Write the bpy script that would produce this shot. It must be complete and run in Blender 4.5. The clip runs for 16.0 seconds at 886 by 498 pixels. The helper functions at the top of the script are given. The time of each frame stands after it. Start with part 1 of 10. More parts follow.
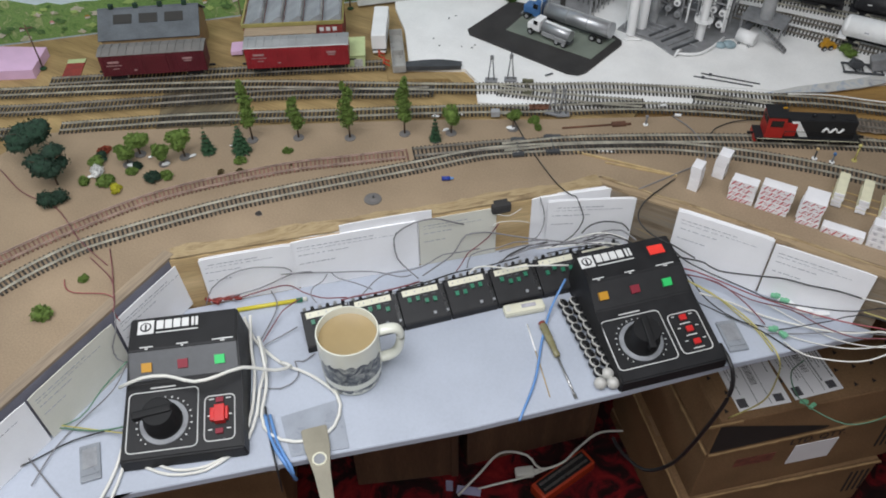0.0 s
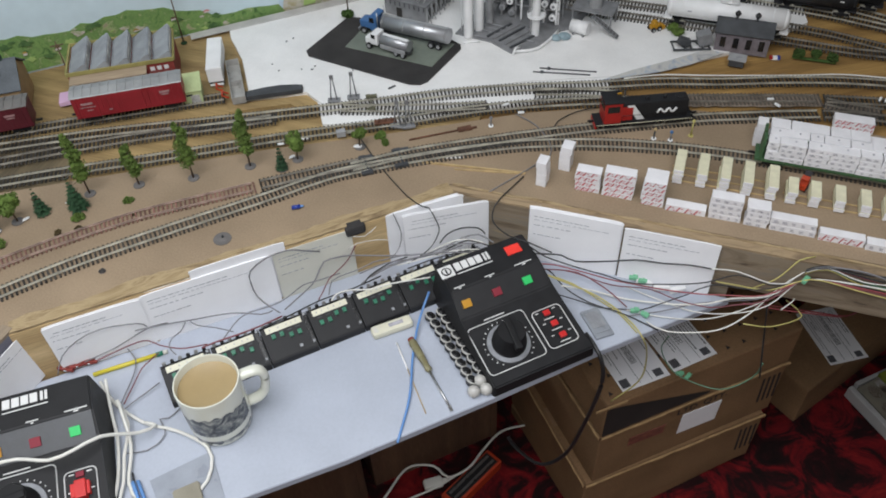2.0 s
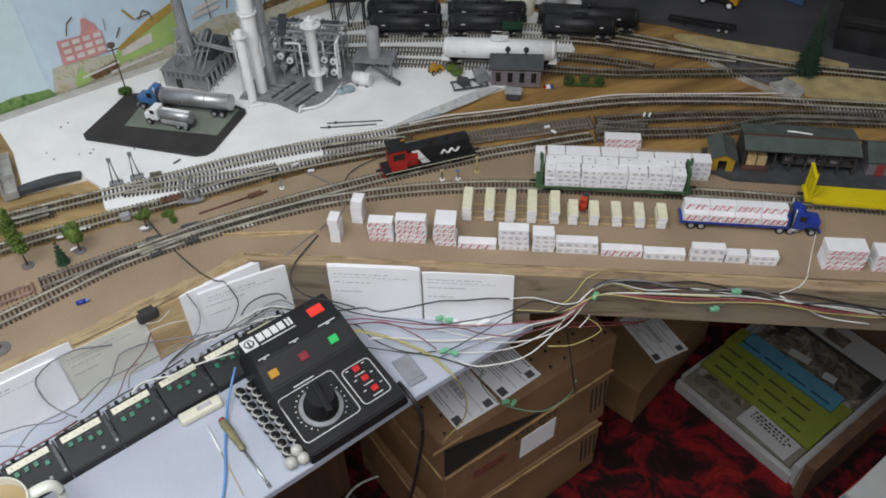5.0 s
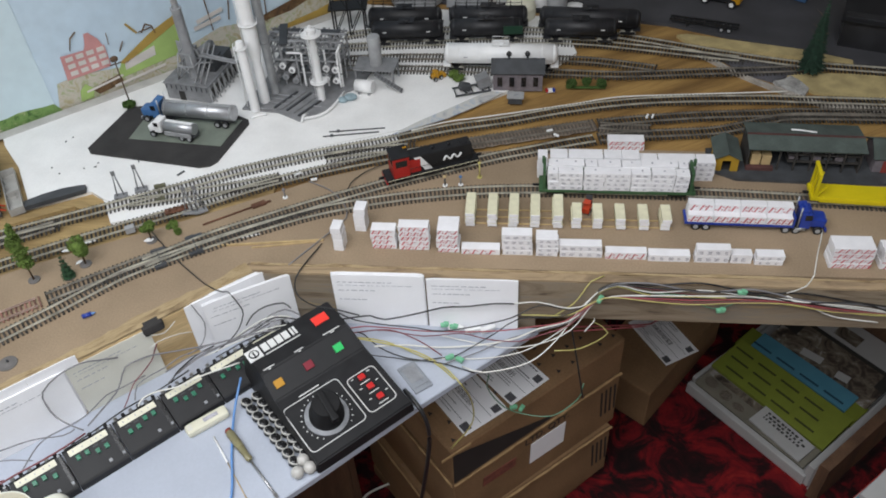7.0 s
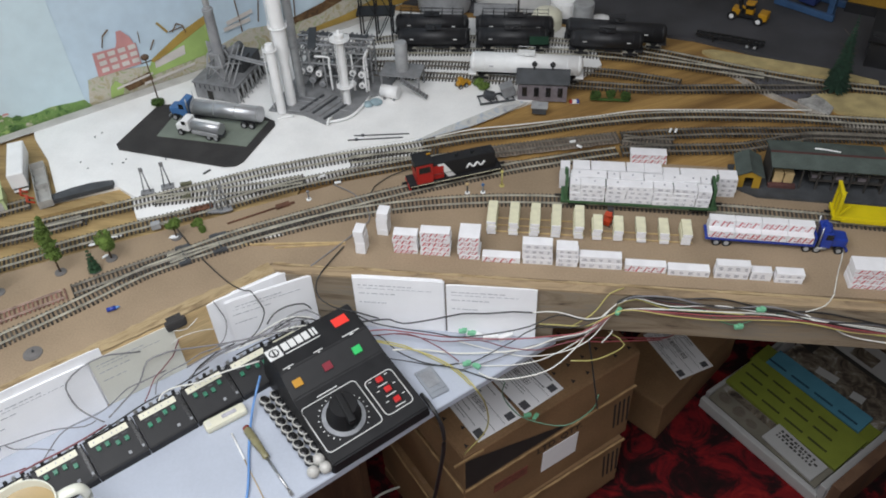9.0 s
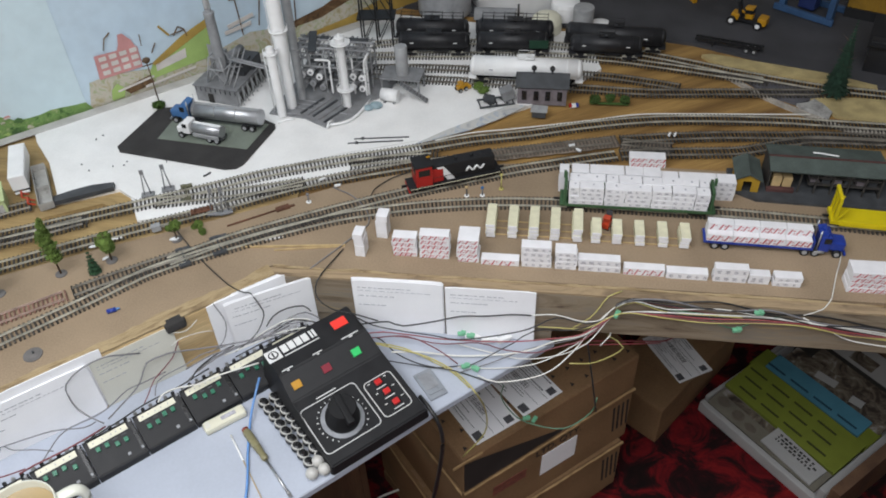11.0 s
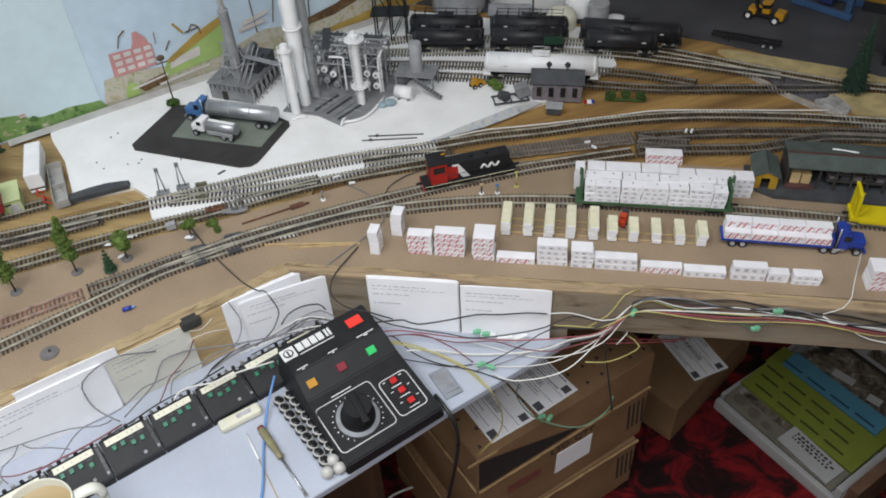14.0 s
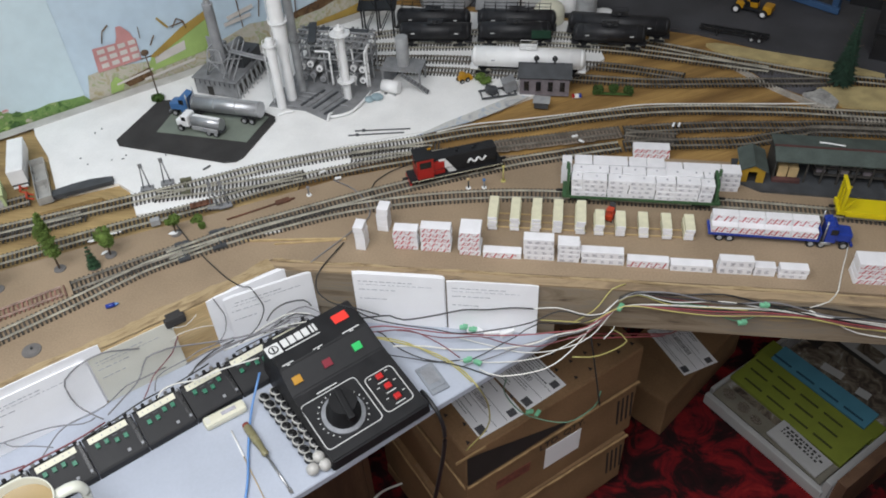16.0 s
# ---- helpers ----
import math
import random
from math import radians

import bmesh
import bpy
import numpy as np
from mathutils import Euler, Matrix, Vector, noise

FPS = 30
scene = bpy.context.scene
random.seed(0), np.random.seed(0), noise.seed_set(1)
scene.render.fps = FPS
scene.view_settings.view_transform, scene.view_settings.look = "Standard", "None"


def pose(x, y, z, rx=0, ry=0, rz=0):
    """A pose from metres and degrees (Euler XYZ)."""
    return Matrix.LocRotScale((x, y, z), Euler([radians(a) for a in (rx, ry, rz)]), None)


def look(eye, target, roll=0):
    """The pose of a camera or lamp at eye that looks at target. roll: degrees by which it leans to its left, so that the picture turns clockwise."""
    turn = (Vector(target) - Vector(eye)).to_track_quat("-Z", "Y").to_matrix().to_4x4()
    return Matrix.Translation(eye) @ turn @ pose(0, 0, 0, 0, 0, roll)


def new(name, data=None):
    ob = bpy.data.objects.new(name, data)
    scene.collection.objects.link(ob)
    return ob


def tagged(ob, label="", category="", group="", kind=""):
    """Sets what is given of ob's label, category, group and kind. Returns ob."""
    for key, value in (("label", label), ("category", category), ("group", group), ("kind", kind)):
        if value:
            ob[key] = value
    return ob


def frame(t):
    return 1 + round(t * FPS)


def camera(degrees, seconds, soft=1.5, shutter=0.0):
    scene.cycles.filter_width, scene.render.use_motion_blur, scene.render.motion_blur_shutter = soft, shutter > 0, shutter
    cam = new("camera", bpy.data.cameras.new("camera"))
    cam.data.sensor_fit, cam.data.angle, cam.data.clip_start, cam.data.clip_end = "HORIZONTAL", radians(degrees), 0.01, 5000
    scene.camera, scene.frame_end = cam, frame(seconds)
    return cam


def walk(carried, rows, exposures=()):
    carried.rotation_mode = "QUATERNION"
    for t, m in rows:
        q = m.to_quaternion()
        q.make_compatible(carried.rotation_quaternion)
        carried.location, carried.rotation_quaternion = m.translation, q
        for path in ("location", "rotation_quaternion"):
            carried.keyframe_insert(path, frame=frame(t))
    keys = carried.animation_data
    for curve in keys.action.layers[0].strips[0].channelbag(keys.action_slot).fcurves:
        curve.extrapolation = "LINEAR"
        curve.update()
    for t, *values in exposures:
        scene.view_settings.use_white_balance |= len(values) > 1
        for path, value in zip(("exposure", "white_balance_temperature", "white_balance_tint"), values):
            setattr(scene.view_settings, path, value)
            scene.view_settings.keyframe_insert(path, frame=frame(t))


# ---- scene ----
cam = camera(57.0, 16.0, soft=1.85)
PATH = [
    (0, (0.2169, -0.8960, 1.7805), (-0.4571, 0.3092, 0.3337), -1.14),
    (0.5, (0.2232, -0.8778, 1.7839), (-0.3916, 0.3701, 0.3469), -0.98),
    (1, (0.2395, -0.8641, 1.7807), (-0.3691, 0.3801, 0.3380), -2.58),
    (1.5, (0.2590, -0.8541, 1.7819), (-0.2816, 0.4154, 0.3342), -3.05),
    (2, (0.2733, -0.8449, 1.7829), (-0.2036, 0.4547, 0.3394), -2.79),
    (2.5, (0.2927, -0.8333, 1.7846), (-0.1303, 0.4802, 0.3370), -3.13),
    (3, (0.3113, -0.8235, 1.7865), (-0.0278, 0.5180, 0.3425), -2.51),
    (3.5, (0.3219, -0.8211, 1.7929), (-0.0063, 0.5379, 0.3627), -3.10),
    (4, (0.3359, -0.8167, 1.7942), (0.0739, 0.5765, 0.3834), -2.63),
    (4.5, (0.3449, -0.8137, 1.7953), (0.1522, 0.6089, 0.4028), -1.65),
    (4.7, (0.3509, -0.8101, 1.7950), (0.1776, 0.6198, 0.4074), -1.57),
    (6.8, (0.376, -0.805, 1.797), (0.185, 0.63, 0.417), -4.0),
    (7, (0.371, -0.805, 1.794), (0.174, 0.634, 0.419), -3.9),
    (7.5, (0.371, -0.798, 1.798), (0.156, 0.642, 0.426), -3.6),
    (8, (0.374, -0.792, 1.8), (0.146, 0.638, 0.421), -3.7),
    (8.5, (0.375, -0.803, 1.803), (0.145, 0.637, 0.433), -3.4),
    (9, (0.362, -0.812, 1.803), (0.131, 0.632, 0.438), -2.8),
    (11.5, (0.365, -0.818, 1.805), (0.13, 0.638, 0.454), -2.6),
    (12, (0.357, -0.824, 1.806), (0.113, 0.64, 0.466), -2.2),
    (12.5, (0.355, -0.824, 1.805), (0.112, 0.645, 0.47), -2.3),
    (13, (0.348, -0.821, 1.806), (0.113, 0.643, 0.464), -2.1),
    (13.5, (0.349, -0.816, 1.802), (0.108, 0.64, 0.452), -2.4),
    (14, (0.359, -0.81, 1.803), (0.098, 0.629, 0.439), -3.5),
    (14.5, (0.361, -0.812, 1.8), (0.101, 0.63, 0.439), -3.2),
    (15, (0.362, -0.813, 1.803), (0.099, 0.636, 0.45), -3.4),
    (15.5, (0.356, -0.812, 1.8), (0.095, 0.628, 0.437), -2.7),
    (16, (0.368, -0.805, 1.797), (0.124, 0.63, 0.425), -3.3),
]
walk(cam, [(t, look(eye, target, roll)) for t, eye, target, roll in PATH], [(0, -0.22), (4, -0.20), (7, -0.05), (9, -0.02), (16, 0.0)])

# ---- light ----
world = bpy.data.worlds.new("sky")
scene.world = world
world.use_nodes = True
wn = world.node_tree
sky = wn.nodes.new("ShaderNodeTexSky")
sky.sky_type, sky.sun_disc = "NISHITA", False
sky.sun_elevation, sky.sun_rotation = radians(38), radians(250)
wn.links.new(sky.outputs[0], wn.nodes["Background"].inputs[0])
wn.nodes["Background"].inputs[1].default_value = 0.1


def area_lamp(name, eye, target, sx, sy, watts, colour):
    data = bpy.data.lights.new(name, "AREA")
    data.shape, data.size, data.size_y, data.energy, data.color = "RECTANGLE", sx, sy, watts, colour
    ob = new(name, data)
    ob.matrix_world = look(eye, target)
    return ob


# No window or lamp is in view; both are assumed, placed to fit brightness.
area_lamp("window_daylight", (-2.72, -0.35, 1.50), (0.0, -0.2, 1.0), 1.6, 1.3, 28, (0.84, 0.94, 1.0))
area_lamp("ceiling_light_glow", (0.06, -0.95, 2.33), (0.06, -0.84, 0.0), 1.7, 1.2, 40.5, (0.94, 0.962, 1.0))


# ---- materials ----
def mat(name, colour, rough=0.6, metal=0.0, var=0.25, scale=60.0, fine=900.0, bump=0.15, tint=None, stretch=None, spec=0.5, coat=0.0, turn=0.0):
    """A surface with broad mottling, fine grain and relief; per-object variation of its value."""
    m = bpy.data.materials.new(name)
    m.use_nodes = True
    nt, n = m.node_tree, m.node_tree.nodes
    b = n["Principled BSDF"]
    b.inputs["Roughness"].default_value, b.inputs["Metallic"].default_value = rough, metal
    b.inputs["Specular IOR Level"].default_value = spec
    b.inputs["Coat Weight"].default_value = coat
    tc = n.new("ShaderNodeTexCoord")
    mp = n.new("ShaderNodeMapping")
    mp.vector_type = "TEXTURE"
    mp.inputs["Scale"].default_value = [1 / k for k in stretch or (1, 1, 1)]
    mp.inputs["Rotation"].default_value[2] = radians(turn)
    nt.links.new(tc.outputs["Object"], mp.inputs[0])
    big, small = n.new("ShaderNodeTexNoise"), n.new("ShaderNodeTexNoise")
    big.inputs["Scale"].default_value, small.inputs["Scale"].default_value = scale, fine
    big.inputs["Detail"].default_value, small.inputs["Detail"].default_value = 5, 3
    for t in (big, small):
        nt.links.new(mp.outputs[0], t.inputs["Vector"])
    ramp = n.new("ShaderNodeValToRGB")
    c = Vector(colour[:3])
    t = Vector(tint) if tint else c * (1 - var)
    ramp.color_ramp.elements[0].position, ramp.color_ramp.elements[1].position = 0.33, 0.66
    ramp.color_ramp.elements[0].color = (*t, 1)
    ramp.color_ramp.elements[1].color = (*(c * (1 + 0.3 * var)), 1)
    nt.links.new(big.outputs["Fac"], ramp.inputs[0])
    mul = n.new("ShaderNodeMix")
    mul.data_type, mul.blend_type = "RGBA", "MULTIPLY"
    mul.inputs["Factor"].default_value = min(1, var * 1.4)
    grain = n.new("ShaderNodeValToRGB")
    grain.color_ramp.elements[0].color, grain.color_ramp.elements[1].color = (0.55, 0.55, 0.55, 1), (1.25, 1.25, 1.25, 1)
    grain.color_ramp.elements[0].position, grain.color_ramp.elements[1].position = 0.3, 0.7
    nt.links.new(small.outputs["Fac"], grain.inputs[0])
    nt.links.new(ramp.outputs[0], mul.inputs["A"])
    nt.links.new(grain.outputs[0], mul.inputs["B"])
    info = n.new("ShaderNodeObjectInfo")
    mr = n.new("ShaderNodeMapRange")
    mr.inputs["To Min"].default_value, mr.inputs["To Max"].default_value = 1 - 0.3 * var, 1 + 0.2 * var
    nt.links.new(info.outputs["Random"], mr.inputs["Value"])
    hsv = n.new("ShaderNodeHueSaturation")
    nt.links.new(mr.outputs[0], hsv.inputs["Value"])
    nt.links.new(mul.outputs["Result"], hsv.inputs["Color"])
    nt.links.new(hsv.outputs[0], b.inputs["Base Color"])
    rr = n.new("ShaderNodeMapRange")
    rr.inputs["To Min"].default_value, rr.inputs["To Max"].default_value = max(0.02, rough - 0.12), min(1, rough + 0.12)
    nt.links.new(big.outputs["Fac"], rr.inputs["Value"])
    nt.links.new(rr.outputs[0], b.inputs["Roughness"])
    if bump:
        bn = n.new("ShaderNodeBump")
        bn.inputs["Strength"].default_value, bn.inputs["Distance"].default_value = bump, 0.001
        nt.links.new(small.outputs["Fac"], bn.inputs["Height"])
        nt.links.new(bn.outputs[0], b.inputs["Normal"])
    return m


def wood(name, light, dark, axis=0, scale=22.0, rough=0.65, turn=0.0):
    """Wood with long grain along one axis."""
    st = [9.0, 9.0, 9.0]
    st[axis] = 0.6
    return mat(name, light, rough, var=0.35, scale=scale / 6, fine=60, bump=0.25, tint=dark, stretch=st, spec=0.3, turn=turn)


def mixed(name, cols, scale, rough=0.9, bump=0.6, kind="VORONOI", stretch=None):
    """Patches of several colours."""
    m = bpy.data.materials.new(name)
    m.use_nodes = True
    nt, n = m.node_tree, m.node_tree.nodes
    b = n["Principled BSDF"]
    b.inputs["Roughness"].default_value = rough
    b.inputs["Specular IOR Level"].default_value = 0.2
    tc = n.new("ShaderNodeTexCoord")
    mp = n.new("ShaderNodeMapping")
    mp.inputs["Scale"].default_value = stretch or (1, 1, 1)
    nt.links.new(tc.outputs["Object"], mp.inputs[0])
    warp = n.new("ShaderNodeTexNoise")
    warp.inputs["Scale"].default_value, warp.inputs["Detail"].default_value = scale, 8
    warp.inputs["Roughness"].default_value = 0.65
    warp.inputs["Distortion"].default_value = 1.2
    nt.links.new(mp.outputs[0], warp.inputs["Vector"])
    ramp = n.new("ShaderNodeValToRGB")
    e = ramp.color_ramp.elements
    while len(e) < len(cols):
        e.new(0.5)
    for i, c in enumerate(cols):
        e[i].position = 0.30 + 0.40 * i / (len(cols) - 1)
        e[i].color = (*c, 1)
    nt.links.new(warp.outputs["Fac"], ramp.inputs[0])
    nt.links.new(ramp.outputs[0], b.inputs["Base Color"])
    bn = n.new("ShaderNodeBump")
    bn.inputs["Strength"].default_value, bn.inputs["Distance"].default_value = bump, 0.003
    nt.links.new(warp.outputs["Fac"], bn.inputs["Height"])
    nt.links.new(bn.outputs[0], b.inputs["Normal"])
    return m


BROWN = mat("brown_hardboard", (0.338, 0.252, 0.168), 0.75, var=0.2, scale=7, fine=420, bump=0.12, spec=0.25)
TAN_PLY = wood("tan_plywood", (0.43, 0.305, 0.140), (0.28, 0.19, 0.085), 0)
RUST_PLY = wood("stained_plywood", (0.41, 0.250, 0.086), (0.215, 0.120, 0.043), 0, turn=30)
PINE = wood("raw_pine", (0.62, 0.46, 0.25), (0.48, 0.33, 0.16), 0)
GREY_WOOD = wood("weathered_board", (0.37, 0.285, 0.195), (0.22, 0.175, 0.135), 0)
FASCIA_WOOD = mixed("stained_weathered_board", [(0.095, 0.070, 0.050), (0.195, 0.150, 0.104), (0.265, 0.212, 0.150), (0.225, 0.194, 0.155), (0.34, 0.25, 0.14)], 16, 0.75, 0.3, stretch=(0.32, 2.0, 3.2))
PALE_WOOD = mixed("worn_edge", [(0.12, 0.085, 0.055), (0.26, 0.19, 0.12), (0.38, 0.28, 0.17), (0.30, 0.23, 0.15)], 26, 0.8, 0.4, stretch=(0.35, 2.0, 2.0))
SPLINTER = mixed("raw_splintered_wood", [(0.14, 0.095, 0.055), (0.27, 0.195, 0.11), (0.42, 0.32, 0.185), (0.32, 0.235, 0.13), (0.20, 0.14, 0.08)], 30, 0.8, 0.4, stretch=(0.4, 2.0, 2.0))
DARK_EDGE = mat("dark_painted_board", (0.20, 0.20, 0.25), 0.6, var=0.3, scale=20)
FOAM = mat("white_foam_board", (0.85, 0.845, 0.83), 0.8, var=0.07, scale=18, fine=500, bump=0.1)
ASPHALT = mat("grey_asphalt_sheet", (0.058, 0.058, 0.065), 0.85, var=0.4, scale=9, fine=700, bump=0.3)
BLACK_PAD = mat("black_sandpaper", (0.045, 0.042, 0.041), 0.9, var=0.35, scale=30, fine=1500, bump=0.6)
GREEN_PAD = mat("green_grey_card", (0.20, 0.23, 0.19), 0.8, var=0.2, scale=30)
SAND = mat("sand_strip", (0.50, 0.40, 0.19), 0.95, var=0.25, scale=40, fine=900, bump=0.5)
PLASTER = mat("grey_plaster_seam", (0.45, 0.44, 0.42), 0.9, var=0.45, scale=45, fine=300, bump=0.5)
SEAM = mat("old_plaster", (0.42, 0.385, 0.335), 0.9, var=0.4, scale=45, fine=300, bump=0.5)
GREY_BASE = mat("grey_base_board", (0.115, 0.112, 0.125), 0.9, var=0.35, scale=35, fine=500, bump=0.4)
OLD_BED = mat("grey_brown_roadbed", (0.205, 0.165, 0.128), 0.95, var=0.35, scale=50, fine=900, bump=0.5)
RAIL_OLD = mat("old_rail", (0.40, 0.37, 0.315), 0.55, metal=0.35, var=0.4, scale=45)
RAIL_DULL = mat("dull_rail", (0.27, 0.245, 0.205), 0.6, metal=0.3, var=0.45, scale=45)
TIE_OLD = mat("faded_ties", (0.125, 0.103, 0.083), 0.85, var=0.4, scale=150)
PINK = mat("pink_foam", (0.72, 0.48, 0.68), 0.85, var=0.1, scale=30)
LAMINATE = mat("pale_laminate", (0.445, 0.480, 0.555), 0.42, var=0.06, scale=12, fine=300, bump=0.03, spec=0.45)
WALL = mat("room_wall", (0.72, 0.71, 0.68), 0.85, var=0.08, scale=3, bump=0.1)
CEIL = mat("ceiling_paint", (0.72, 0.72, 0.70), 0.9, var=0.06, scale=3)
CARPET = mixed("red_black_carpet", [(0.008, 0.005, 0.005), (0.014, 0.006, 0.006), (0.025, 0.006, 0.007), (0.12, 0.007, 0.010), (0.19, 0.010, 0.012), (0.24, 0.018, 0.016)], 13, 1.0, 0.8)
RAIL = mat("nickel_rail", (0.60, 0.57, 0.48), 0.45, metal=0.45, var=0.35, scale=50)
TIE = mat("dark_ties", (0.045, 0.040, 0.034), 0.75, var=0.4, scale=150)
TIE_RED = mat("rust_ties", (0.25, 0.125, 0.098), 0.85, var=0.35, scale=150)
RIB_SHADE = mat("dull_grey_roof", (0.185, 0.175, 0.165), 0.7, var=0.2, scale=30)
RAIL_RUST = mat("rusty_rail", (0.50, 0.37, 0.31), 0.6, metal=0.3, var=0.4, scale=80)
PAPER = mat("white_paper", (0.92, 0.92, 0.94), 0.7, var=0.04, scale=20, bump=0.02)
BEIGE = mat("beige_card", (0.70, 0.69, 0.61), 0.8, var=0.06, scale=20)
INK = mat("faint_ink", (0.42, 0.43, 0.47), 0.8, var=0.3, scale=300)
BLACK = mat("black_plastic", (0.0165, 0.0165, 0.0182), 0.52, var=0.25, scale=60, fine=1600, bump=0.12, spec=0.35)
BLACK_GLOSS = mat("glossy_black", (0.016, 0.016, 0.017), 0.25, var=0.2, scale=60, bump=0)
CHAR = mat("charcoal_panel", (0.055, 0.058, 0.065), 0.4, var=0.2, scale=60)
WHITE_INK = mat("white_print", (0.75, 0.75, 0.74), 0.5, var=0.05)
ORANGE_BTN = mat("amber_button", (0.52, 0.25, 0.003), 0.5, var=0.05)
RED_BTN = mat("dark_red_button", (0.22, 0.006, 0.022), 0.55, var=0.05)
RED_LABEL = mat("red_sticker", (0.90, 0.05, 0.035), 0.5, var=0.05)
RED_SWITCH = mat("red_switch_plastic", (0.58, 0.02, 0.02), 0.4, var=0.08)
KNOB = mat("matt_black_knob", (0.010, 0.010, 0.011), 0.6, var=0.2, scale=60, spec=0.3)
GRIP = mat("amber_beige_grip", (0.295, 0.272, 0.212), 0.35, var=0.15, scale=30)
GREEN_BTN = mat("green_button", (0.02, 0.55, 0.13), 0.5, var=0.05)
DIAL = mat("grey_dial", (0.30, 0.31, 0.33), 0.4, var=0.2, scale=90)
CREAM = mat("cream_plastic", (0.72, 0.70, 0.56), 0.4, var=0.08, scale=40)
MUG = mat("mug_glaze", (0.74, 0.745, 0.65), 0.16, var=0.05, scale=15, bump=0, coat=0.4)
COFFEE = mat("milky_coffee", (0.37, 0.272, 0.135), 0.38, var=0.06, scale=40, bump=0)
GREEN_LED = mat("green_slider", (0.02, 0.20, 0.11), 0.35, var=0.2)
CARDBOARD = mat("brown_cardboard", (0.268, 0.160, 0.083), 0.8, var=0.22, scale=8, fine=260, bump=0.1, spec=0.2)
CARD_DARK = mat("dark_print_band", (0.028, 0.022, 0.02), 0.8, var=0.3, scale=20)
CN_RED = mat("signal_red_paint", (0.40, 0.02, 0.016), 0.4, var=0.12, scale=60)
CAR_RED = mat("boxcar_red", (0.30, 0.02, 0.028), 0.5, var=0.2, scale=40)
CAR_MAROON = mat("boxcar_maroon", (0.112, 0.015, 0.023), 0.5, var=0.2, scale=40)
FADED = mat("faded_marking", (0.42, 0.24, 0.24), 0.6, var=0.3, scale=200)
SAW = mat("pale_grey_roof", (0.33, 0.35, 0.37), 0.8, var=0.2, scale=40, fine=500)
ROOF_METAL = mat("silver_roof", (0.42, 0.42, 0.42), 0.45, metal=0.35, var=0.2, scale=30)
SLATE = mat("blue_grey_roof", (0.125, 0.14, 0.155), 0.8, var=0.25, scale=40, fine=500)
TAN_WALL = mat("tan_wall", (0.40, 0.27, 0.14), 0.8, var=0.2, scale=50)
YELLOW_TRIM = mat("mustard_trim", (0.33, 0.29, 0.10), 0.7, var=0.15)
GREEN_WALL = mat("pale_green_wall", (0.50, 0.58, 0.30), 0.8, var=0.12)
BRICK_RED = mat("brick_wall", (0.28, 0.045, 0.035), 0.8, var=0.25, scale=80)
WHITE_PAINT = mat("white_model_paint", (0.85, 0.85, 0.845), 0.45, var=0.06, scale=40)
GREY_MODEL = mat("grey_model_plastic", (0.245, 0.248, 0.255), 0.6, var=0.25, scale=60)
STACK_GREY = mat("stack_grey", (0.33, 0.335, 0.345), 0.55, var=0.2, scale=60)
MID_GREY = mat("mid_grey_plastic", (0.36, 0.365, 0.37), 0.55, var=0.2, scale=60)
DARK_GREY = mat("dark_grey_plastic", (0.062, 0.066, 0.072), 0.65, var=0.3, scale=60)
CHROME = mat("chrome_tank", (0.50, 0.51, 0.53), 0.40, metal=0.75, var=0.12, scale=30, bump=0)
TANK_BLACK = mat("black_tank_car", (0.022, 0.022, 0.025), 0.52, var=0.4, scale=40)
LUMBER = mat("white_wrap", (0.82, 0.81, 0.83), 0.55, var=0.06, scale=60)
LUM_CREAM = mat("cream_lumber", (0.72, 0.69, 0.50), 0.65, var=0.1, scale=80)
PRINT_RED = mat("red_print", (0.60, 0.13, 0.15), 0.6, var=0.35, scale=200)
PRINT_GREY = mat("grey_print", (0.47, 0.46, 0.51), 0.6, var=0.35, scale=200)
STICK = mat("strip_wood", (0.55, 0.40, 0.20), 0.7, var=0.2, scale=60)
FIR_GREEN = mat("deep_green_panel", (0.018, 0.060, 0.034), 0.5, var=0.2, scale=50)
FLAT_GREEN = mat("railcar_green", (0.055, 0.125, 0.055), 0.55, var=0.2, scale=50)
BLUE_PAINT = mat("truck_blue", (0.02, 0.048, 0.30), 0.3, var=0.12, scale=40)
LIGHT_BLUE = mat("cab_blue", (0.06, 0.16, 0.36), 0.35, var=0.15)
YELLOW = mat("railcar_yellow", (0.66, 0.53, 0.008), 0.4, var=0.1, scale=40)
YEL_ORANGE = mat("machine_yellow", (0.50, 0.25, 0.01), 0.4, var=0.12)
OCHRE = mat("ochre_wall", (0.42, 0.25, 0.02), 0.7, var=0.12)
# Container and gantry colours, lowered for the dim light in the yard corner.
MUSTARD = mat("dimmed_mustard", (0.30, 0.165, 0.014), 0.6, var=0.25, scale=40)
GANTRY = mat("dimmed_gantry_blue", (0.036, 0.088, 0.19), 0.55, var=0.2, scale=50)
GANTRY_DARK = mat("dark_gantry_blue", (0.016, 0.030, 0.12), 0.5, var=0.2, scale=50)
GREEN_ROOF = mat("green_grey_roof", (0.075, 0.095, 0.085), 0.85, var=0.3, scale=40, fine=600)
RIDGE = mat("maroon_trim", (0.095, 0.040, 0.036), 0.85, var=0.3, scale=60)
SHED_DARK = mat("dark_shed_wood", (0.05, 0.045, 0.04), 0.8, var=0.35, scale=60)
SHED_WALL = mat("grey_mauve_brick", (0.20, 0.175, 0.19), 0.8, var=0.25, scale=150)
ORANGE_RED = mat("orange_red_plastic", (0.50, 0.055, 0.018), 0.4, var=0.15)
TRUNK = mat("twig_bark", (0.12, 0.075, 0.045), 0.9, var=0.3, scale=120)
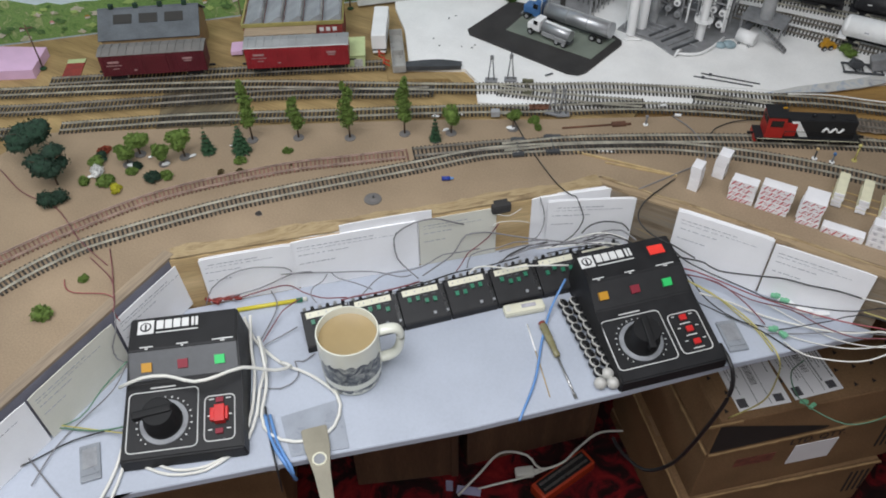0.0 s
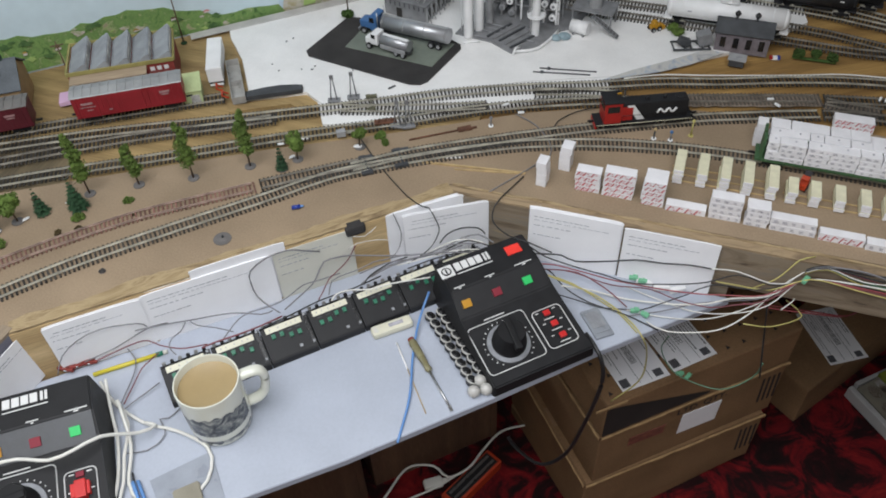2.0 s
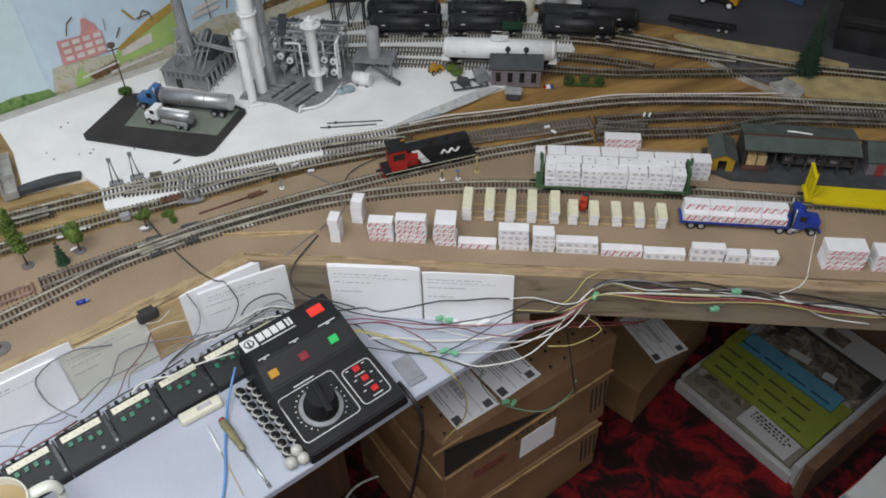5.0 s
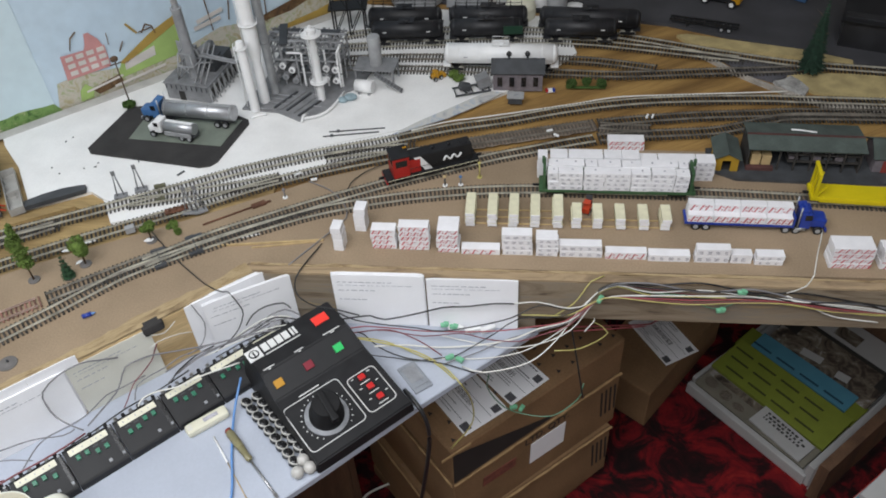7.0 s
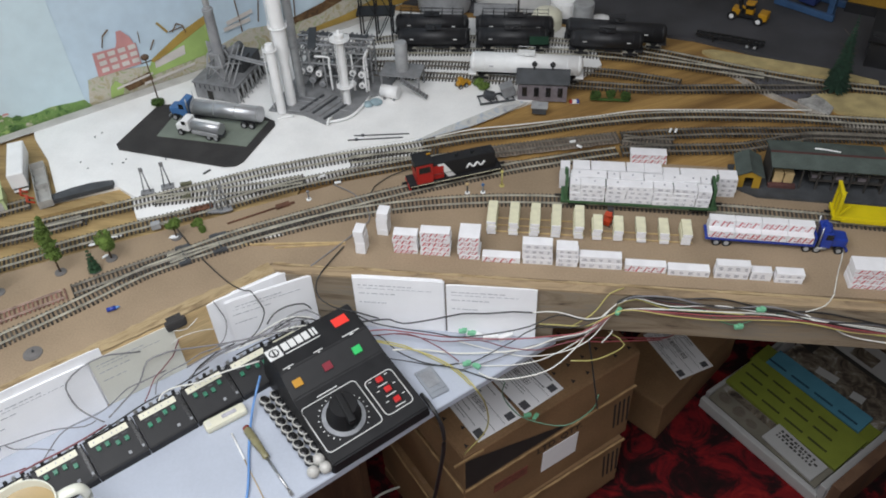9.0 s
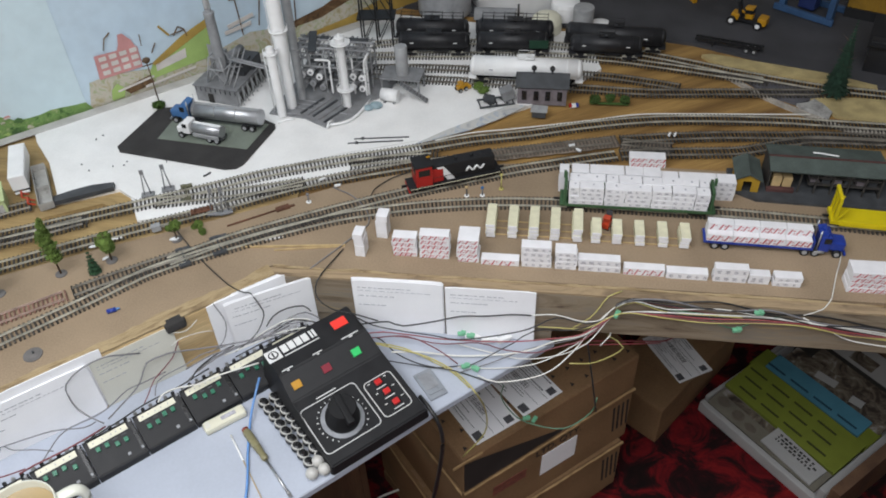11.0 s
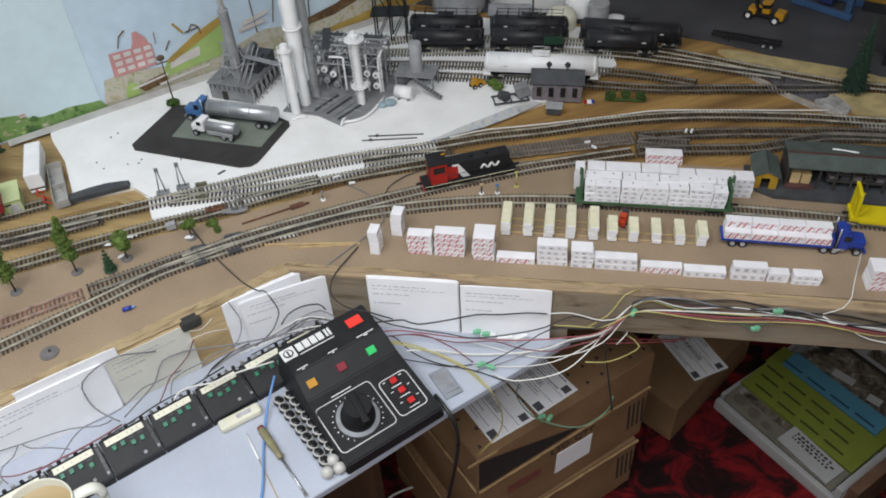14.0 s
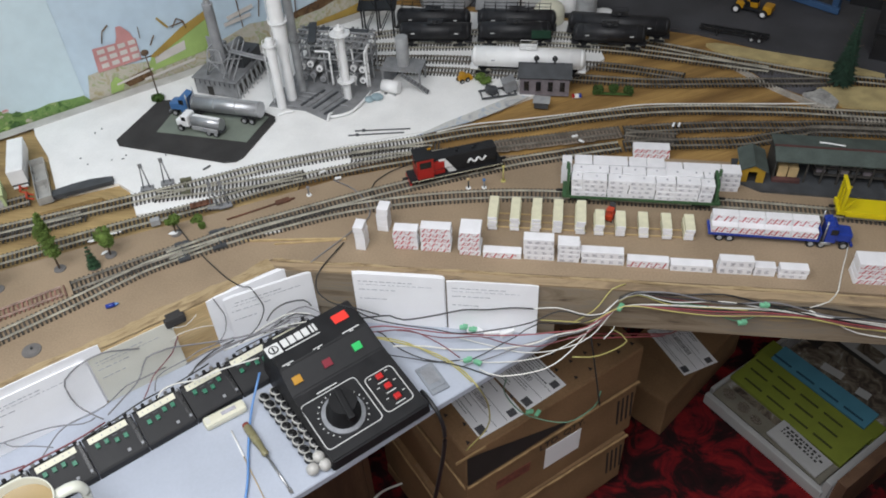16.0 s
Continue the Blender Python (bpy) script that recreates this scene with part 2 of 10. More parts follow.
LEAF = mat("foam_foliage", (0.138, 0.215, 0.042), 0.95, var=0.3, scale=160, fine=1500, bump=0.8)
LEAF_DARK = mat("dark_foliage", (0.018, 0.05, 0.028), 0.95, var=0.45, scale=160, fine=1500, bump=0.8)
HEDGE = mat("hedge_foliage", (0.060, 0.115, 0.022), 0.95, var=0.35, scale=160, fine=1500, bump=0.8)
LEAF_PINE = mat("fir_foliage", (0.026, 0.075, 0.03), 0.95, var=0.4, scale=160, fine=1500, bump=0.8)
RUST_LEAF = mat("rust_red_leaf", (0.24, 0.045, 0.018), 0.9, var=0.35, scale=160)
DRY = mat("dry_brown_leaf", (0.105, 0.075, 0.03), 0.9, var=0.35, scale=160)
LEAF_YEL = mat("yellow_foliage", (0.45, 0.42, 0.03), 0.95, var=0.3, scale=160)
DISC = mat("grey_tree_base", (0.15, 0.14, 0.135), 0.8, var=0.2)
W_GREY = mat("grey_wire_jacket", (0.20, 0.195, 0.205), 0.45, var=0.1, bump=0)
W_BLACK = mat("black_wire_jacket", (0.02, 0.02, 0.021), 0.4, var=0.1, bump=0)
W_WHITE = mat("white_wire_jacket", (0.74, 0.73, 0.68), 0.4, var=0.05, bump=0)
W_RED = mat("red_wire_jacket", (0.33, 0.07, 0.08), 0.4, var=0.1, bump=0)
W_YELLOW = mat("yellow_wire_jacket", (0.52, 0.46, 0.16), 0.4, var=0.1, bump=0)
W_GREEN = mat("green_wire_jacket", (0.10, 0.22, 0.14), 0.4, var=0.1, bump=0)
W_BLUE = mat("blue_wire_jacket", (0.14, 0.30, 0.62), 0.4, var=0.1, bump=0)
W_MAROON = mat("maroon_wire_jacket", (0.20, 0.06, 0.07), 0.45, var=0.1, bump=0)
CLIP_GREEN = mat("mint_clip", (0.19, 0.50, 0.30), 0.4, var=0.1)
STEEL = mat("steel", (0.5, 0.5, 0.5), 0.3, metal=0.9, var=0.1, bump=0)
PEARL = mat("grey_pearl", (0.52, 0.51, 0.48), 0.3, var=0.15)
OLIVE = mat("clear_olive_handle", (0.225, 0.205, 0.11), 0.25, var=0.15)
CLEAR_GREY = mat("smoky_plastic", (0.275, 0.295, 0.325), 0.3, var=0.12, scale=40)
CLEAR_PALE = mat("dusty_clear_plastic", (0.40, 0.39, 0.365), 0.3, var=0.25, scale=40)
LAVENDER = mat("lavender_card", (0.40, 0.40, 0.58), 0.7, var=0.1, scale=30)
SHEET = mat("milky_plastic_sheet", (0.345, 0.372, 0.425), 0.3, var=0.12, scale=40)
PENCIL = mat("pencil_yellow", (0.64, 0.54, 0.05), 0.4, var=0.05)
SHELF_WHITE = mat("white_tray", (0.44, 0.44, 0.435), 0.5, var=0.1, scale=12)
BROWN_PANEL = wood("brown_panel", (0.15, 0.085, 0.05), (0.10, 0.055, 0.035), 2)
LIME = mat("lime_sleeve", (0.185, 0.222, 0.026), 0.6, var=0.12, scale=30)
CYAN = mat("cyan_sleeve", (0.075, 0.235, 0.325), 0.5, var=0.12, scale=30)
RUST = mat("rust", (0.16, 0.07, 0.04), 0.9, var=0.4)
OLIVE_DULL = mat("dull_olive_plastic", (0.13, 0.125, 0.075), 0.7, var=0.3, scale=60)
SLOT = mat("dark_slot", (0.03, 0.028, 0.025), 0.7, var=0.2)
PHOTO = mixed("printed_picture", [(0.02, 0.02, 0.024), (0.07, 0.055, 0.045), (0.20, 0.17, 0.13), (0.45, 0.46, 0.48)], 24, 0.5, 0.0)
BD_SKY = mat("painted_sky", (0.52, 0.655, 0.78), 0.8, var=0.10, scale=1.6, fine=40, bump=0.02, tint=(0.60, 0.71, 0.77))
BD_GREEN = mixed("printed_hills", [(0.06, 0.12, 0.04), (0.12, 0.22, 0.07), (0.21, 0.34, 0.11), (0.14, 0.25, 0.08), (0.33, 0.40, 0.18), (0.34, 0.29, 0.20)], 55, 0.85, 0.02)
BD_TOWN = mixed("printed_ground", [(0.34, 0.26, 0.15), (0.44, 0.40, 0.26), (0.55, 0.51, 0.45), (0.36, 0.40, 0.22), (0.50, 0.40, 0.34)], 40, 0.85, 0.02)
CARD_PRINT = mixed("torn_printed_card", [(0.30, 0.31, 0.34), (0.48, 0.48, 0.47), (0.56, 0.55, 0.52), (0.36, 0.42, 0.50), (0.52, 0.38, 0.36)], 30, 0.85, 0.1)
BD_LEFT = mat("painted_sky_panel", (0.56, 0.70, 0.76), 0.8, var=0.08, scale=1.6, fine=40, bump=0.02, tint=(0.62, 0.73, 0.77))
BD_WOODS = mixed("printed_woods", [(0.05, 0.10, 0.04), (0.09, 0.17, 0.06), (0.16, 0.26, 0.09)], 80, 0.85, 0.0)
BD_LIME = mat("printed_lime", (0.36, 0.50, 0.16), 0.85, var=0.12, scale=30)
BD_OCHRE = mat("printed_ochre", (0.45, 0.30, 0.07), 0.85, var=0.2, scale=30)
BD_RED = mat("printed_red", (0.60, 0.29, 0.28), 0.85, var=0.12, scale=30)
BD_PALE = mat("printed_pale", (0.66, 0.62, 0.58), 0.85, var=0.12, scale=30)
BD_DARK = mixed("printed_dark", [(0.05, 0.035, 0.025), (0.14, 0.08, 0.04), (0.22, 0.15, 0.08)], 50, 0.85, 0.0)


# ---- building helpers ----
def fin(bm, name, material):
    me = bpy.data.meshes.new(name)
    bmesh.ops.recalc_face_normals(bm, faces=bm.faces)
    bm.to_mesh(me)
    bm.free()
    me.materials.append(material)
    return me


def part(name, bm, material, parent=None, label=""):
    ob = new(name, fin(bm, name, material))
    if parent is not None:
        ob.parent = parent
    return tagged(ob, label) if label else ob


def thing(name, x, y, z, rz=0.0, label="", category="", group="", kind="", rx=0.0, ry=0.0):
    ob = new(name)
    ob.empty_display_size = 0.01
    ob.matrix_basis = pose(x, y, z, rx, ry, rz)
    return tagged(ob, label, category, group, kind)


def solid(name, bm, material, label, category, group="", kind=""):
    return tagged(part(name, bm, material), label, category, group, kind)


def box(bm, c, s, bevel=0.0, rz=0.0, rx=0.0, ry=0.0):
    m = pose(*c, rx, ry, rz) @ Matrix.Diagonal((*s, 1))
    vs = bmesh.ops.create_cube(bm, size=1.0, matrix=m)["verts"]
    if bevel:
        es = list({e for v in vs for e in v.link_edges})
        bmesh.ops.bevel(bm, geom=es, offset=bevel, segments=2, profile=0.6, affect="EDGES")
    return bm


def b1(c, s, bevel=0.0, rz=0.0, rx=0.0, ry=0.0):
    return box(bmesh.new(), c, s, bevel, rz, rx, ry)


def cyl(bm, p, q, r, r2=None, seg=16):
    p, q = Vector(p), Vector(q)
    d = q - p
    m = Matrix.Translation((p + q) / 2) @ d.to_track_quat("Z", "Y").to_matrix().to_4x4()
    vs = bmesh.ops.create_cone(bm, cap_ends=True, segments=seg, radius1=r, radius2=r if r2 is None else r2, depth=d.length, matrix=m)["verts"]
    for f in {f for v in vs for f in v.link_faces}:
        f.smooth = len(f.verts) == 4
    return bm


def c1(p, q, r, r2=None, seg=16):
    return cyl(bmesh.new(), p, q, r, r2, seg)


def ball(bm, c, r, u=14, v=10, s=(1, 1, 1)):
    vs = bmesh.ops.create_uvsphere(bm, u_segments=u, v_segments=v, radius=r, matrix=Matrix.Translation(c) @ Matrix.Diagonal((*s, 1)))["verts"]
    for f in {f for v_ in vs for f in v_.link_faces}:
        f.smooth = True
    return bm


def prism(bm, poly, z0, z1):
    lo = [bm.verts.new((x, y, z0)) for x, y in poly]
    hi = [bm.verts.new((x, y, z1)) for x, y in poly]
    n = len(poly)
    bm.faces.new(lo[::-1])
    bm.faces.new(hi)
    for i in range(n):
        bm.faces.new((lo[i], lo[(i + 1) % n], hi[(i + 1) % n], hi[i]))
    return bm


def lathe(bm, prof, seg=32, at=(0, 0, 0)):
    rings = [[bm.verts.new((at[0] + r * math.cos(2 * math.pi * i / seg), at[1] + r * math.sin(2 * math.pi * i / seg), at[2] + z)) for i in range(seg)] for r, z in prof]
    for a, b in zip(rings, rings[1:]):
        for i in range(seg):
            f = bm.faces.new((a[i], a[(i + 1) % seg], b[(i + 1) % seg], b[i]))
            f.smooth = True
    for j in range(1, len(prof) - 1):
        u = Vector((prof[j][0] - prof[j - 1][0], prof[j][1] - prof[j - 1][1]))
        v = Vector((prof[j + 1][0] - prof[j][0], prof[j + 1][1] - prof[j][1]))
        if u.length > 0 and v.length > 0 and abs(u.angle(v)) > 0.7:
            for i in range(seg):
                e = bm.edges.get((rings[j][i], rings[j][(i + 1) % seg]))
                if e:
                    e.smooth = False
    for ring in (rings[0], rings[-1]):
        try:
            bm.faces.new(ring)
        except ValueError:
            pass
    return bm


def spline(pts, step):
    """Points of a smooth curve through pts, about step apart."""
    P = [Vector((*p, 0)) if len(p) == 2 else Vector(p) for p in pts]
    P = [P[0] * 2 - P[1]] + P + [P[-1] * 2 - P[-2]]
    out = []
    for a, b, c, d in zip(P, P[1:], P[2:], P[3:]):
        n = max(2, int((c - b).length / step))
        for i in range(n):
            t = i / n
            out.append(0.5 * (2 * b + (c - a) * t + (2 * a - 5 * b + 4 * c - d) * t * t + (3 * b - a - 3 * c + d) * t ** 3))
    return out + [P[-2]]


def even(pts, step):
    """The curve through pts, cut at equal lengths: places and headings."""
    dense = spline(pts, step / 4)
    out, left = [], 0.0
    for a, b in zip(dense, dense[1:]):
        d = (b - a).length
        while left < d:
            out.append((a.lerp(b, left / d), (b - a).normalized()))
            left += step
        left -= d
    return out


def tube(bm, pts, r, seg=6, step=0.012, smooth=True):
    path = spline(pts, step) if smooth else [Vector(p) for p in pts]
    rings = []
    for i, p in enumerate(path):
        d = (path[min(i + 1, len(path) - 1)] - path[max(i - 1, 0)])
        d = d.normalized() if d.length > 1e-9 else Vector((1, 0, 0))
        side = d.cross(Vector((0, 0, 1)))
        side = side.normalized() if side.length > 1e-3 else Vector((1, 0, 0))
        up = side.cross(d)
        rings.append([bm.verts.new(p + r * (math.cos(2 * math.pi * k / seg) * side + math.sin(2 * math.pi * k / seg) * up)) for k in range(seg)])
    for a, b in zip(rings, rings[1:]):
        for k in range(seg):
            bm.faces.new((a[k], a[(k + 1) % seg], b[(k + 1) % seg], b[k])).smooth = True
    bm.faces.new(rings[0])
    bm.faces.new(rings[-1])
    return bm


def wire(name, pts, r, material, label, group="loose wiring", category="wire"):
    return solid(name, tube(bmesh.new(), pts, r), material, label, category, group)


# ---- the setting ----
DECK = 1.0
DIAG = math.degrees(math.atan2(0.405, 0.460))
DV = Vector((math.cos(radians(40.81)), math.sin(radians(40.81)), 0))
DN = Vector((-DV.y, DV.x, 0))

FLOOR = 0.20
solid("floor", b1((0, 0, FLOOR - 0.01), (6.0, 6.4, 0.02)), CARPET, "red and black patterned carpet", "floor", kind="structure")
# Ceiling and walls are out of view; assumed to enclose and bounce the light.
solid("ceiling", b1((0, 0, 2.42), (6.0, 6.4, 0.04)), CEIL, "plain white painted ceiling", "ceiling", kind="structure")
wl = bmesh.new()
for c, s in (((-2.8, -2.2, 1.2), (0.1, 2.0, 2.4)), ((-2.8, 1.8, 1.2), (0.1, 2.6, 2.4)), ((-2.8, -0.35, 0.4), (0.1, 1.7, 0.8)), ((-2.8, -0.35, 2.3), (0.1, 1.7, 0.2))):
    box(wl, c, s)
solid("wall_west", wl, WALL, "unseen painted wall with an assumed window opening", "wall", kind="structure")
solid("wall_east", b1((2.8, 0, 1.2), (0.1, 6.2, 2.4)), WALL, "plain painted wall", "wall", kind="structure")
solid("wall_south", b1((0, -3.05, 1.2), (5.5, 0.1, 2.4)), WALL, "plain painted wall behind the layout aisle", "wall", kind="structure")
solid("wall_north", b1((0, 2.55, 1.2), (5.5, 0.1, 2.4)), WALL, "plain painted wall behind the layout", "wall", kind="structure")

# deck: two plywood bases and the sheets laid on them
EDGE = [(-0.552, -1.527), (-0.507, -0.941), (-0.484, -0.684), (-0.476, -0.420), (-0.018, -0.016)]
lb = solid("layout_base_west", prism(bmesh.new(), [(-2.0, -1.45), *EDGE, (-0.02, 0.16), (0.03, 0.24), (-0.15, 1.2), (-2.0, 1.2)], 0.965, 0.995), TAN_PLY,
      "tan plywood train table top with worn grain", "table top", kind="structure")
le = solid("layout_base_east", prism(bmesh.new(), [(-0.016, -0.012), (1.75, -0.012), (1.75, 2.2), (-0.15, 2.2), (-0.148, 1.2), (0.033, 0.24), (-0.017, 0.16)], 0.965, 0.995), RUST_PLY,
      "orange-brown stained plywood train table top", "table top", kind="structure")
for host, x, y in ((lb, -1.9, -1.35), (lb, -1.9, 1.1), (lb, -0.75, 1.1), (le, 1.66, 2.1), (le, 1.66, 0.25), (le, -0.05, 2.1)):
    part("leg", b1((x, y, 0.5825), (0.06, 0.06, 0.765)), PINE, host)
solid("hardboard_sheet", prism(bmesh.new(), [(-0.880, -1.533), (-0.536, -1.515), (-0.493, -0.941), (-0.472, -0.684), (-0.465, -0.425), (-0.013, -0.012), (1.74, -0.005), (1.74, 0.25), (0.75, 0.262), (0.45, 0.268), (0.30, 0.256),
      (0.14, 0.216), (0.05, 0.180), (-0.131, 0.077), (-0.295, -0.009), (-0.439, -0.093), (-0.626, -0.204), (-0.826, -0.323)], 0.995, DECK), BROWN,
      "smooth brown hardboard sheet covering the train table", "table top", kind="structure")
solid("foam_sheet", prism(bmesh.new(), [(-0.405, 0.090), (-0.312, 0.136), (-0.272, 0.112), (-0.14, 0.178), (0.03, 0.262), (0.16, 0.312), (0.25, 0.368), (0.335, 0.432), (0.38, 0.47), (0.46, 0.565), (0.43, 0.70), (0.02, 0.76),
      (-0.206, 0.563), (-0.298, 0.487), (-0.467, 0.342), (-0.530, 0.275), (-0.515, 0.252), (-0.462, 0.195), (-0.408, 0.115)], 0.995, 1.001), FOAM, "white foam board sheet under the refinery", "table top", kind="structure")
solid("foam_strip", prism(bmesh.new(), [(-0.285, 0.119), (-0.251, 0.064), (-0.140, 0.102), (-0.055, 0.151), (0.068, 0.217), (0.16, 0.258), (0.16, 0.310), (0.03, 0.260), (-0.14, 0.176), (-0.272, 0.110)], 0.995, 1.0004), FOAM, "white foam board strip under the tracks", "table top", kind="structure")
solid("asphalt_sheet", prism(bmesh.new(), [(0.45, 0.716), (0.64, 0.672), (0.87, 0.568), (1.70, 0.20), (1.70, 2.15), (-0.05, 2.15), (0.03, 0.80)], 0.995, 1.0015), ASPHALT,
      "dark grey asphalt sheet of the freight yard", "table top", kind="structure")
solid("sand_strip", prism(bmesh.new(), [(0.650, 0.629), (0.669, 0.633), (0.865, 0.577), (0.946, 0.539), (0.943, 0.523), (0.868, 0.546), (0.788, 0.566), (0.690, 0.588), (0.666, 0.607)], 0.995, 1.0019), SAND, "tan sand beside the yard tracks", "ground cover", kind="structure")
solid("sand_patch", prism(bmesh.new(), [(0.822, 0.487), (0.850, 0.497), (0.940, 0.495), (1.30, 0.43), (1.30, 0.36), (0.921, 0.420), (0.856, 0.436)], 0.995, 1.0008), SAND, "tan sand between the yard tracks", "ground cover", kind="structure")
solid("grey_patch", prism(bmesh.new(), [(0.716, 0.552), (0.751, 0.550), (0.820, 0.526), (0.838, 0.497), (0.822, 0.486), (0.796, 0.472), (0.751, 0.499)], 0.995, 1.0004), GREY_BASE, "bare grey base board where the plywood ends", "ground cover", kind="structure")
solid("plaster_patch", prism(bmesh.new(), [(0.796, 0.470), (0.815, 0.476), (0.829, 0.488), (0.842, 0.470), (0.851, 0.447), (0.838, 0.424), (0.818, 0.436)], 0.995, 1.0012), PLASTER, "pale crumbled plaster patch beside the seam", "ground cover", kind="structure")
solid("plaster_seam", prism(bmesh.new(), [(0.677, 0.570), (0.686, 0.566), (0.713, 0.534), (0.739, 0.502), (0.771, 0.473), (0.805, 0.446), (0.853, 0.411), (0.879, 0.403), (0.930, 0.396), (1.06, 0.37), (1.06, 0.352), (0.930, 0.382), (0.874, 0.388), (0.849, 0.403), (0.801, 0.438), (0.766, 0.467), (0.734, 0.496), (0.708, 0.528), (0.682, 0.558)], 0.995, 1.0016), SEAM,
      "narrow pale plaster seam along the plywood's end", "ground cover", kind="structure")
solid("card_ramp", prism(bmesh.new(), [(0.142, 0.290), (0.190, 0.336), (0.242, 0.378), (0.302, 0.430), (0.328, 0.425), (0.281, 0.380), (0.235, 0.344), (0.186, 0.316)], 1.0012, 1.003), CARD_PRINT, "torn printed card along the foam edge", "ground cover", kind="structure")

# Thin sheet, darker than the plywood around it.
solid("old_board", prism(bmesh.new(), [(-0.733, -0.126), (-0.625, -0.062), (-0.585, -0.124), (-0.568, -0.164), (-0.668, -0.222)], 0.995, 0.9966), wood("grey_brown_board", (0.20, 0.155, 0.09), (0.12, 0.095, 0.06), 1), "grey-brown sheet between the yard tracks", "board", kind="structure")

# fascia boards
fr = thing("fascia_east", 0, 0, 0, label="weathered grey-brown board along the table edge", category="fascia", kind="structure")
part("board", b1((0.865, -0.021, 0.9608), (1.77, 0.018, 0.0714), 0.0015), FASCIA_WOOD, fr)
part("lower_rail", b1((0.190, -0.018, 0.9085), (0.40, 0.016, 0.0320), 0.0015), FASCIA_WOOD, fr)


def splinter_edge(x0, x1, y0, y1, z, seed, rough=0.0022):
    """A ragged strip of broken wood along a board's top."""
    rg, bm = random.Random(seed), bmesh.new()
    n = int((x1 - x0) / 0.011)
    rows = [[], [], [], []]
    drift = 0.0
    for i in range(n + 1):
        x = x0 + (x1 - x0) * i / n
        drift = 0.7 * drift + rg.uniform(-rough, rough)
        lo, hi = y0 + rg.uniform(-0.0006, 0.0006), y1 + drift
        for row, (y, h) in zip(rows, ((lo, z - 0.003), (lo, z), (hi, z + rg.uniform(-0.0003, 0.0005)), (hi, z - 0.003))):
            row.append(bm.verts.new((x, y, h)))
    for r0, r1 in zip(rows, rows[1:] + rows[:1]):
        for i in range(n):
            bm.faces.new((r0[i], r0[i + 1], r1[i + 1], r1[i]))
    bm.faces.new([r[0] for r in rows])
    bm.faces.new([r[-1] for r in rows][::-1])
    return bm


part("top_edge", splinter_edge(-0.015, 1.745, -0.0302, -0.0150, 1.0004, 3), PALE_WOOD, fr, "pale splintered top edge")
part("worn_line", splinter_edge(-0.012, 1.74, -0.0165, -0.0128, 1.0012, 5, 0.0014), SPLINTER, fr, "pale raw wood showing along the edge")
fd = thing("fascia_diagonal", -0.2435, -0.2145, 0, DIAG, label="raw pine board along the angled table edge", category="fascia", kind="structure")
part("board", b1((0, -0.012, 0.9465), (0.608, 0.016, 0.100), 0.0015), PINE, fd)
part("top_edge", splinter_edge(-0.301, 0.301, -0.0195, 0.0015, 1.0004, 8, 0.0028), SPLINTER, fd, "splintered pine top edge")
fw = thing("fascia_west", -0.489, -0.684, 0, 87.5, label="dark painted board along the table edge", category="fascia", kind="structure")
part("board", b1((-0.13, -0.0135, 0.9465), (0.80, 0.013, 0.100), 0.0015), DARK_EDGE, fw)
part("top_edge", b1((-0.13, -0.0120, 0.9990), (0.79, 0.0165, 0.0045), 0.0008), GREY_WOOD, fw, "worn brown top edge")

# desk shelf under the fascia
DESK = 0.905
DF = [(-0.976, -1.331), (-0.733, -1.040), (-0.324, -0.678), (-0.200, -0.572), (-0.020, -0.421), (0.127, -0.284), (0.241, -0.173), (0.395, -0.0345)]
DB = [(-0.511, -1.310), (-0.488, -0.994), (-0.473, -0.685), (-0.451, -0.434), (-0.233, -0.237), (-0.012, -0.0345), (0.14, -0.0345), (0.34, -0.0345)]
dk = bmesh.new()
rows_ = [[dk.verts.new((*p, z)) for p in chain] for chain, z in ((DF, DESK - 0.011), (DF, DESK - 0.0015), ([(x - 0.001, y + 0.001) for x, y in DF], DESK), (DB, DESK), (DB, DESK - 0.011))]
for r0, r1 in zip(rows_, rows_[1:] + rows_[:1]):
    for i in range(len(DF) - 1):
        dk.faces.new((r0[i], r0[i + 1], r1[i + 1], r1[i]))
solid("desk_shelf", dk, LAMINATE, "pale blue-white laminate shelf below the table edge", "shelf", kind="structure")

# painted backdrop
BP = Vector((-0.400, 0.400, 0)) + DN * 0.012


def bd(u, z, out=0.0):
    p = BP + DV * u - DN * out
    return (p.x, p.y, z)


def flat(bm, pts, out):
    """A printed shape pasted on the backdrop; pts are along and up."""
    a = [bm.verts.new(bd(u, DECK + v, out)) for u, v in pts]
    b = [bm.verts.new(bd(u, DECK + v, out - 0.0008)) for u, v in pts]
    n = len(pts)
    bm.faces.new(a)
    bm.faces.new(b[::-1])
    for i in range(n):
        bm.faces.new((a[i], b[i], b[(i + 1) % n], a[(i + 1) % n]))
    return bm


bk = thing("backdrop", 0, 0, 0, label="painted sky backdrop board with printed scenery", category="backdrop", kind="structure")
part("sky_board", flat(bmesh.new(), [(-1.5, -0.004), (0.74, -0.004), (0.74, 0.62), (-1.5, 0.62)], 0.0), BD_SKY, bk)
part("sky_panel", flat(bmesh.new(), [(-1.49, 0.0), (-0.079, 0.0), (-0.083, 0.61), (-1.49, 0.61)], 0.0011), BD_LEFT, bk, "paler sky panel with a straight seam")
rnd = random.Random(4)
hill = [(-1.5, 0.0)]
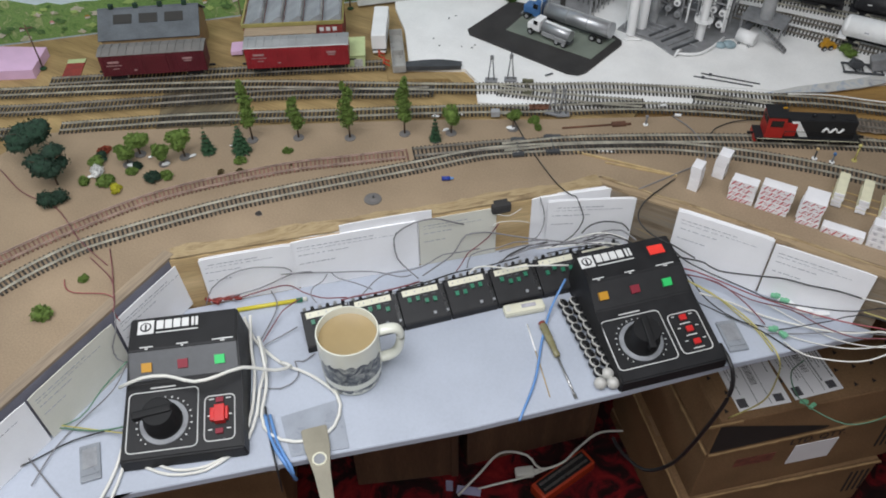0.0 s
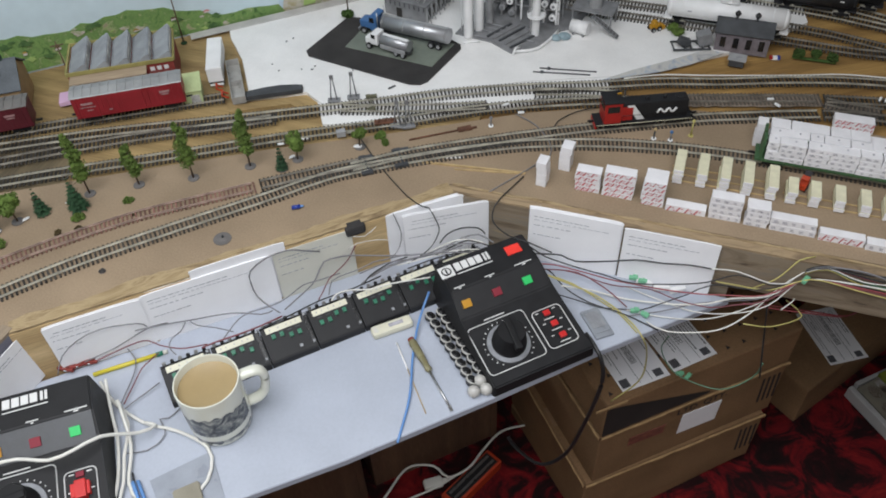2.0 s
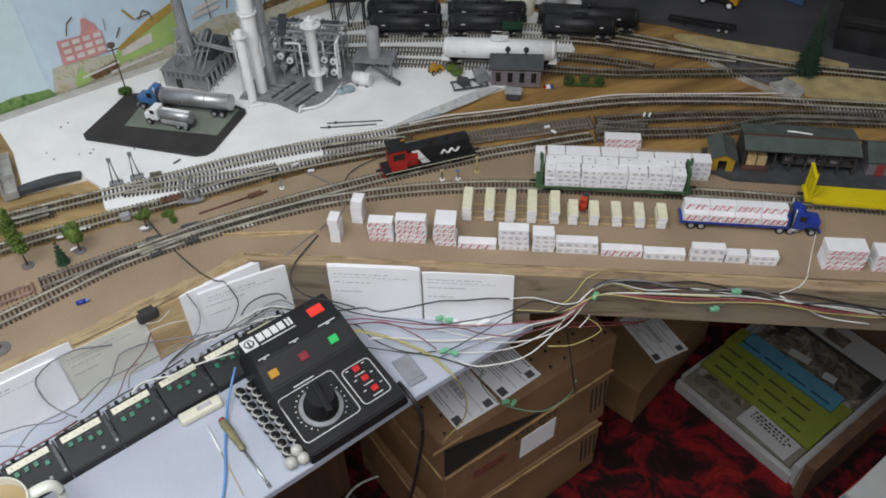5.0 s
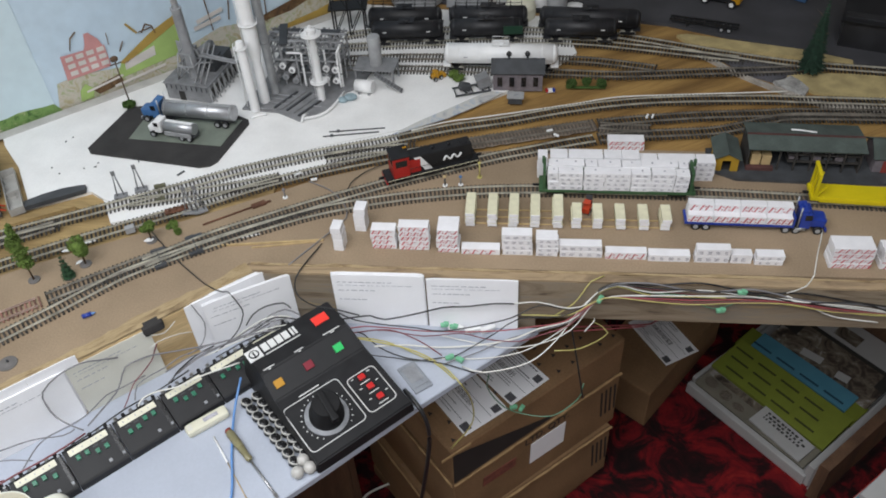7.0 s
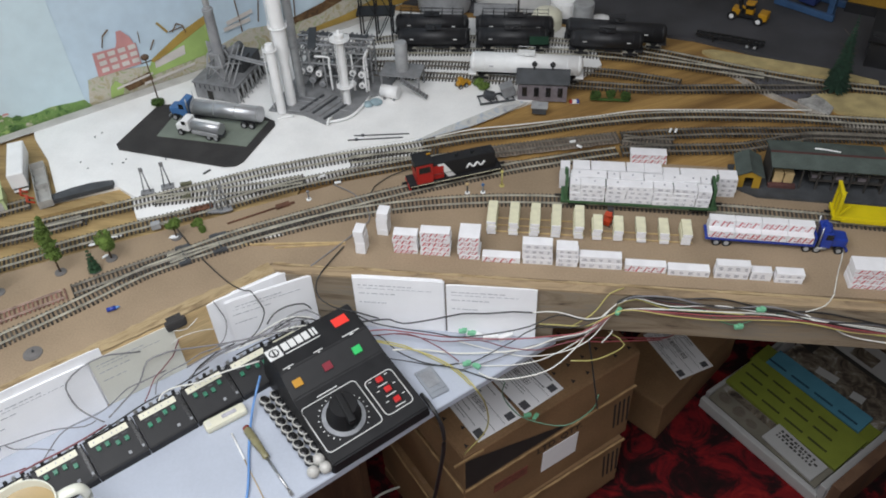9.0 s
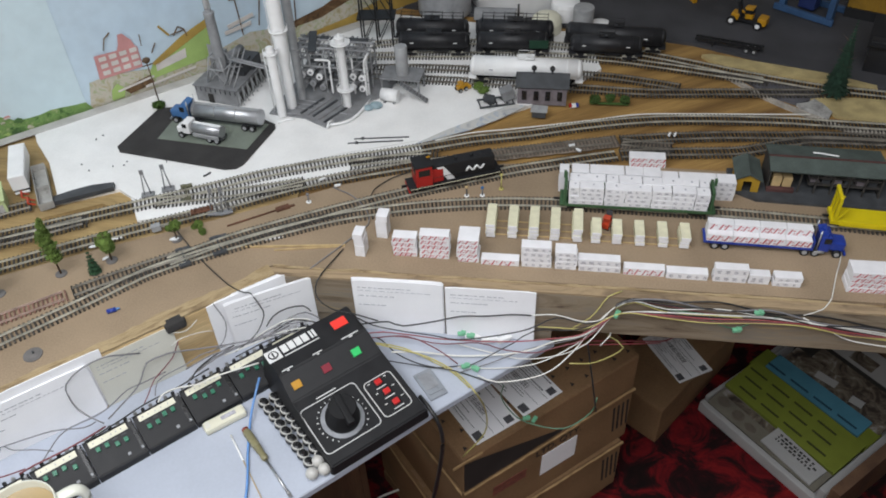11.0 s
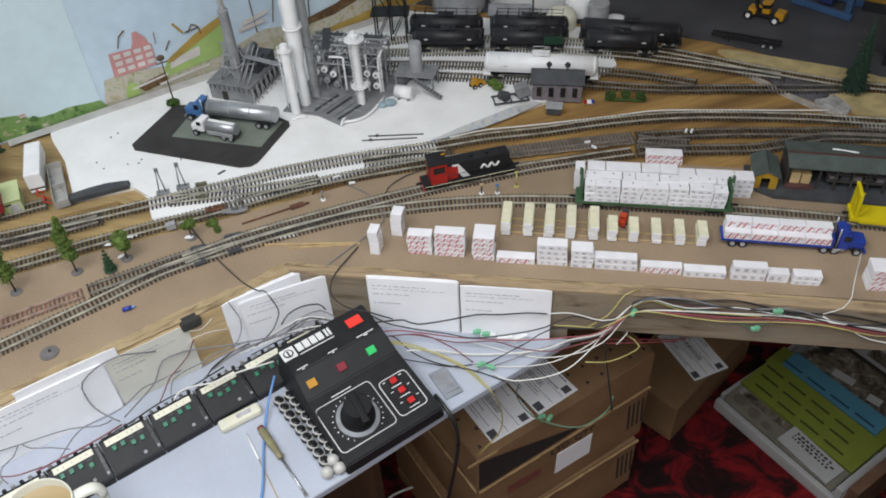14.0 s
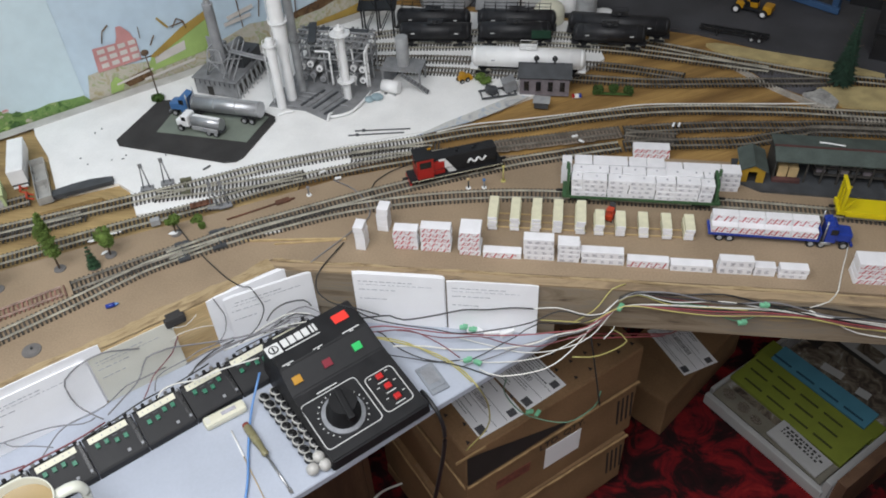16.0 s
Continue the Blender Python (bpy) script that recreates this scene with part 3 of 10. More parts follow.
for i in range(72):
    u = -1.5 + 0.02 * i
    top = 0.066 if u < -0.38 else max(0.012, 0.066 - 0.17 * (u + 0.38))
    hill.append((u, top + (0.010 * math.sin(i * 0.45) + rnd.uniform(-0.004, 0.007)) * min(1, top / 0.04)))
hill.append((-0.07, 0.0))
part("printed_hills", flat(bmesh.new(), hill, 0.002), BD_GREEN, bk, "printed green hills with trees")


# ---- tracks ----
TIE_MESH = {}
jog = random.Random(77)


def tie_shape(k=1.0):
    """One sleeper with softened top edges."""
    bm = bmesh.new()
    rows = [[bm.verts.new((sx * w, sy * l, h)) for sx, sy in ((k, k), (-k, k), (-k, -k), (k, -k))] for w, l, h in ((0.00140, 0.0150, 0.0), (0.00140, 0.0150, 0.0018), (0.00112, 0.0147, 0.0022))]
    for lo, hi in zip(rows, rows[1:]):
        for i in range(4):
            bm.faces.new((lo[i], lo[(i + 1) % 4], hi[(i + 1) % 4], hi[i]))
    bm.faces.new(rows[-1])
    return bm


def add(bm, other):
    """Join a second bmesh to the first."""
    vs = {v: bm.verts.new(v.co) for v in other.verts}
    for f in other.faces:
        bm.faces.new([vs[v] for v in f.verts])
    other.free()


def piece_tone(m, lo, hi):
    """Let each piece differ a little in tone."""
    nt = m.node_tree
    base = nt.nodes["Principled BSDF"].inputs["Base Color"]
    src = base.links[0].from_socket
    inf, rng, hs = nt.nodes.new("ShaderNodeObjectInfo"), nt.nodes.new("ShaderNodeMapRange"), nt.nodes.new("ShaderNodeHueSaturation")
    rng.inputs["To Min"].default_value, rng.inputs["To Max"].default_value = lo, hi
    nt.links.new(inf.outputs["Random"], rng.inputs["Value"])
    nt.links.new(rng.outputs[0], hs.inputs["Value"])
    nt.links.new(src, hs.inputs["Color"])
    nt.links.new(hs.outputs[0], base)


piece_tone(TIE, 0.6, 1.7)
piece_tone(TIE_RED, 0.7, 1.3)


def track(name, pts, label, ties=TIE, rails=RAIL, spacing=0.0062, bed=None):
    root = thing(name, 0, 0, 0, label=label, category="track", group="model railway tracks")
    z = 1.0012
    rest, near = bmesh.new(), []
    if bed:
        bm, last = bmesh.new(), None
        for p, d in even(pts, 0.008):
            n = Vector((-d.y, d.x, 0))
            row = []
            for a, h in ((-1, 0.0001), (-0.86, 0.0016), (0.86, 0.0016), (1, 0.0001)):
                v = p + n * a * (0.0165 + jog.uniform(-0.0018, 0.0018))
                row.append(bm.verts.new((v.x, v.y, 1.0002 + h)))
            for i in range(3):
                if last:
                    bm.faces.new((last[i], row[i], row[i + 1], last[i + 1]))
            last = row
        part("roadbed", bm, bed, root, "worn grey-brown roadbed")
    for p, d in even(pts, spacing):
        m = pose(p.x, p.y, z, 0, 0, math.degrees(math.atan2(d.y, d.x)) + jog.uniform(-1.6, 1.6))
        if -0.74 < p.x < 0.98 and len(near) < 300:
            near.append(m)
        else:
            tmp = tie_shape(0.78 if ties is TIE_RED else 1.0)
            tmp.transform(m)
            add(rest, tmp)
    me = TIE_MESH.setdefault(ties.name, None) or fin(tie_shape(0.78 if ties is TIE_RED else 1.0), "tie", ties)
    TIE_MESH[ties.name] = me
    for m in near:
        ob = new("tie", me)
        ob.parent = root
        ob.matrix_basis = m
    if len(rest.verts):
        tagged(part("far_tie_run", rest, ties, root), kind="stuff")
    for side in (-1, 1):
        bm = bmesh.new()
        last = None
        for p, d in even(pts, 0.012):
            n = Vector((-d.y, d.x, 0))
            c = p + n * 0.00825 * side
            ring = []
            for a, h in ((-0.0011, 0.0022), (-0.0011, 0.0028), (-0.0005, 0.0030), (-0.0006, 0.0047), (0.0006, 0.0047), (0.0005, 0.0030), (0.0011, 0.0028), (0.0011, 0.0022)):
                v = c + n * a
                ring.append(bm.verts.new((v.x, v.y, z + h)))
            if last:
                for i in range(8):
                    bm.faces.new((last[i], last[(i + 1) % 8], ring[(i + 1) % 8], ring[i]))
            else:
                bm.faces.new(ring)
            last = ring
        bm.faces.new(last)
        part("rail", bm, rails, root)
    return root


FRONT = [(-0.669, -1.159), (-0.637, -0.736), (-0.618, -0.589), (-0.584, -0.486), (-0.544, -0.424), (-0.460, -0.319), (-0.385, -0.241), (-0.286, -0.145), (-0.247, -0.107), (-0.210, -0.069), (-0.175, -0.038), (-0.096, 0.013), (-0.008, 0.063), (0.082, 0.104), (0.217, 0.140), (0.37, 0.157), (0.611, 0.156), (0.783, 0.147), (1.3, 0.11)]
track("front_track", FRONT, "curved silver-railed track with black ties along the table edge")
track("rusty_track", [(-0.720, -0.791), (-0.684, -0.635), (-0.652, -0.536), (-0.609, -0.442), (-0.544, -0.334), (-0.434, -0.217), (-0.350, -0.150), (-0.281, -0.098)], "disused track with rust-red ties", TIE_RED, RAIL_RUST)
track("turnout_leg", [(-0.277, -0.095), (-0.253, -0.077), (-0.209, -0.046), (-0.165, -0.016), (-0.135, 0.000)], "dark turnout leg joining the front track", TIE, RAIL_OLD)
track("engine_track", [(-0.165, -0.023), (-0.089, 0.033), (-0.008, 0.080), (0.068, 0.121), (0.161, 0.167), (0.301, 0.229), (0.337, 0.243), (0.382, 0.258), (0.427, 0.274), (0.482, 0.291)], "siding track holding the red and black engine")
track("worn_siding", [(0.488, 0.292), (0.54, 0.301), (0.60, 0.307), (0.673, 0.315), (0.720, 0.330), (0.769, 0.348), (0.85, 0.358), (1.3, 0.350)], "worn dark siding behind the lumber shed", TIE, RAIL_DULL)
track("worn_siding", [(0.490, 0.327), (0.530, 0.321), (0.575, 0.320)], "short worn connecting track behind the lumber pack", TIE, RAIL_DULL, bed=OLD_BED)
MAIN = [(-1.163, -0.403), (-0.952, -0.274), (-0.773, -0.165), (-0.578, -0.055), (-0.420, 0.021), (-0.297, 0.081), (-0.168, 0.147), (-0.083, 0.192), (0.035, 0.240), (0.137, 0.275), (0.238, 0.313), (0.332, 0.338), (0.427, 0.369), (0.523, 0.393), (0.619, 0.405), (0.76, 0.410), (0.86, 0.406), (1.3, 0.388)]
track("main_track", MAIN, "long main line track with weathered ties")
track("second_track", [(-0.794, -0.294), (-0.727, -0.248), (-0.620, -0.177), (-0.435, -0.070), (-0.292, 0.015), (-0.132, 0.102), (-0.044, 0.154), (0.05, 0.197), (0.144, 0.232), (0.215, 0.254)], "second main track beside the foam board")
track("buried_track", [(0.220, 0.256), (0.279, 0.276), (0.36, 0.299), (0.43, 0.318), (0.485, 0.332)], "disused track sunk in grey-brown roadbed", TIE_OLD, RAIL_DULL, bed=OLD_BED)
track("second_track", [(0.490, 0.333), (0.568, 0.347), (0.661, 0.359), (0.753, 0.365), (0.86, 0.371), (1.3, 0.362)], "second main track with dark ties and dull rails", TIE, RAIL_DULL)
track("yard_track", [(-0.946, -0.326), (-0.844, -0.264), (-0.661, -0.141), (-0.507, -0.043), (-0.402, 0.013), (-0.327, 0.056)], "yard track laid on bare plywood", TIE, RAIL_OLD)
track("crossover_track", [(-0.235, 0.107), (-0.153, 0.130), (-0.072, 0.155), (-0.011, 0.178)], "crossover between the two main tracks")
track("crossover_track", [(0.05, 0.232), (0.12, 0.250), (0.19, 0.262)], "crossover between the two main tracks")
track("boxcar_track", [(-0.902, -0.213), (-0.773, -0.129), (-0.638, -0.042), (-0.454, 0.073), (-0.437, 0.083)], "spur track under the red boxcars", TIE, RAIL_OLD)
track("stub_track", [(-0.902, -0.372), (-0.837, -0.329)], "short loose piece of track", TIE, RAIL_OLD)
track("tank_track", [(-0.02, 0.612), (0.06, 0.636), (0.20, 0.645), (0.37, 0.644), (0.50, 0.630), (0.57, 0.612), (0.64, 0.588), (0.70, 0.566), (0.78, 0.540), (0.86, 0.519), (0.94, 0.508), (1.3, 0.455)], "storage track under black tank cars")
track("tank_track", [(0.0, 0.578), (0.133, 0.590), (0.36, 0.602), (0.48, 0.596), (0.56, 0.581), (0.63, 0.565), (0.70, 0.549), (0.76, 0.537)], "storage track under black tank cars")
track("tank_track", [(0.0, 0.532), (0.138, 0.542), (0.30, 0.540), (0.42, 0.537), (0.483, 0.532), (0.541, 0.520), (0.60, 0.505)], "worn storage track running onto the plywood", TIE, RAIL_DULL)
track("tank_track", [(0.02, 0.502), (0.22, 0.499), (0.42, 0.490), (0.537, 0.484), (0.677, 0.494), (0.800, 0.502), (0.87, 0.508)], "storage track under the white tank car", TIE, RAIL_DULL)


# ---- paper cards leaning on the fascia ----
def curled_sheet(w, h, dx, y0, th, curl):
    """A sheet of card with a slight bow and rounded, worn corners."""
    bm, n = bmesh.new(), 10
    grid = []
    for side in (0, 1):
        rows = []
        for j in range(5):
            z = h * j / 4
            rows.append([bm.verts.new((dx - w / 2 + w * i / n, y0 + side * th - 0.0010 * curl * (j / 4) ** 2 * (2 * i / n - 1) ** 2, z - (0.0011 if j == 4 and i in (0, n) else 0))) for i in range(n + 1)])
        grid.append(rows)
    for side, rows in enumerate(grid):
        for j in range(4):
            for i in range(n):
                q = (rows[j][i], rows[j][i + 1], rows[j + 1][i + 1], rows[j + 1][i])
                bm.faces.new(q if side == 0 else q[::-1])
    a, b = grid
    for i in range(n):
        bm.faces.new((a[4][i], a[4][i + 1], b[4][i + 1], b[4][i]))
        bm.faces.new((a[0][i], b[0][i], b[0][i + 1], a[0][i + 1]))
    for j in range(4):
        bm.faces.new((a[j][0], a[j + 1][0], b[j + 1][0], b[j][0]))
        bm.faces.new((a[j][n], b[j][n], b[j + 1][n], a[j + 1][n]))
    return bm


def card(x, y, rz, w, h, lean, sheets, material, label, lines=True, z=DESK, seed=1):
    root = thing("paper_card", x, y, z + 0.0005, rz, label, "paper card", "cards leaning on the fascia", rx=-lean)
    rr = random.Random(seed)
    for i in range(sheets):
        dx, dz = rr.uniform(-0.002, 0.002), rr.uniform(-0.001, 0.0025)
        part("sheet", curled_sheet(w, h + (dz if i else 0), dx, 0.0006 + i * 0.0016, 0.0012, rr.uniform(0.3, 1.0) if i == 0 else rr.uniform(-0.2, 0.5)), material, root)
    if lines:
        bm = bmesh.new()
        for i, (f, l) in enumerate(((0.86, 0.62), (0.80, 0.80), (0.70, 0.42), (0.52, 0.30))):
            x0 = -w / 2 + 0.006
            while x0 < -w / 2 + l * w:
                n = rr.uniform(0.003, 0.009)
                box(bm, (x0 + n / 2, 0.0003, f * h), (n, 0.0003, 0.0011 if i != 1 else 0.0007))
                x0 += n + rr.uniform(0.001, 0.003)
        part("printed_text", bm, INK, root, "faint lines of unreadable print")
    return root


card(0.172, -0.0372, 0.5, 0.128, 0.0985, 1.5, 3, PAPER, "white index cards with faint print standing on the shelf", seed=3)
card(0.303, -0.0372, 0.5, 0.126, 0.0955, 1.5, 2, PAPER, "white index card with faint print beside another card", seed=4)


def on_diag(u, off):
    a = radians(DIAG)
    return -0.2435 + u * math.cos(a) + off * math.sin(a), -0.2145 + u * math.sin(a) - off * math.cos(a)


for u, off, w, h, lean, n, m, s, lab in (
    (-0.207, 0.0265, 0.122, 0.086, 2, 2, PAPER, 5, "white index card with faint print against pine board"),
    (-0.0575, 0.0265, 0.172, 0.090, 2, 3, PAPER, 6, "wide white cards with faint print against pine board"),
    (0.089, 0.0245, 0.112, 0.088, 2, 1, BEIGE, 7, "beige card leaning against pine board"),
):
    card(*on_diag(u, off), DIAG, w, h, lean, n, m, lab, seed=s)
card(*on_diag(-0.0125, 0.0215), DIAG, 0.128, 0.104, 0.5, 1, PAPER, "white cards stacked behind the wide cards", lines=False, seed=9)
card(-0.0300, -0.0630, 38.5, 0.128, 0.094, 1, 4, PAPER, "thick stack of white cards against pine board", lines=False, seed=8)
card(-0.0055, -0.0640, 31.0, 0.124, 0.092, 1, 2, PAPER, "white index card with faint print across the board corner", seed=11)
for y, w, m, lab in ((-0.463, 0.146, PAPER, "white card leaning against dark board"), (-0.603, 0.130, BEIGE, "off-white card leaning against dark board"), (-0.736, 0.130, PAPER, "white card leaning against dark board")):
    card(-0.4610 + (y + 0.685) * 0.045, y, 87.5, w, 0.080, 3, 1, m, lab, seed=int(-y * 100))


# ---- controllers ----
PROFILE = [(0.0, 0.0), (0.001, 0.022), (0.086, 0.038), (0.118, 0.060), (0.160, 0.066), (0.164, 0.0)]


def pack(x, y, rz, label, striped, big_red, W, spread, off, deep, shift, front, back, dial_box, switch_box, hub, levers, tv):
    root = thing("train_controller", x, y, DESK, rz, label, "train controller", "train controllers")
    PROF = [(-front, 0.0), (0.001 - front, 0.022 - 0.188 * front)] + [(yy * deep, z) for yy, z in PROFILE[2:4]]
    PROF += [(0.160 * deep + back, 0.066 + 0.14 * back), (0.164 * deep + back, 0.0)]
    bm = bmesh.new()

    def ring(sgn):
        return [bm.verts.new((sgn * (W / 2 - 0.008 * z / 0.066), yy, z)) for yy, z in PROF]
    a, b = ring(-1), ring(1)
    n = len(a)
    bm.faces.new(a)
    bm.faces.new(b[::-1])
    for i in range(n):
        bm.faces.new((a[i], a[(i + 1) % n], b[(i + 1) % n], b[i]))
    bmesh.ops.bevel(bm, geom=list(bm.edges), offset=0.0018, segments=2, affect="EDGES")
    part("housing", bm, BLACK, root)

    def on(v):
        """Height and slope of the top at depth v."""
        for (y0, z0), (y1, z1) in zip(PROF[1:], PROF[2:]):
            if y0 <= v <= y1:
                return z0 + (z1 - z0) * (v - y0) / (y1 - y0), math.degrees(math.atan2(z1 - z0, y1 - y0))
        return 0.022, 0.0

    def plate(name, u, v, w, d, h, m, lab="", bev=0.0004, parent=root):
        v, d = v * deep, d * deep
        z, sl = on(v)
        return part(name, b1((u, v, z + h * 0.45), (w, d, h), bev, rx=sl), m, parent, lab)

    def outline(u0, v0, u1, v1, r=0.006):
        pts = []
        for cx, cy, a0 in ((u1 - r, v1 - r, 0), (u0 + r, v1 - r, 90), (u0 + r, v0 + r, 180), (u1 - r, v0 + r, 270)):
            for k in range(4):
                t = radians(a0 + 30 * k)
                pts.append((cx + r * math.cos(t), cy + r * math.sin(t)))
        pts.append(pts[0])
        part("white_outline", tube(bmesh.new(), [(p, q, on(q)[0] + 0.0003) for p, q in pts], 0.0008, 4, smooth=False), WHITE_INK, root, "thin white printed outline")

    if striped:
        plate("light_panel", 0, 0.102, W - 0.017, 0.034, 0.0012, CHAR, "charcoal panel behind the lights")
    for u, m, nm in ((-0.043, ORANGE_BTN, "amber"), (-0.005, RED_BTN, "dark red"), (0.034, GREEN_BTN, "bright green")):
        plate("indicator_light", u * spread + off, 0.100, 0.0125, 0.0105, 0.004, m, nm + " square light")
    for u, w in ((-0.043, 0.016), (-0.005, 0.014), (0.038, 0.026)):
        plate("light_caption", u * spread + off, 0.1215, w, 0.0013, 0.0007, WHITE_INK, "white bar of tiny print", 0)
        plate("light_caption", u * spread + off, 0.1190, w * 0.22, 0.0016, 0.0007, WHITE_INK, "white bar of tiny print", 0)
    # title in plain blocks
    plate("title_badge", -0.047 + shift, tv, 0.020, 0.018, 0.0008, WHITE_INK, "white square badge", 0)
    vt = tv * deep
    z, sl = on(vt)
    part("badge_ring", tube(bmesh.new(), [(-0.047 + shift + 0.0062 * math.cos(k * 0.3927), vt + 0.0062 * math.sin(k * 0.3927), z + 0.0010) for k in range(17)], 0.0010, 5, smooth=False), BLACK, root)
    part("badge_mark", b1((-0.047 + shift, vt, z + 0.0009), (0.0022, 0.0080, 0.0008), rx=sl), BLACK, root)
    bt = bmesh.new()
    for u, w in ((-0.0295, 0.0086), (-0.0190, 0.0086), (-0.0085, 0.0086), (0.0020, 0.0086), (0.0112, 0.0032), (0.0162, 0.0032)):
        box(bt, (u + shift, vt + 0.002, z + 0.0008), (w, 0.0125, 0.0008), rx=sl)
    box(bt, (-0.008 + shift, vt - 0.009, on(vt - 0.009)[0] + 0.0004), (0.052, 0.0014, 0.0006), rx=sl)
    part("title_print", bt, WHITE_INK, root, "row of white title blocks")
    outline(*dial_box)
    outline(*switch_box)
    # dial and knob
    point, lean = (97, -0.0065) if big_red else (-6, 0.0)
    cx, cv = hub
    z, sl = on(cv)
    tilt = pose(cx, cv, z, sl, 0, 0)
    bm = c1((0, 0, -0.002), (0, 0, 0.0022), 0.0285, seg=40)
    bm.transform(tilt)
    dial = part("dial_plate", bm, DIAL, root, "grey dial ring")
    bm = lathe(bmesh.new(), [(0.0228, 0.0022), (0.0225, 0.010), (0.0205, 0.0125), (0.0186, 0.0310), (0.0172, 0.0328), (0.0, 0.0330)], 32)
    box(bm, (lean, 0.0 if lean else -0.004, 0.0305), (0.0095, 0.046, 0.0105), 0.0022, rz=point)
    bm.transform(tilt)
    part("knob", bm, KNOB, dial, "black pointer knob")
    ticks = bmesh.new()
    for k in range(21):
        t = radians(-50 + 14 * k)
        box(ticks, (0.0325 * math.cos(t), 0.0325 * math.sin(t), 0.0004), (0.0024 if k % 2 else 0.0014, 0.0013, 0.0006), rz=math.degrees(t))
    ticks.transform(tilt)
    part("dial_ticks", ticks, WHITE_INK, dial, "white scale marks")
    plate("dial_caption", -0.026, (dial_box[3] + 0.0045) / deep, 0.030, 0.0014, 0.0006, WHITE_INK, "white bar of tiny print", 0)
    if big_red:
        v, u = levers[0]
        plate("red_switch", u, v, 0.0215, 0.0150, 0.007, RED_SWITCH, "large red slide switch", 0.001)
        plate("red_lever", u + 0.001, v - 0.001, 0.0125, 0.0200, 0.011, RED_SWITCH, "raised red lever", 0.001)
        for q in (-1, 1):
            plate("switch_caption", u + q * 0.0125, v + 0.0005, 0.0040, 0.0012, 0.0006, WHITE_INK, "white bar of tiny print", 0)
            plate("switch_caption", u + q * 0.0110, v - 0.0160, 0.0050, 0.0012, 0.0006, WHITE_INK, "white bar of tiny print", 0)
            plate("switch_caption", u + q * 0.0100, v + 0.0200, 0.0060, 0.0012, 0.0006, WHITE_INK, "white bar of tiny print", 0)
        plate("small_red_switch", u, v + 0.0180, 0.009, 0.006, 0.003, RED_BTN)
        plate("small_red_switch", u, v - 0.0190, 0.009, 0.006, 0.003, RED_BTN)
    else:
        for v, u in levers:
            plate("switch_slot", u, v, 0.0150, 0.0050, 0.0007, KNOB, "black switch slot", 0)
            plate("red_switch", u, v, 0.0092, 0.0078, 0.0042, RED_SWITCH, "small red slide switch", 0.0012)
            for q in (-1, 1):
                plate("switch_caption", u + q * 0.0125, v + 0.004, 0.0042, 0.0011, 0.0006, WHITE_INK, "white bar of tiny print", 0)
            plate("switch_caption", u, v - 0.0075, 0.015, 0.0012, 0.0006, WHITE_INK, "white bar of tiny print", 0)
        plate("red_sticker", 0.0415, 0.146, 0.022, 0.014, 0.001, RED_LABEL, "bright red blank sticker", 0)
    return root


pack(-0.2960, -0.6160, 36.6, "black train controller with charcoal light panel and dial", True, True, 0.149, 1.155, 0.005, 1.075, 0.0, 0.005, 0.002,
     (-0.066, 0.0045, 0.0170, 0.0800), (0.0250, 0.0075, 0.0610, 0.0645), (-0.0225, 0.0390), ((0.0360, 0.043),), 0.148)
pack(0.1695, -0.2225, 43.5, "black train controller with dial and red sticker", False, False, 0.149, 1.185, -0.0020, 1.02, -0.0115, 0.016, 0.006,
     (-0.069, 0.0010, 0.0130, 0.0715), (0.0200, 0.0030, 0.0625, 0.0600), (-0.0265, 0.0340), ((0.0510, 0.0400), (0.0340, 0.0420), (0.0155, 0.0440)), 0.1490)

# ---- mug ----
mug = thing("coffee_mug", -0.1872, -0.4172, DESK, 40, "cream glazed mug of milky coffee with dark print", "mug")
part("body", lathe(bmesh.new(), [(0.0, 0.0015), (0.0310, 0.0015), (0.0325, 0.0), (0.0345, 0.0012), (0.0368, 0.007), (0.0380, 0.020), (0.0386, 0.05), (0.0390, 0.0885), (0.0385, 0.0912), (0.0371, 0.0914), (0.0361, 0.088), (0.0352, 0.04), (0.030, 0.007), (0.0, 0.006)], 64), MUG, mug)
part("coffee", lathe(bmesh.new(), [(0.0, 0.0795), (0.0352, 0.0795), (0.0359, 0.0800), (0.0359, 0.0788), (0.0, 0.0785)], 48), COFFEE, mug, "milky tan coffee surface")
hb = tube(bmesh.new(), [(0.0370, 0, 0.0800), (0.050, 0, 0.0815), (0.0600, 0, 0.0790), (0.0645, 0, 0.0690), (0.0640, 0, 0.0540), (0.0600, 0, 0.0380), (0.0510, 0, 0.0290), (0.0370, 0, 0.0265)], 0.0056, 14, 0.003)
for v in hb.verts:
    v.co.y *= 1.35
part("mug_handle", hb, MUG, mug)
pr, cols, rws = bmesh.new(), 46, 15
rr = random.Random(12)
shell = []
for j in range(rws + 1):
    shell.append([])
    for i in range(cols + 1):
        a = radians(-160 + 136 * i / cols)
        edge = 0.0016 * math.sin(i * 0.9) + rr.uniform(-0.0010, 0.0010)
        h = 0.0105 + 0.0520 * j / rws + (edge if j in (0, rws) else 0) + (0.006 * math.sin(i / cols * math.pi) - 0.003 if j == rws else 0)
        R = 0.03705 + 0.00165 * min(1.0, max(-0.4, (h - 0.010) / 0.040)) + 0.00035
        shell[-1].append(pr.verts.new((R * math.cos(a), R * math.sin(a), h)))
for r0, r1 in zip(shell, shell[1:]):
    for i in range(cols):
        pr.faces.new((r0[i], r0[i + 1], r1[i + 1], r1[i])).smooth = True
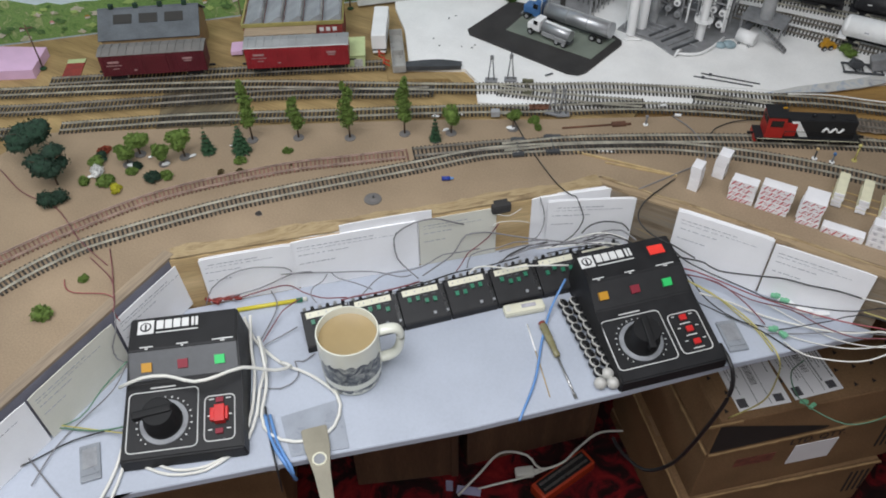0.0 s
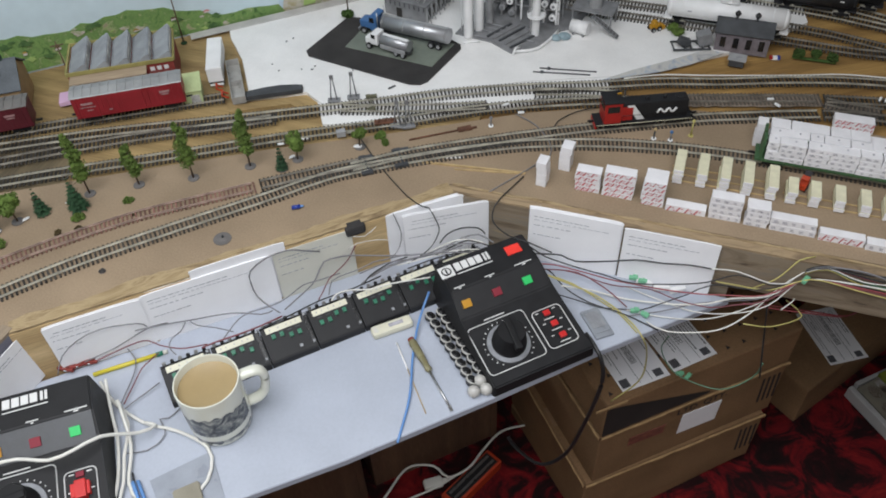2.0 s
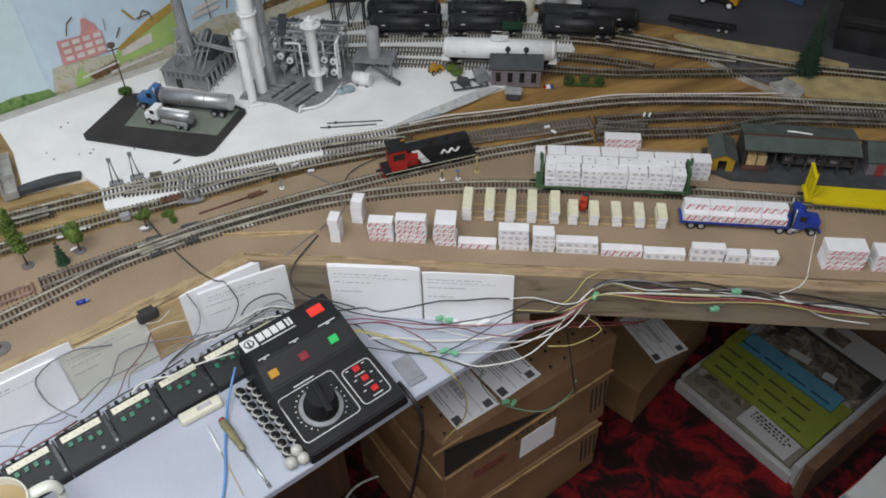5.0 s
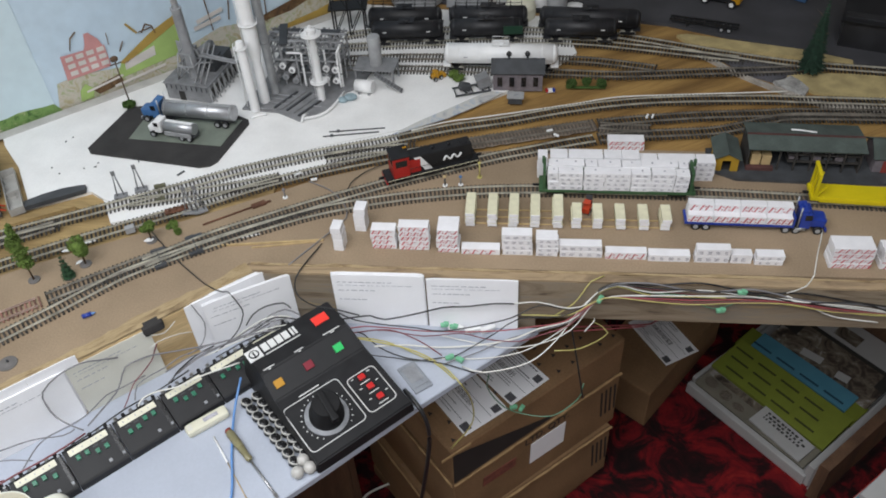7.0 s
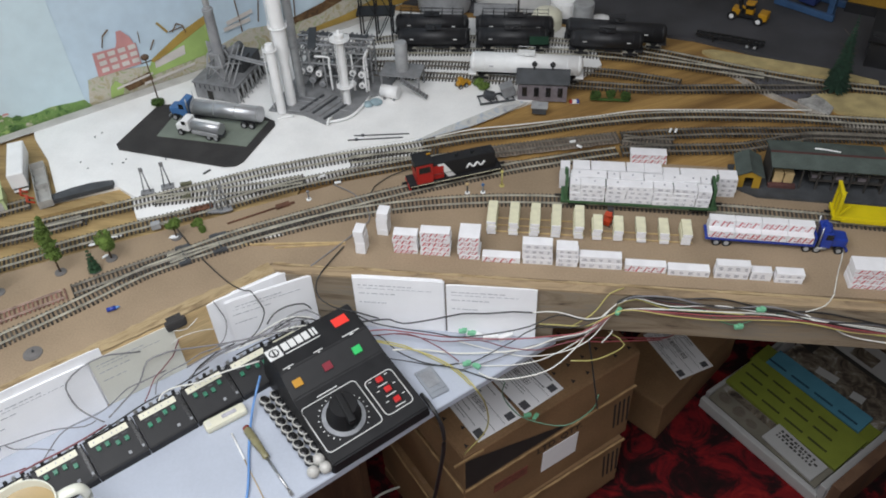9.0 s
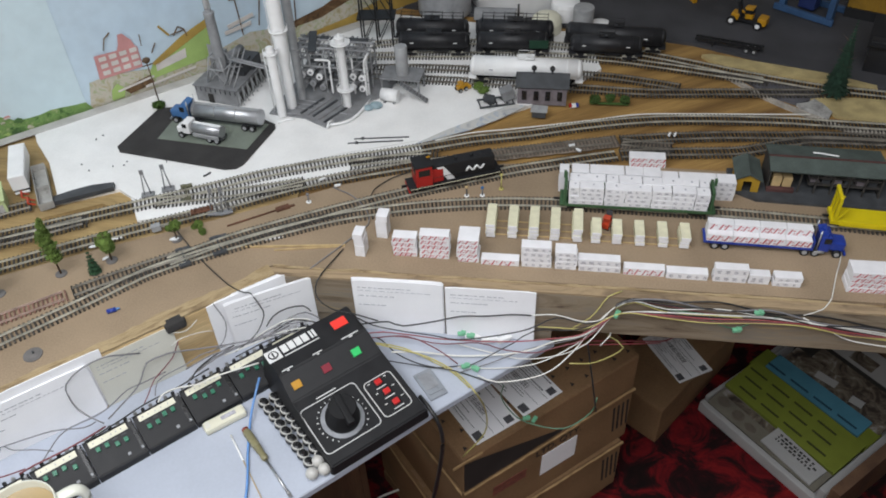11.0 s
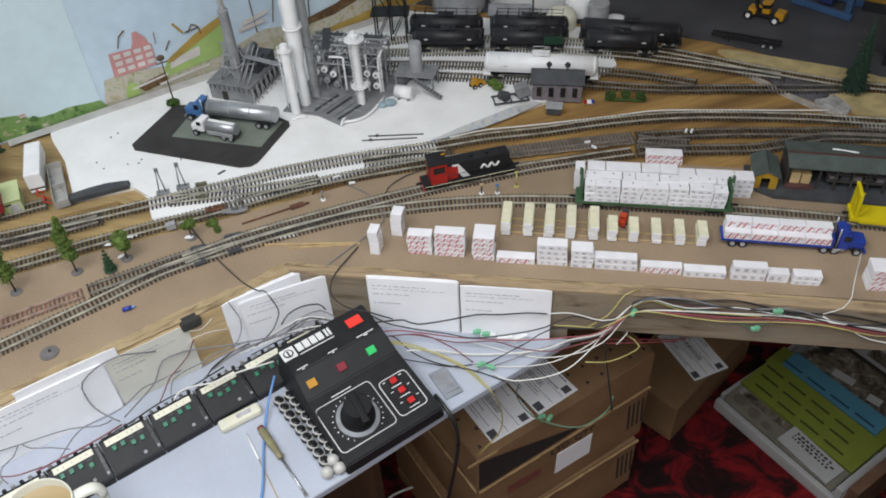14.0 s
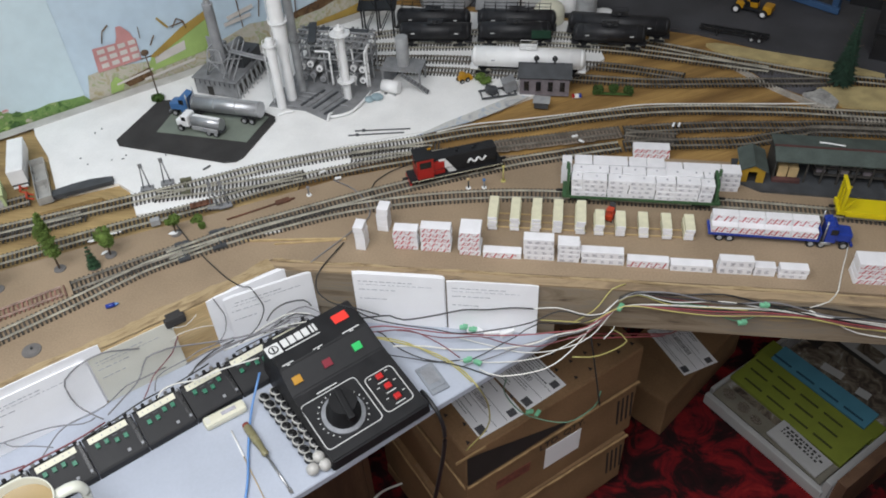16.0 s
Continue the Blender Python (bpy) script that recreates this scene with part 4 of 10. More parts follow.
TRANSFER = mixed("grey_blue_transfer", [(0.035, 0.04, 0.05), (0.06, 0.068, 0.082), (0.11, 0.12, 0.135), (0.20, 0.215, 0.22), (0.34, 0.35, 0.33), (0.60, 0.605, 0.55)], 75, 0.2, 0.0, stretch=(1, 1, 0.9))
part("printed_picture", pr, TRANSFER, mug, "dark blue-grey printed picture")

# ---- boxes under the table ----
UP = Vector((0.262, -0.080, 0))
BANG = 41.0
FLUTE = mat("raw_cardboard_edge", (0.40, 0.26, 0.13), 0.85, var=0.25, scale=60, fine=700, bump=0.2, spec=0.15)
TAPE = mat("brown_packing_tape", (0.26, 0.155, 0.085), 0.35, var=0.12, scale=20, bump=0.02)


def carton(x, y, z, rz, w, d, h, label, front=0.0):
    """A carton; its origin is the near corner of the long face, w runs along that face."""
    root = thing("cardboard_box", x, y, z, rz, label, "cardboard box", "stacked cartons")
    part("carton_body", b1((w / 2, d / 2, h / 2), (w, d, h), 0.003), CARDBOARD, root)
    part("lid_flap", b1((w / 2, d * 0.25, h + 0.0008), (w - 0.006, d * 0.49, 0.0016)), CARDBOARD, root)
    part("lid_flap", b1((w / 2, d * 0.75, h + 0.0008), (w - 0.006, d * 0.49, 0.0016)), CARDBOARD, root)
    part("packing_tape", b1((w / 2, d / 2, h + 0.0018), (w - 0.01, 0.045, 0.0004)), TAPE, root)
    return root


def fluted_edge(root, w, d, h, seed):
    """The raw corrugated edges that show round a worn lid."""
    rl_ = random.Random(seed)
    for p, q in (((0.0, -0.0016), (w, -0.0016)), ((-0.0016, 0.0), (-0.0016, d))):
        bm, n = bmesh.new(), 26
        rows = [[], [], [], []]
        for i in range(n + 1):
            x, y = p[0] + (q[0] - p[0]) * i / n, p[1] + (q[1] - p[1]) * i / n
            j, out = rl_.uniform(-0.0012, 0.0012), rl_.uniform(0.0, 0.0016)
            nx, ny = (0, -1) if p[1] == q[1] else (-1, 0)
            for row, (o, zz) in zip(rows, ((0.0, -0.0055), (0.0022 + out, -0.0035 + j), (0.0022 + out, 0.0008 + j), (0.0, 0.0016))):
                row.append(bm.verts.new((x + nx * o, y + ny * o, h + zz)))
        for r0, r1 in zip(rows, rows[1:]):
            for i in range(n):
                bm.faces.new((r0[i], r0[i + 1], r1[i + 1], r1[i]))
        part("raw_edge", bm, FLUTE, root, "pale torn corrugated edge")


zb = FLOOR
for i, h in enumerate((0.033, 0.1532, 0.1532)):
    off = (0.004, -0.010, 0.0)[i]
    cb = carton(UP.x + off, UP.y - (0.006, 0.010, 0.0)[i], zb, BANG + (2, -1.0, 0)[i], 0.395, 0.31, h, "brown cardboard carton stacked with others under the table")
    if i:
        bars = bmesh.new()
        for k in range(4):
            box(bars, (0.352 + 0.0115 * k, -0.0008, h * 0.55), (0.0042, 0.001, h * 0.52), ry=-4)
        part("carton_print", bars, CARD_DARK, cb, "four dark printed bars")
        fluted_edge(cb, 0.395, 0.31, h, 40 + i)
    second = cb
    zb += h + 0.0022
TOPZ = zb
top_box = thing("cardboard_box", UP.x, UP.y, TOPZ, BANG, "shallow brown carton with a dark printed wedge and labels", "cardboard box", "stacked cartons")
part("carton_body", b1((0.197, 0.155, 0.046), (0.393, 0.31, 0.092), 0.003), CARDBOARD, top_box)
bmq = bmesh.new()
vs = [bmq.verts.new((x, y, z)) for y in (-0.0012, 0.0) for x, z in ((0.002, 0.003), (0.003, 0.084), (0.034, 0.076), (0.222, 0.009), (0.215, 0.005))]
bmq.faces.new(vs[:5])
bmq.faces.new(vs[5:][::-1])
part("dark_band", bmq, CARD_DARK, top_box, "dark printed wedge band")
lid = part("lid", b1((0.197, 0.155, 0.0945), (0.391, 0.308, 0.003), 0.001), CARDBOARD, top_box)
part("raw_edge", b1((0.010, -0.001, 0.090), (0.060, 0.003, 0.006), 0.001, 0, 0, 2), FLUTE, top_box, "pale torn corrugated edge")
dots = bmesh.new()
rr = random.Random(3)
for i in range(12):
    for j in range(9):
        if rr.random() < 0.85:
            x, y = 0.014 + 0.033 * i + 0.016 * (j % 2), 0.015 + 0.033 * j
            prism(dots, [(x, y), (x + 0.008, y + 0.002), (x + 0.003, y + 0.009)], 0.0960, 0.0965)
tagged(part("arrow_mark", dots, CARD_DARK, lid), "scattered small dark arrow marks", kind="stuff")


PRINT_DARK = mat("grey_black_print", (0.10, 0.10, 0.11), 0.8, var=0.3, scale=200)


def label_sheet(x, y, z, rz, w, d, parent_label, rx=0.0, seed=0, tone=PAPER):
    """A shipping label: address lines, ruled fields, bar code and dark blocks."""
    root = thing("paper_label", x, y, z, rz, parent_label, "label", "printed labels", rx=rx)
    part("sheet", b1((0, 0, 0.0004), (w, d, 0.0008)), tone, root)
    bm, rl = bmesh.new(), random.Random(seed)
    for k in range(15):
        yy = d * (0.44 - 0.060 * k)
        if k in (5, 9):
            box(bm, (0, yy, 0.001), (w * 0.94, d * 0.007, 0.0003))
            continue
        if k in (6, 7, 8):
            if k == 7:
                for q in range(30):
                    box(bm, (-w * 0.40 + q * w * 0.020, yy, 0.001), (w * rl.uniform(0.003, 0.012), d * 0.13, 0.0003))
            continue
        x0 = -w * (0.43 if k % 3 else 0.30)
        stop = w * rl.uniform(-0.25, 0.36)
        while x0 < stop:
            n = rl.uniform(0.0015, 0.006)
            box(bm, (x0 + n / 2, yy, 0.001), (n, d * (0.014 if k % 4 else 0.026), 0.0003))
            x0 += n + 0.0016
    box(bm, (w * 0.40, -d * 0.38, 0.001), (w * 0.12, d * 0.17, 0.0003))
    box(bm, (w * 0.41, d * 0.32, 0.001), (w * 0.10, d * 0.17, 0.0003))
    part("printed_text", bm, PRINT_DARK, root, "rows of unreadable black print")
    return root


LZ = TOPZ + 0.0970
mc = pose(UP.x, UP.y, 0, 0, 0, BANG)
for u, v, w, d, rz, sd in ((0.084, 0.082, 0.142, 0.090, -91, 1), (0.177, 0.084, 0.142, 0.088, -88, 2)):
    p = mc @ Vector((u, v, 0))
    label_sheet(p.x, p.y, LZ + 0.0012 * (sd - 1), BANG + rz, w, d, "white printed shipping label on the carton lid", seed=sd)
txt = bpy.data.curves.new("lettering", "FONT")
txt.body, txt.size, txt.extrude, txt.align_x = "LTD. QTY.", 0.0235, 0.0003, "CENTER"
tob = bpy.data.objects.new("lettering", txt)
scene.collection.objects.link(tob)
bpy.context.view_layer.update()
tme = bpy.data.meshes.new_from_object(tob.evaluated_get(bpy.context.evaluated_depsgraph_get()))
bpy.data.objects.remove(tob)
tme.materials.clear()
tme.materials.append(CARD_DARK)
lt = new("lettering", tme)
lt.parent = second
lt.matrix_basis = pose(0.212, -0.0010, 0.124, 90, 0, 0)
tagged(lt, "dark stencilled box lettering")
part("blank_label", b1((0.214, -0.0016, 0.085), (0.084, 0.001, 0.062), 0, 0, 0, 2), PAPER, second, "blank white paper label")
part("red_print", b1((0.10, -0.0012, 0.098), (0.075, 0.0008, 0.026), 0, 0, 0, 3), mat("faded_red_print", (0.24, 0.075, 0.05), 0.8, var=0.4, scale=90), second, "faded red printed patch")


# ---- lumber yard ----
def quad(bm, x0, x1, y, z0, z1, lean=0.0):
    """A small printed patch on a face that looks along -y; lean slants it."""
    v = [bm.verts.new(p) for p in ((x0, y, z0), (x1, y, z0), (x1 + lean, y, z1), (x0 + lean, y, z1))]
    bm.faces.new(v)


def print_on(bm, x0, x1, y, z0, z1, diag, seed):
    """Printed marks on the wrap of one pack: slanted flashes and dashes, or blocks of grey print."""
    rl = random.Random(seed)
    hh = z1 - z0
    x = x0 + rl.uniform(0.0008, 0.0045)
    while x < x1 - 0.0042:
        if diag:
            lean = min(hh * 0.62, 0.0042, x1 - x - 0.0024)
            w = rl.uniform(0.0018, 0.0026)
            quad(bm, x, x + w, y, z0 + hh * 0.12, z0 + hh * 0.88, max(0.0, lean))
            if rl.random() < 0.75 and x - 0.0034 > x0:
                quad(bm, x - 0.0030, x - 0.0006, y, z0 + hh * 0.22, z0 + hh * 0.36)
            if x + lean + w + 0.0034 < x1:
                quad(bm, x + lean + w + 0.0004, x + lean + w + 0.0030, y, z0 + hh * 0.62, z0 + hh * 0.74)
            x += rl.uniform(0.0075, 0.0125)
        else:
            n = min(rl.uniform(0.0058, 0.0086), x1 - x - 0.0006)
            for k in range(3):
                quad(bm, x + rl.uniform(0, 0.0022), x + n - rl.uniform(0, 0.0026), y, z0 + hh * (0.30 + 0.15 * k), z0 + hh * (0.39 + 0.15 * k))
            x += n + rl.uniform(0.0026, 0.0050)


def stack(x0, x1, y, d, h, tiers, diag, seed, label, cols=1, rz=0.0, m=LUMBER, z=DECK, plain=False, group="lumber stacks"):
    """Wrapped lumber: tiers of packs, print on the front face; x0, x1 and y give the front edge."""
    w = x1 - x0
    root = thing("lumber_stack", x0, y, z, rz, label, "lumber stack", group)
    rl = random.Random(seed)
    for i in range(tiers):
        for c in range(cols):
            z0, z1 = h * i / tiers, h * (i + 1) / tiers
            a, b = w * c / cols, w * (c + 1) / cols
            j = rl.uniform(-0.0012, 0.0012)
            part("lumber_pack", b1(((a + b) / 2 + j, d / 2 + rl.uniform(0, 0.0005), (z0 + z1) / 2), (b - a - 0.0005, d, z1 - z0 - 0.0004), 0.0004), m, root)
    if plain:
        return root
    bm = bmesh.new()
    for i in range(tiers):
        print_on(bm, 0.0, w, -0.00035, h * i / tiers, h * (i + 1) / tiers, diag, seed * 10 + i)
    part("printed_pattern", bm, PRINT_RED if diag else PRINT_GREY, root, "rows of red printed marks" if diag else "rows of grey printed marks")
    return root


RW, GW = "white wrapped lumber packs with red printed marks", "white wrapped lumber packs with grey printed marks"
for i, (x0, x1, y, d, h, t, dg) in enumerate((
    (0.156, 0.191, 0.023, 0.016, 0.036, 4, True), (0.196, 0.239, 0.022, 0.016, 0.044, 5, True), (0.250, 0.280, 0.019, 0.030, 0.042, 5, True), (0.283, 0.337, 0.016, 0.014, 0.011, 1, True),
    (0.341, 0.383, 0.017, 0.016, 0.038, 4, False), (0.388, 0.418, 0.016, 0.020, 0.032, 4, False), (0.420, 0.478, 0.016, 0.014, 0.022, 2, False), (0.482, 0.538, 0.014, 0.013, 0.013, 1, True),
    (0.541, 0.597, 0.012, 0.014, 0.012, 1, False), (0.602, 0.647, 0.012, 0.013, 0.025, 2, False), (0.649, 0.677, 0.012, 0.013, 0.016, 1, False), (0.682, 0.719, 0.010, 0.014, 0.017, 2, False),
    (0.777, 0.830, 0.008, 0.026, 0.036, 4, True), (0.841, 0.900, 0.008, 0.026, 0.030, 3, True))):
    stack(x0, x1, y, d, h, t, dg, 20 + i, RW if dg else GW, m=LUMBER)
stack(0.102, 0.117, 0.017, 0.020, 0.042, 4, False, 50, "narrow tall white lumber stack near the table corner", plain=True, rz=-4)
stack(0.126, 0.143, 0.059, 0.020, 0.042, 4, False, 51, "narrow tall white lumber stack near the track", plain=True, rz=-4)
stack(0.408, 0.540, 0.189, 0.022, 0.041, 4, False, 52, "long white lumber packs behind the green flatcar", cols=5)
stack(0.5405, 0.652, 0.189, 0.022, 0.035, 4, False, 55, "long white lumber packs with printed ends by the shed", cols=4)
stack(0.388, 0.403, 0.190, 0.020, 0.040, 4, False, 53, "narrow white lumber stack behind the green flatcar", plain=True)
stack(0.499, 0.556, 0.264, 0.018, 0.018, 2, True, 54, RW)
for i, x in enumerate((0.285, 0.318, 0.348, 0.379, 0.411, 0.438, 0.468, 0.500, 0.532, 0.563)):
    long = i < 5
    d, h = (0.048, 0.024) if long else (0.034, 0.020)
    root = thing("lumber_bundle", x, 0.0735, DECK + 0.0018, 0, "cream bundle of boards resting on spacer sticks", "lumber bundle", "cream lumber bundles")
    jr = random.Random(70 + i)
    tiers = 4 if long else 3
    for k in range(tiers):
        dx, dy = jr.uniform(-0.0011, 0.0011), jr.uniform(0.0, 0.0012)
        pk_ = part("lumber_pack", b1((0.007 + dx, d / 2 + dy, h * (k + 0.5) / tiers), (0.0135, d, h / tiers - 0.0005), 0.0005), LUM_CREAM, root)
        part("end_wrap", b1((0.007 + dx, dy - 0.0003, h * (k + 0.5) / tiers), (0.0130, 0.0010, h / tiers - 0.0011), 0.0003), LUMBER, pk_, "white wrapped end")
for x0, x1, y in ((0.283, 0.428, 0.082), (0.283, 0.428, 0.096), (0.283, 0.428, 0.112), (0.436, 0.580, 0.080), (0.436, 0.580, 0.095)):
    solid("spacer_stick", b1(((x0 + x1) / 2, y, DECK + 0.0009), (x1 - x0, 0.0016, 0.0016)), STICK, "thin wooden spacer stick under lumber bundles", "stick", "spacer sticks")


# ---- rolling stock ----
RT = 1.0061


def truck_bogie(root, x, m=BLACK):
    """A railway truck: side frames and two wheelsets."""
    bg = part("wheel_truck", b1((x, 0, 0.0062), (0.014, 0.012, 0.003), 0.0006), m, root)
    for s in (-1, 1):
        part("side_frame", b1((x, s * 0.0115, 0.0058), (0.027, 0.0022, 0.0050), 0.0008), m, bg)
    for dx in (-0.0095, 0.0095):
        bm = bmesh.new()
        for s in (-1, 1):
            cyl(bm, (x + dx, s * 0.0070, 0.0054), (x + dx, s * 0.0095, 0.0054), 0.0053, seg=16)
        cyl(bm, (x + dx, -0.0070, 0.0054), (x + dx, 0.0070, 0.0054), 0.0012, seg=8)
        part("wheelset", bm, RAIL, bg)


def boxcar(x, y, rz, body, label, top=ROOF_METAL):
    root = thing("boxcar", x, y, RT, rz, label, "boxcar", "red boxcars")
    L, W, H = 0.168, 0.034, 0.038
    part("car_body", b1((0, 0, 0.012 + H / 2), (L, W, H), 0.0008), body, root)
    bm = prism(bmesh.new(), [(-W / 2 - 0.001, 0), (W / 2 + 0.001, 0), (W / 2, 0.0015), (0, 0.0045), (-W / 2, 0.0015)], -L / 2 - 0.001, L / 2 + 0.001)
    bm.transform(pose(0, 0, 0.012 + H, 90, 0, 90))
    roof = part("roof", bm, top, root, "ribbed sheet roof")
    for k in range(13):
        for s in (-1, 1):
            part("roof_rib", b1((-L / 2 + 0.006 + k * (L - 0.012) / 12, s * W / 4, 0.012 + H + 0.0036), (0.0014, W / 2 - 0.001, 0.0012), rx=-s * 9.5), top, roof)
    for s in (-1, 1):
        part("sliding_door", b1((0.006, s * (W / 2 + 0.0006), 0.012 + H / 2 - 0.001), (0.034, 0.0014, H - 0.004), 0.0004), body, root, "ribbed sliding door")
        for k in range(10):
            xx = -L / 2 + 0.007 + k * 0.0075
            if xx < -0.013:
                part("side_rib", b1((xx, s * (W / 2 + 0.0003), 0.012 + H / 2), (0.0009, 0.0008, H - 0.003)), body, root)
                part("side_rib", b1((-xx + 0.006, s * (W / 2 + 0.0003), 0.012 + H / 2), (0.0009, 0.0008, H - 0.003)), body, root)
        for xx, w, zz, h in ((-0.062, 0.018, 0.038, 0.0035), (-0.062, 0.024, 0.032, 0.0014), (-0.060, 0.010, 0.026, 0.0014), (-0.030, 0.005, 0.022, 0.0022), (0.056, 0.016, 0.038, 0.0034), (0.056, 0.012, 0.0335, 0.0022)):
            part("white_marking", b1((xx, s * (W / 2 + 0.0009), zz), (w, 0.0004, h)), FADED, root, "bar of faded pale marking")
        part("ladder", b1((s * (L / 2 - 0.004), -W / 2 - 0.001, 0.030), (0.005, 0.0008, 0.032)), body, root)
        part("coupler", b1((s * (L / 2 + 0.005), 0, 0.0115), (0.010, 0.003, 0.003), 0.0006), BLACK, root)
    part("underframe", b1((0, 0, 0.0105), (L * 0.96, 0.012, 0.003)), BLACK, root)
    for s in (-1, 1):
        truck_bogie(root, s * 0.062)
    return root


boxcar(-0.7530, -0.1151, 34.0, CAR_MAROON, "dark maroon boxcar with dull grey roof on the spur", RIB_SHADE)
boxcar(-0.5551, 0.0085, 32.0, CAR_RED, "red boxcar with ribbed silver roof and white markings")


def tank_car(x, y, rz, L, r, body, label, z=RT, posts=False):
    root = thing("tank_car", x, y, z, rz, label, "tank car", "tank cars")
    bm = c1((-L / 2 + r * 0.5, 0, 0.014 + r), (L / 2 - r * 0.5, 0, 0.014 + r), r, seg=28)
    for s in (-1, 1):
        ball(bm, (s * (L / 2 - r * 0.5), 0, 0.014 + r), r * 0.999, 20, 12, (0.5, 1, 1))
    tk = part("tank", bm, body, root)
    part("dome", c1((0, 0, 0.014 + 2 * r - 0.002), (0, 0, 0.014 + 2 * r + 0.006), 0.006, seg=18), body, tk)
    part("walkway", b1((0, 0, 0.014 + 2 * r + 0.003), (0.030, 0.020, 0.001)), body, tk)
    for s in (-1, 1):
        part("handrail", tube(bmesh.new(), [(-0.015, s * 0.010, 0.014 + 2 * r + 0.003), (-0.015, s * 0.010, 0.014 + 2 * r + 0.010), (0.015, s * 0.010, 0.014 + 2 * r + 0.010), (0.015, s * 0.010, 0.014 + 2 * r + 0.003)], 0.0005, 4, smooth=False), body, root)
        part("end_sill", b1((s * (L / 2 - 0.006), 0, 0.0125), (0.014, 0.026, 0.003), 0.0005), body, root)
        part("side_rail", b1((0, s * (r * 0.8), 0.014 + r * 0.4), (L * 0.9, 0.0008, 0.0010)), body, root)
        part("white_marking", b1((s * L * 0.3, -r - 0.0001, 0.014 + r * 1.1), (0.007, 0.0006, 0.0018)), WHITE_INK if body is not WHITE_PAINT else PRINT_GREY, root, "small bar of marking")
        truck_bogie(root, s * (L / 2 - 0.022))
    if posts:
        for s in (-1, 1):
            rail_ = part("top_rail", c1((-L * 0.42, s * 0.007, 0.0245 + 2 * r), (L * 0.42, s * 0.007, 0.0245 + 2 * r), 0.0006, seg=5), BLACK, tk)
            for k in range(7):
                part("rail_post", c1((-L * 0.42 + L * 0.14 * k, s * 0.007, 0.012 + 2 * r), (-L * 0.42 + L * 0.14 * k, s * 0.007, 0.0275 + 2 * r), 0.0006, seg=5), BLACK, rail_)
    for k in range(5):
        part("tank_seam", c1((-L * 0.36 + L * 0.18 * k - 0.0004, 0, 0.014 + r), (-L * 0.36 + L * 0.18 * k + 0.0004, 0, 0.014 + r), r * 1.012, seg=24), body, tk)
    part("brake_gear", b1((L * 0.1, 0, 0.0085), (L * 0.22, 0.010, 0.005), 0.001), BLACK, root)
    part("centre_sill", b1((0, 0, 0.0115), (L * 0.97, 0.008, 0.004)), BLACK, root)
    return root


tank_car(0.130, 0.641, 1, 0.145, 0.0165, TANK_BLACK, "black tank car with a railed top walkway", posts=True)
tank_car(0.292, 0.646, 0, 0.150, 0.0165, TANK_BLACK, "black tank car with a railed top walkway", posts=True)
tank_car(0.484, 0.634, -5, 0.190, 0.0168, TANK_BLACK, "long black tank car on the rear storage track")
gt = tank_car(0.290, 0.600, 3, 0.138, 0.0155, TANK_BLACK, "black tank car with a dark green end panel")
part("green_panel", b1((0.050, -0.0150, 0.0285), (0.036, 0.0030, 0.016), 0.0006), FIR_GREEN, gt, "dark green end panel")
tank_car(0.466, 0.598, -1, 0.135, 0.0155, TANK_BLACK, "black tank car on the second storage track")
tank_car(0.140, 0.590, 3, 0.138, 0.0155, TANK_BLACK, "black tank car on the second storage track")
tank_car(0.321, 0.497, -1, 0.205, 0.0180, WHITE_PAINT, "long white tank car beside the grey brick shed")

# locomotive
lo = thing("locomotive", 0.224, 0.195, RT, 23.6, "red and black diesel switcher with white stripe", "locomotive")
part("frame", b1((0, 0, 0.0115), (0.150, 0.030, 0.004), 0.0006), BLACK, lo)
for s in (-1, 1):
    part("frame_stripe", b1((0, s * 0.0152, 0.0118), (0.146, 0.0006, 0.0007)), LUM_CREAM, lo, "thin pale sill stripe")
cabp = part("cab", b1((-0.050, 0, 0.0315), (0.026, 0.031, 0.036), 0.001), CN_RED, lo, "red cab")
part("cab_roof", b1((-0.050, 0, 0.0502), (0.030, 0.033, 0.0022), 0.0009), BLACK, cabp)
for s in (-1, 1):
    part("cab_window", b1((-0.050, s * 0.0156, 0.039), (0.018, 0.0006, 0.011)), BLACK_GLOSS, cabp)
part("cab_window", b1((-0.0632, 0, 0.040), (0.0006, 0.022, 0.009)), BLACK_GLOSS, cabp)
part("hood", b1((0.014, 0, 0.0285), (0.102, 0.021, 0.030), 0.0016), BLACK, lo, "long black hood")
part("hood_red", b1((-0.0335, 0, 0.0262), (0.010, 0.0216, 0.0252), 0.001), CN_RED, lo, "red front of the hood")
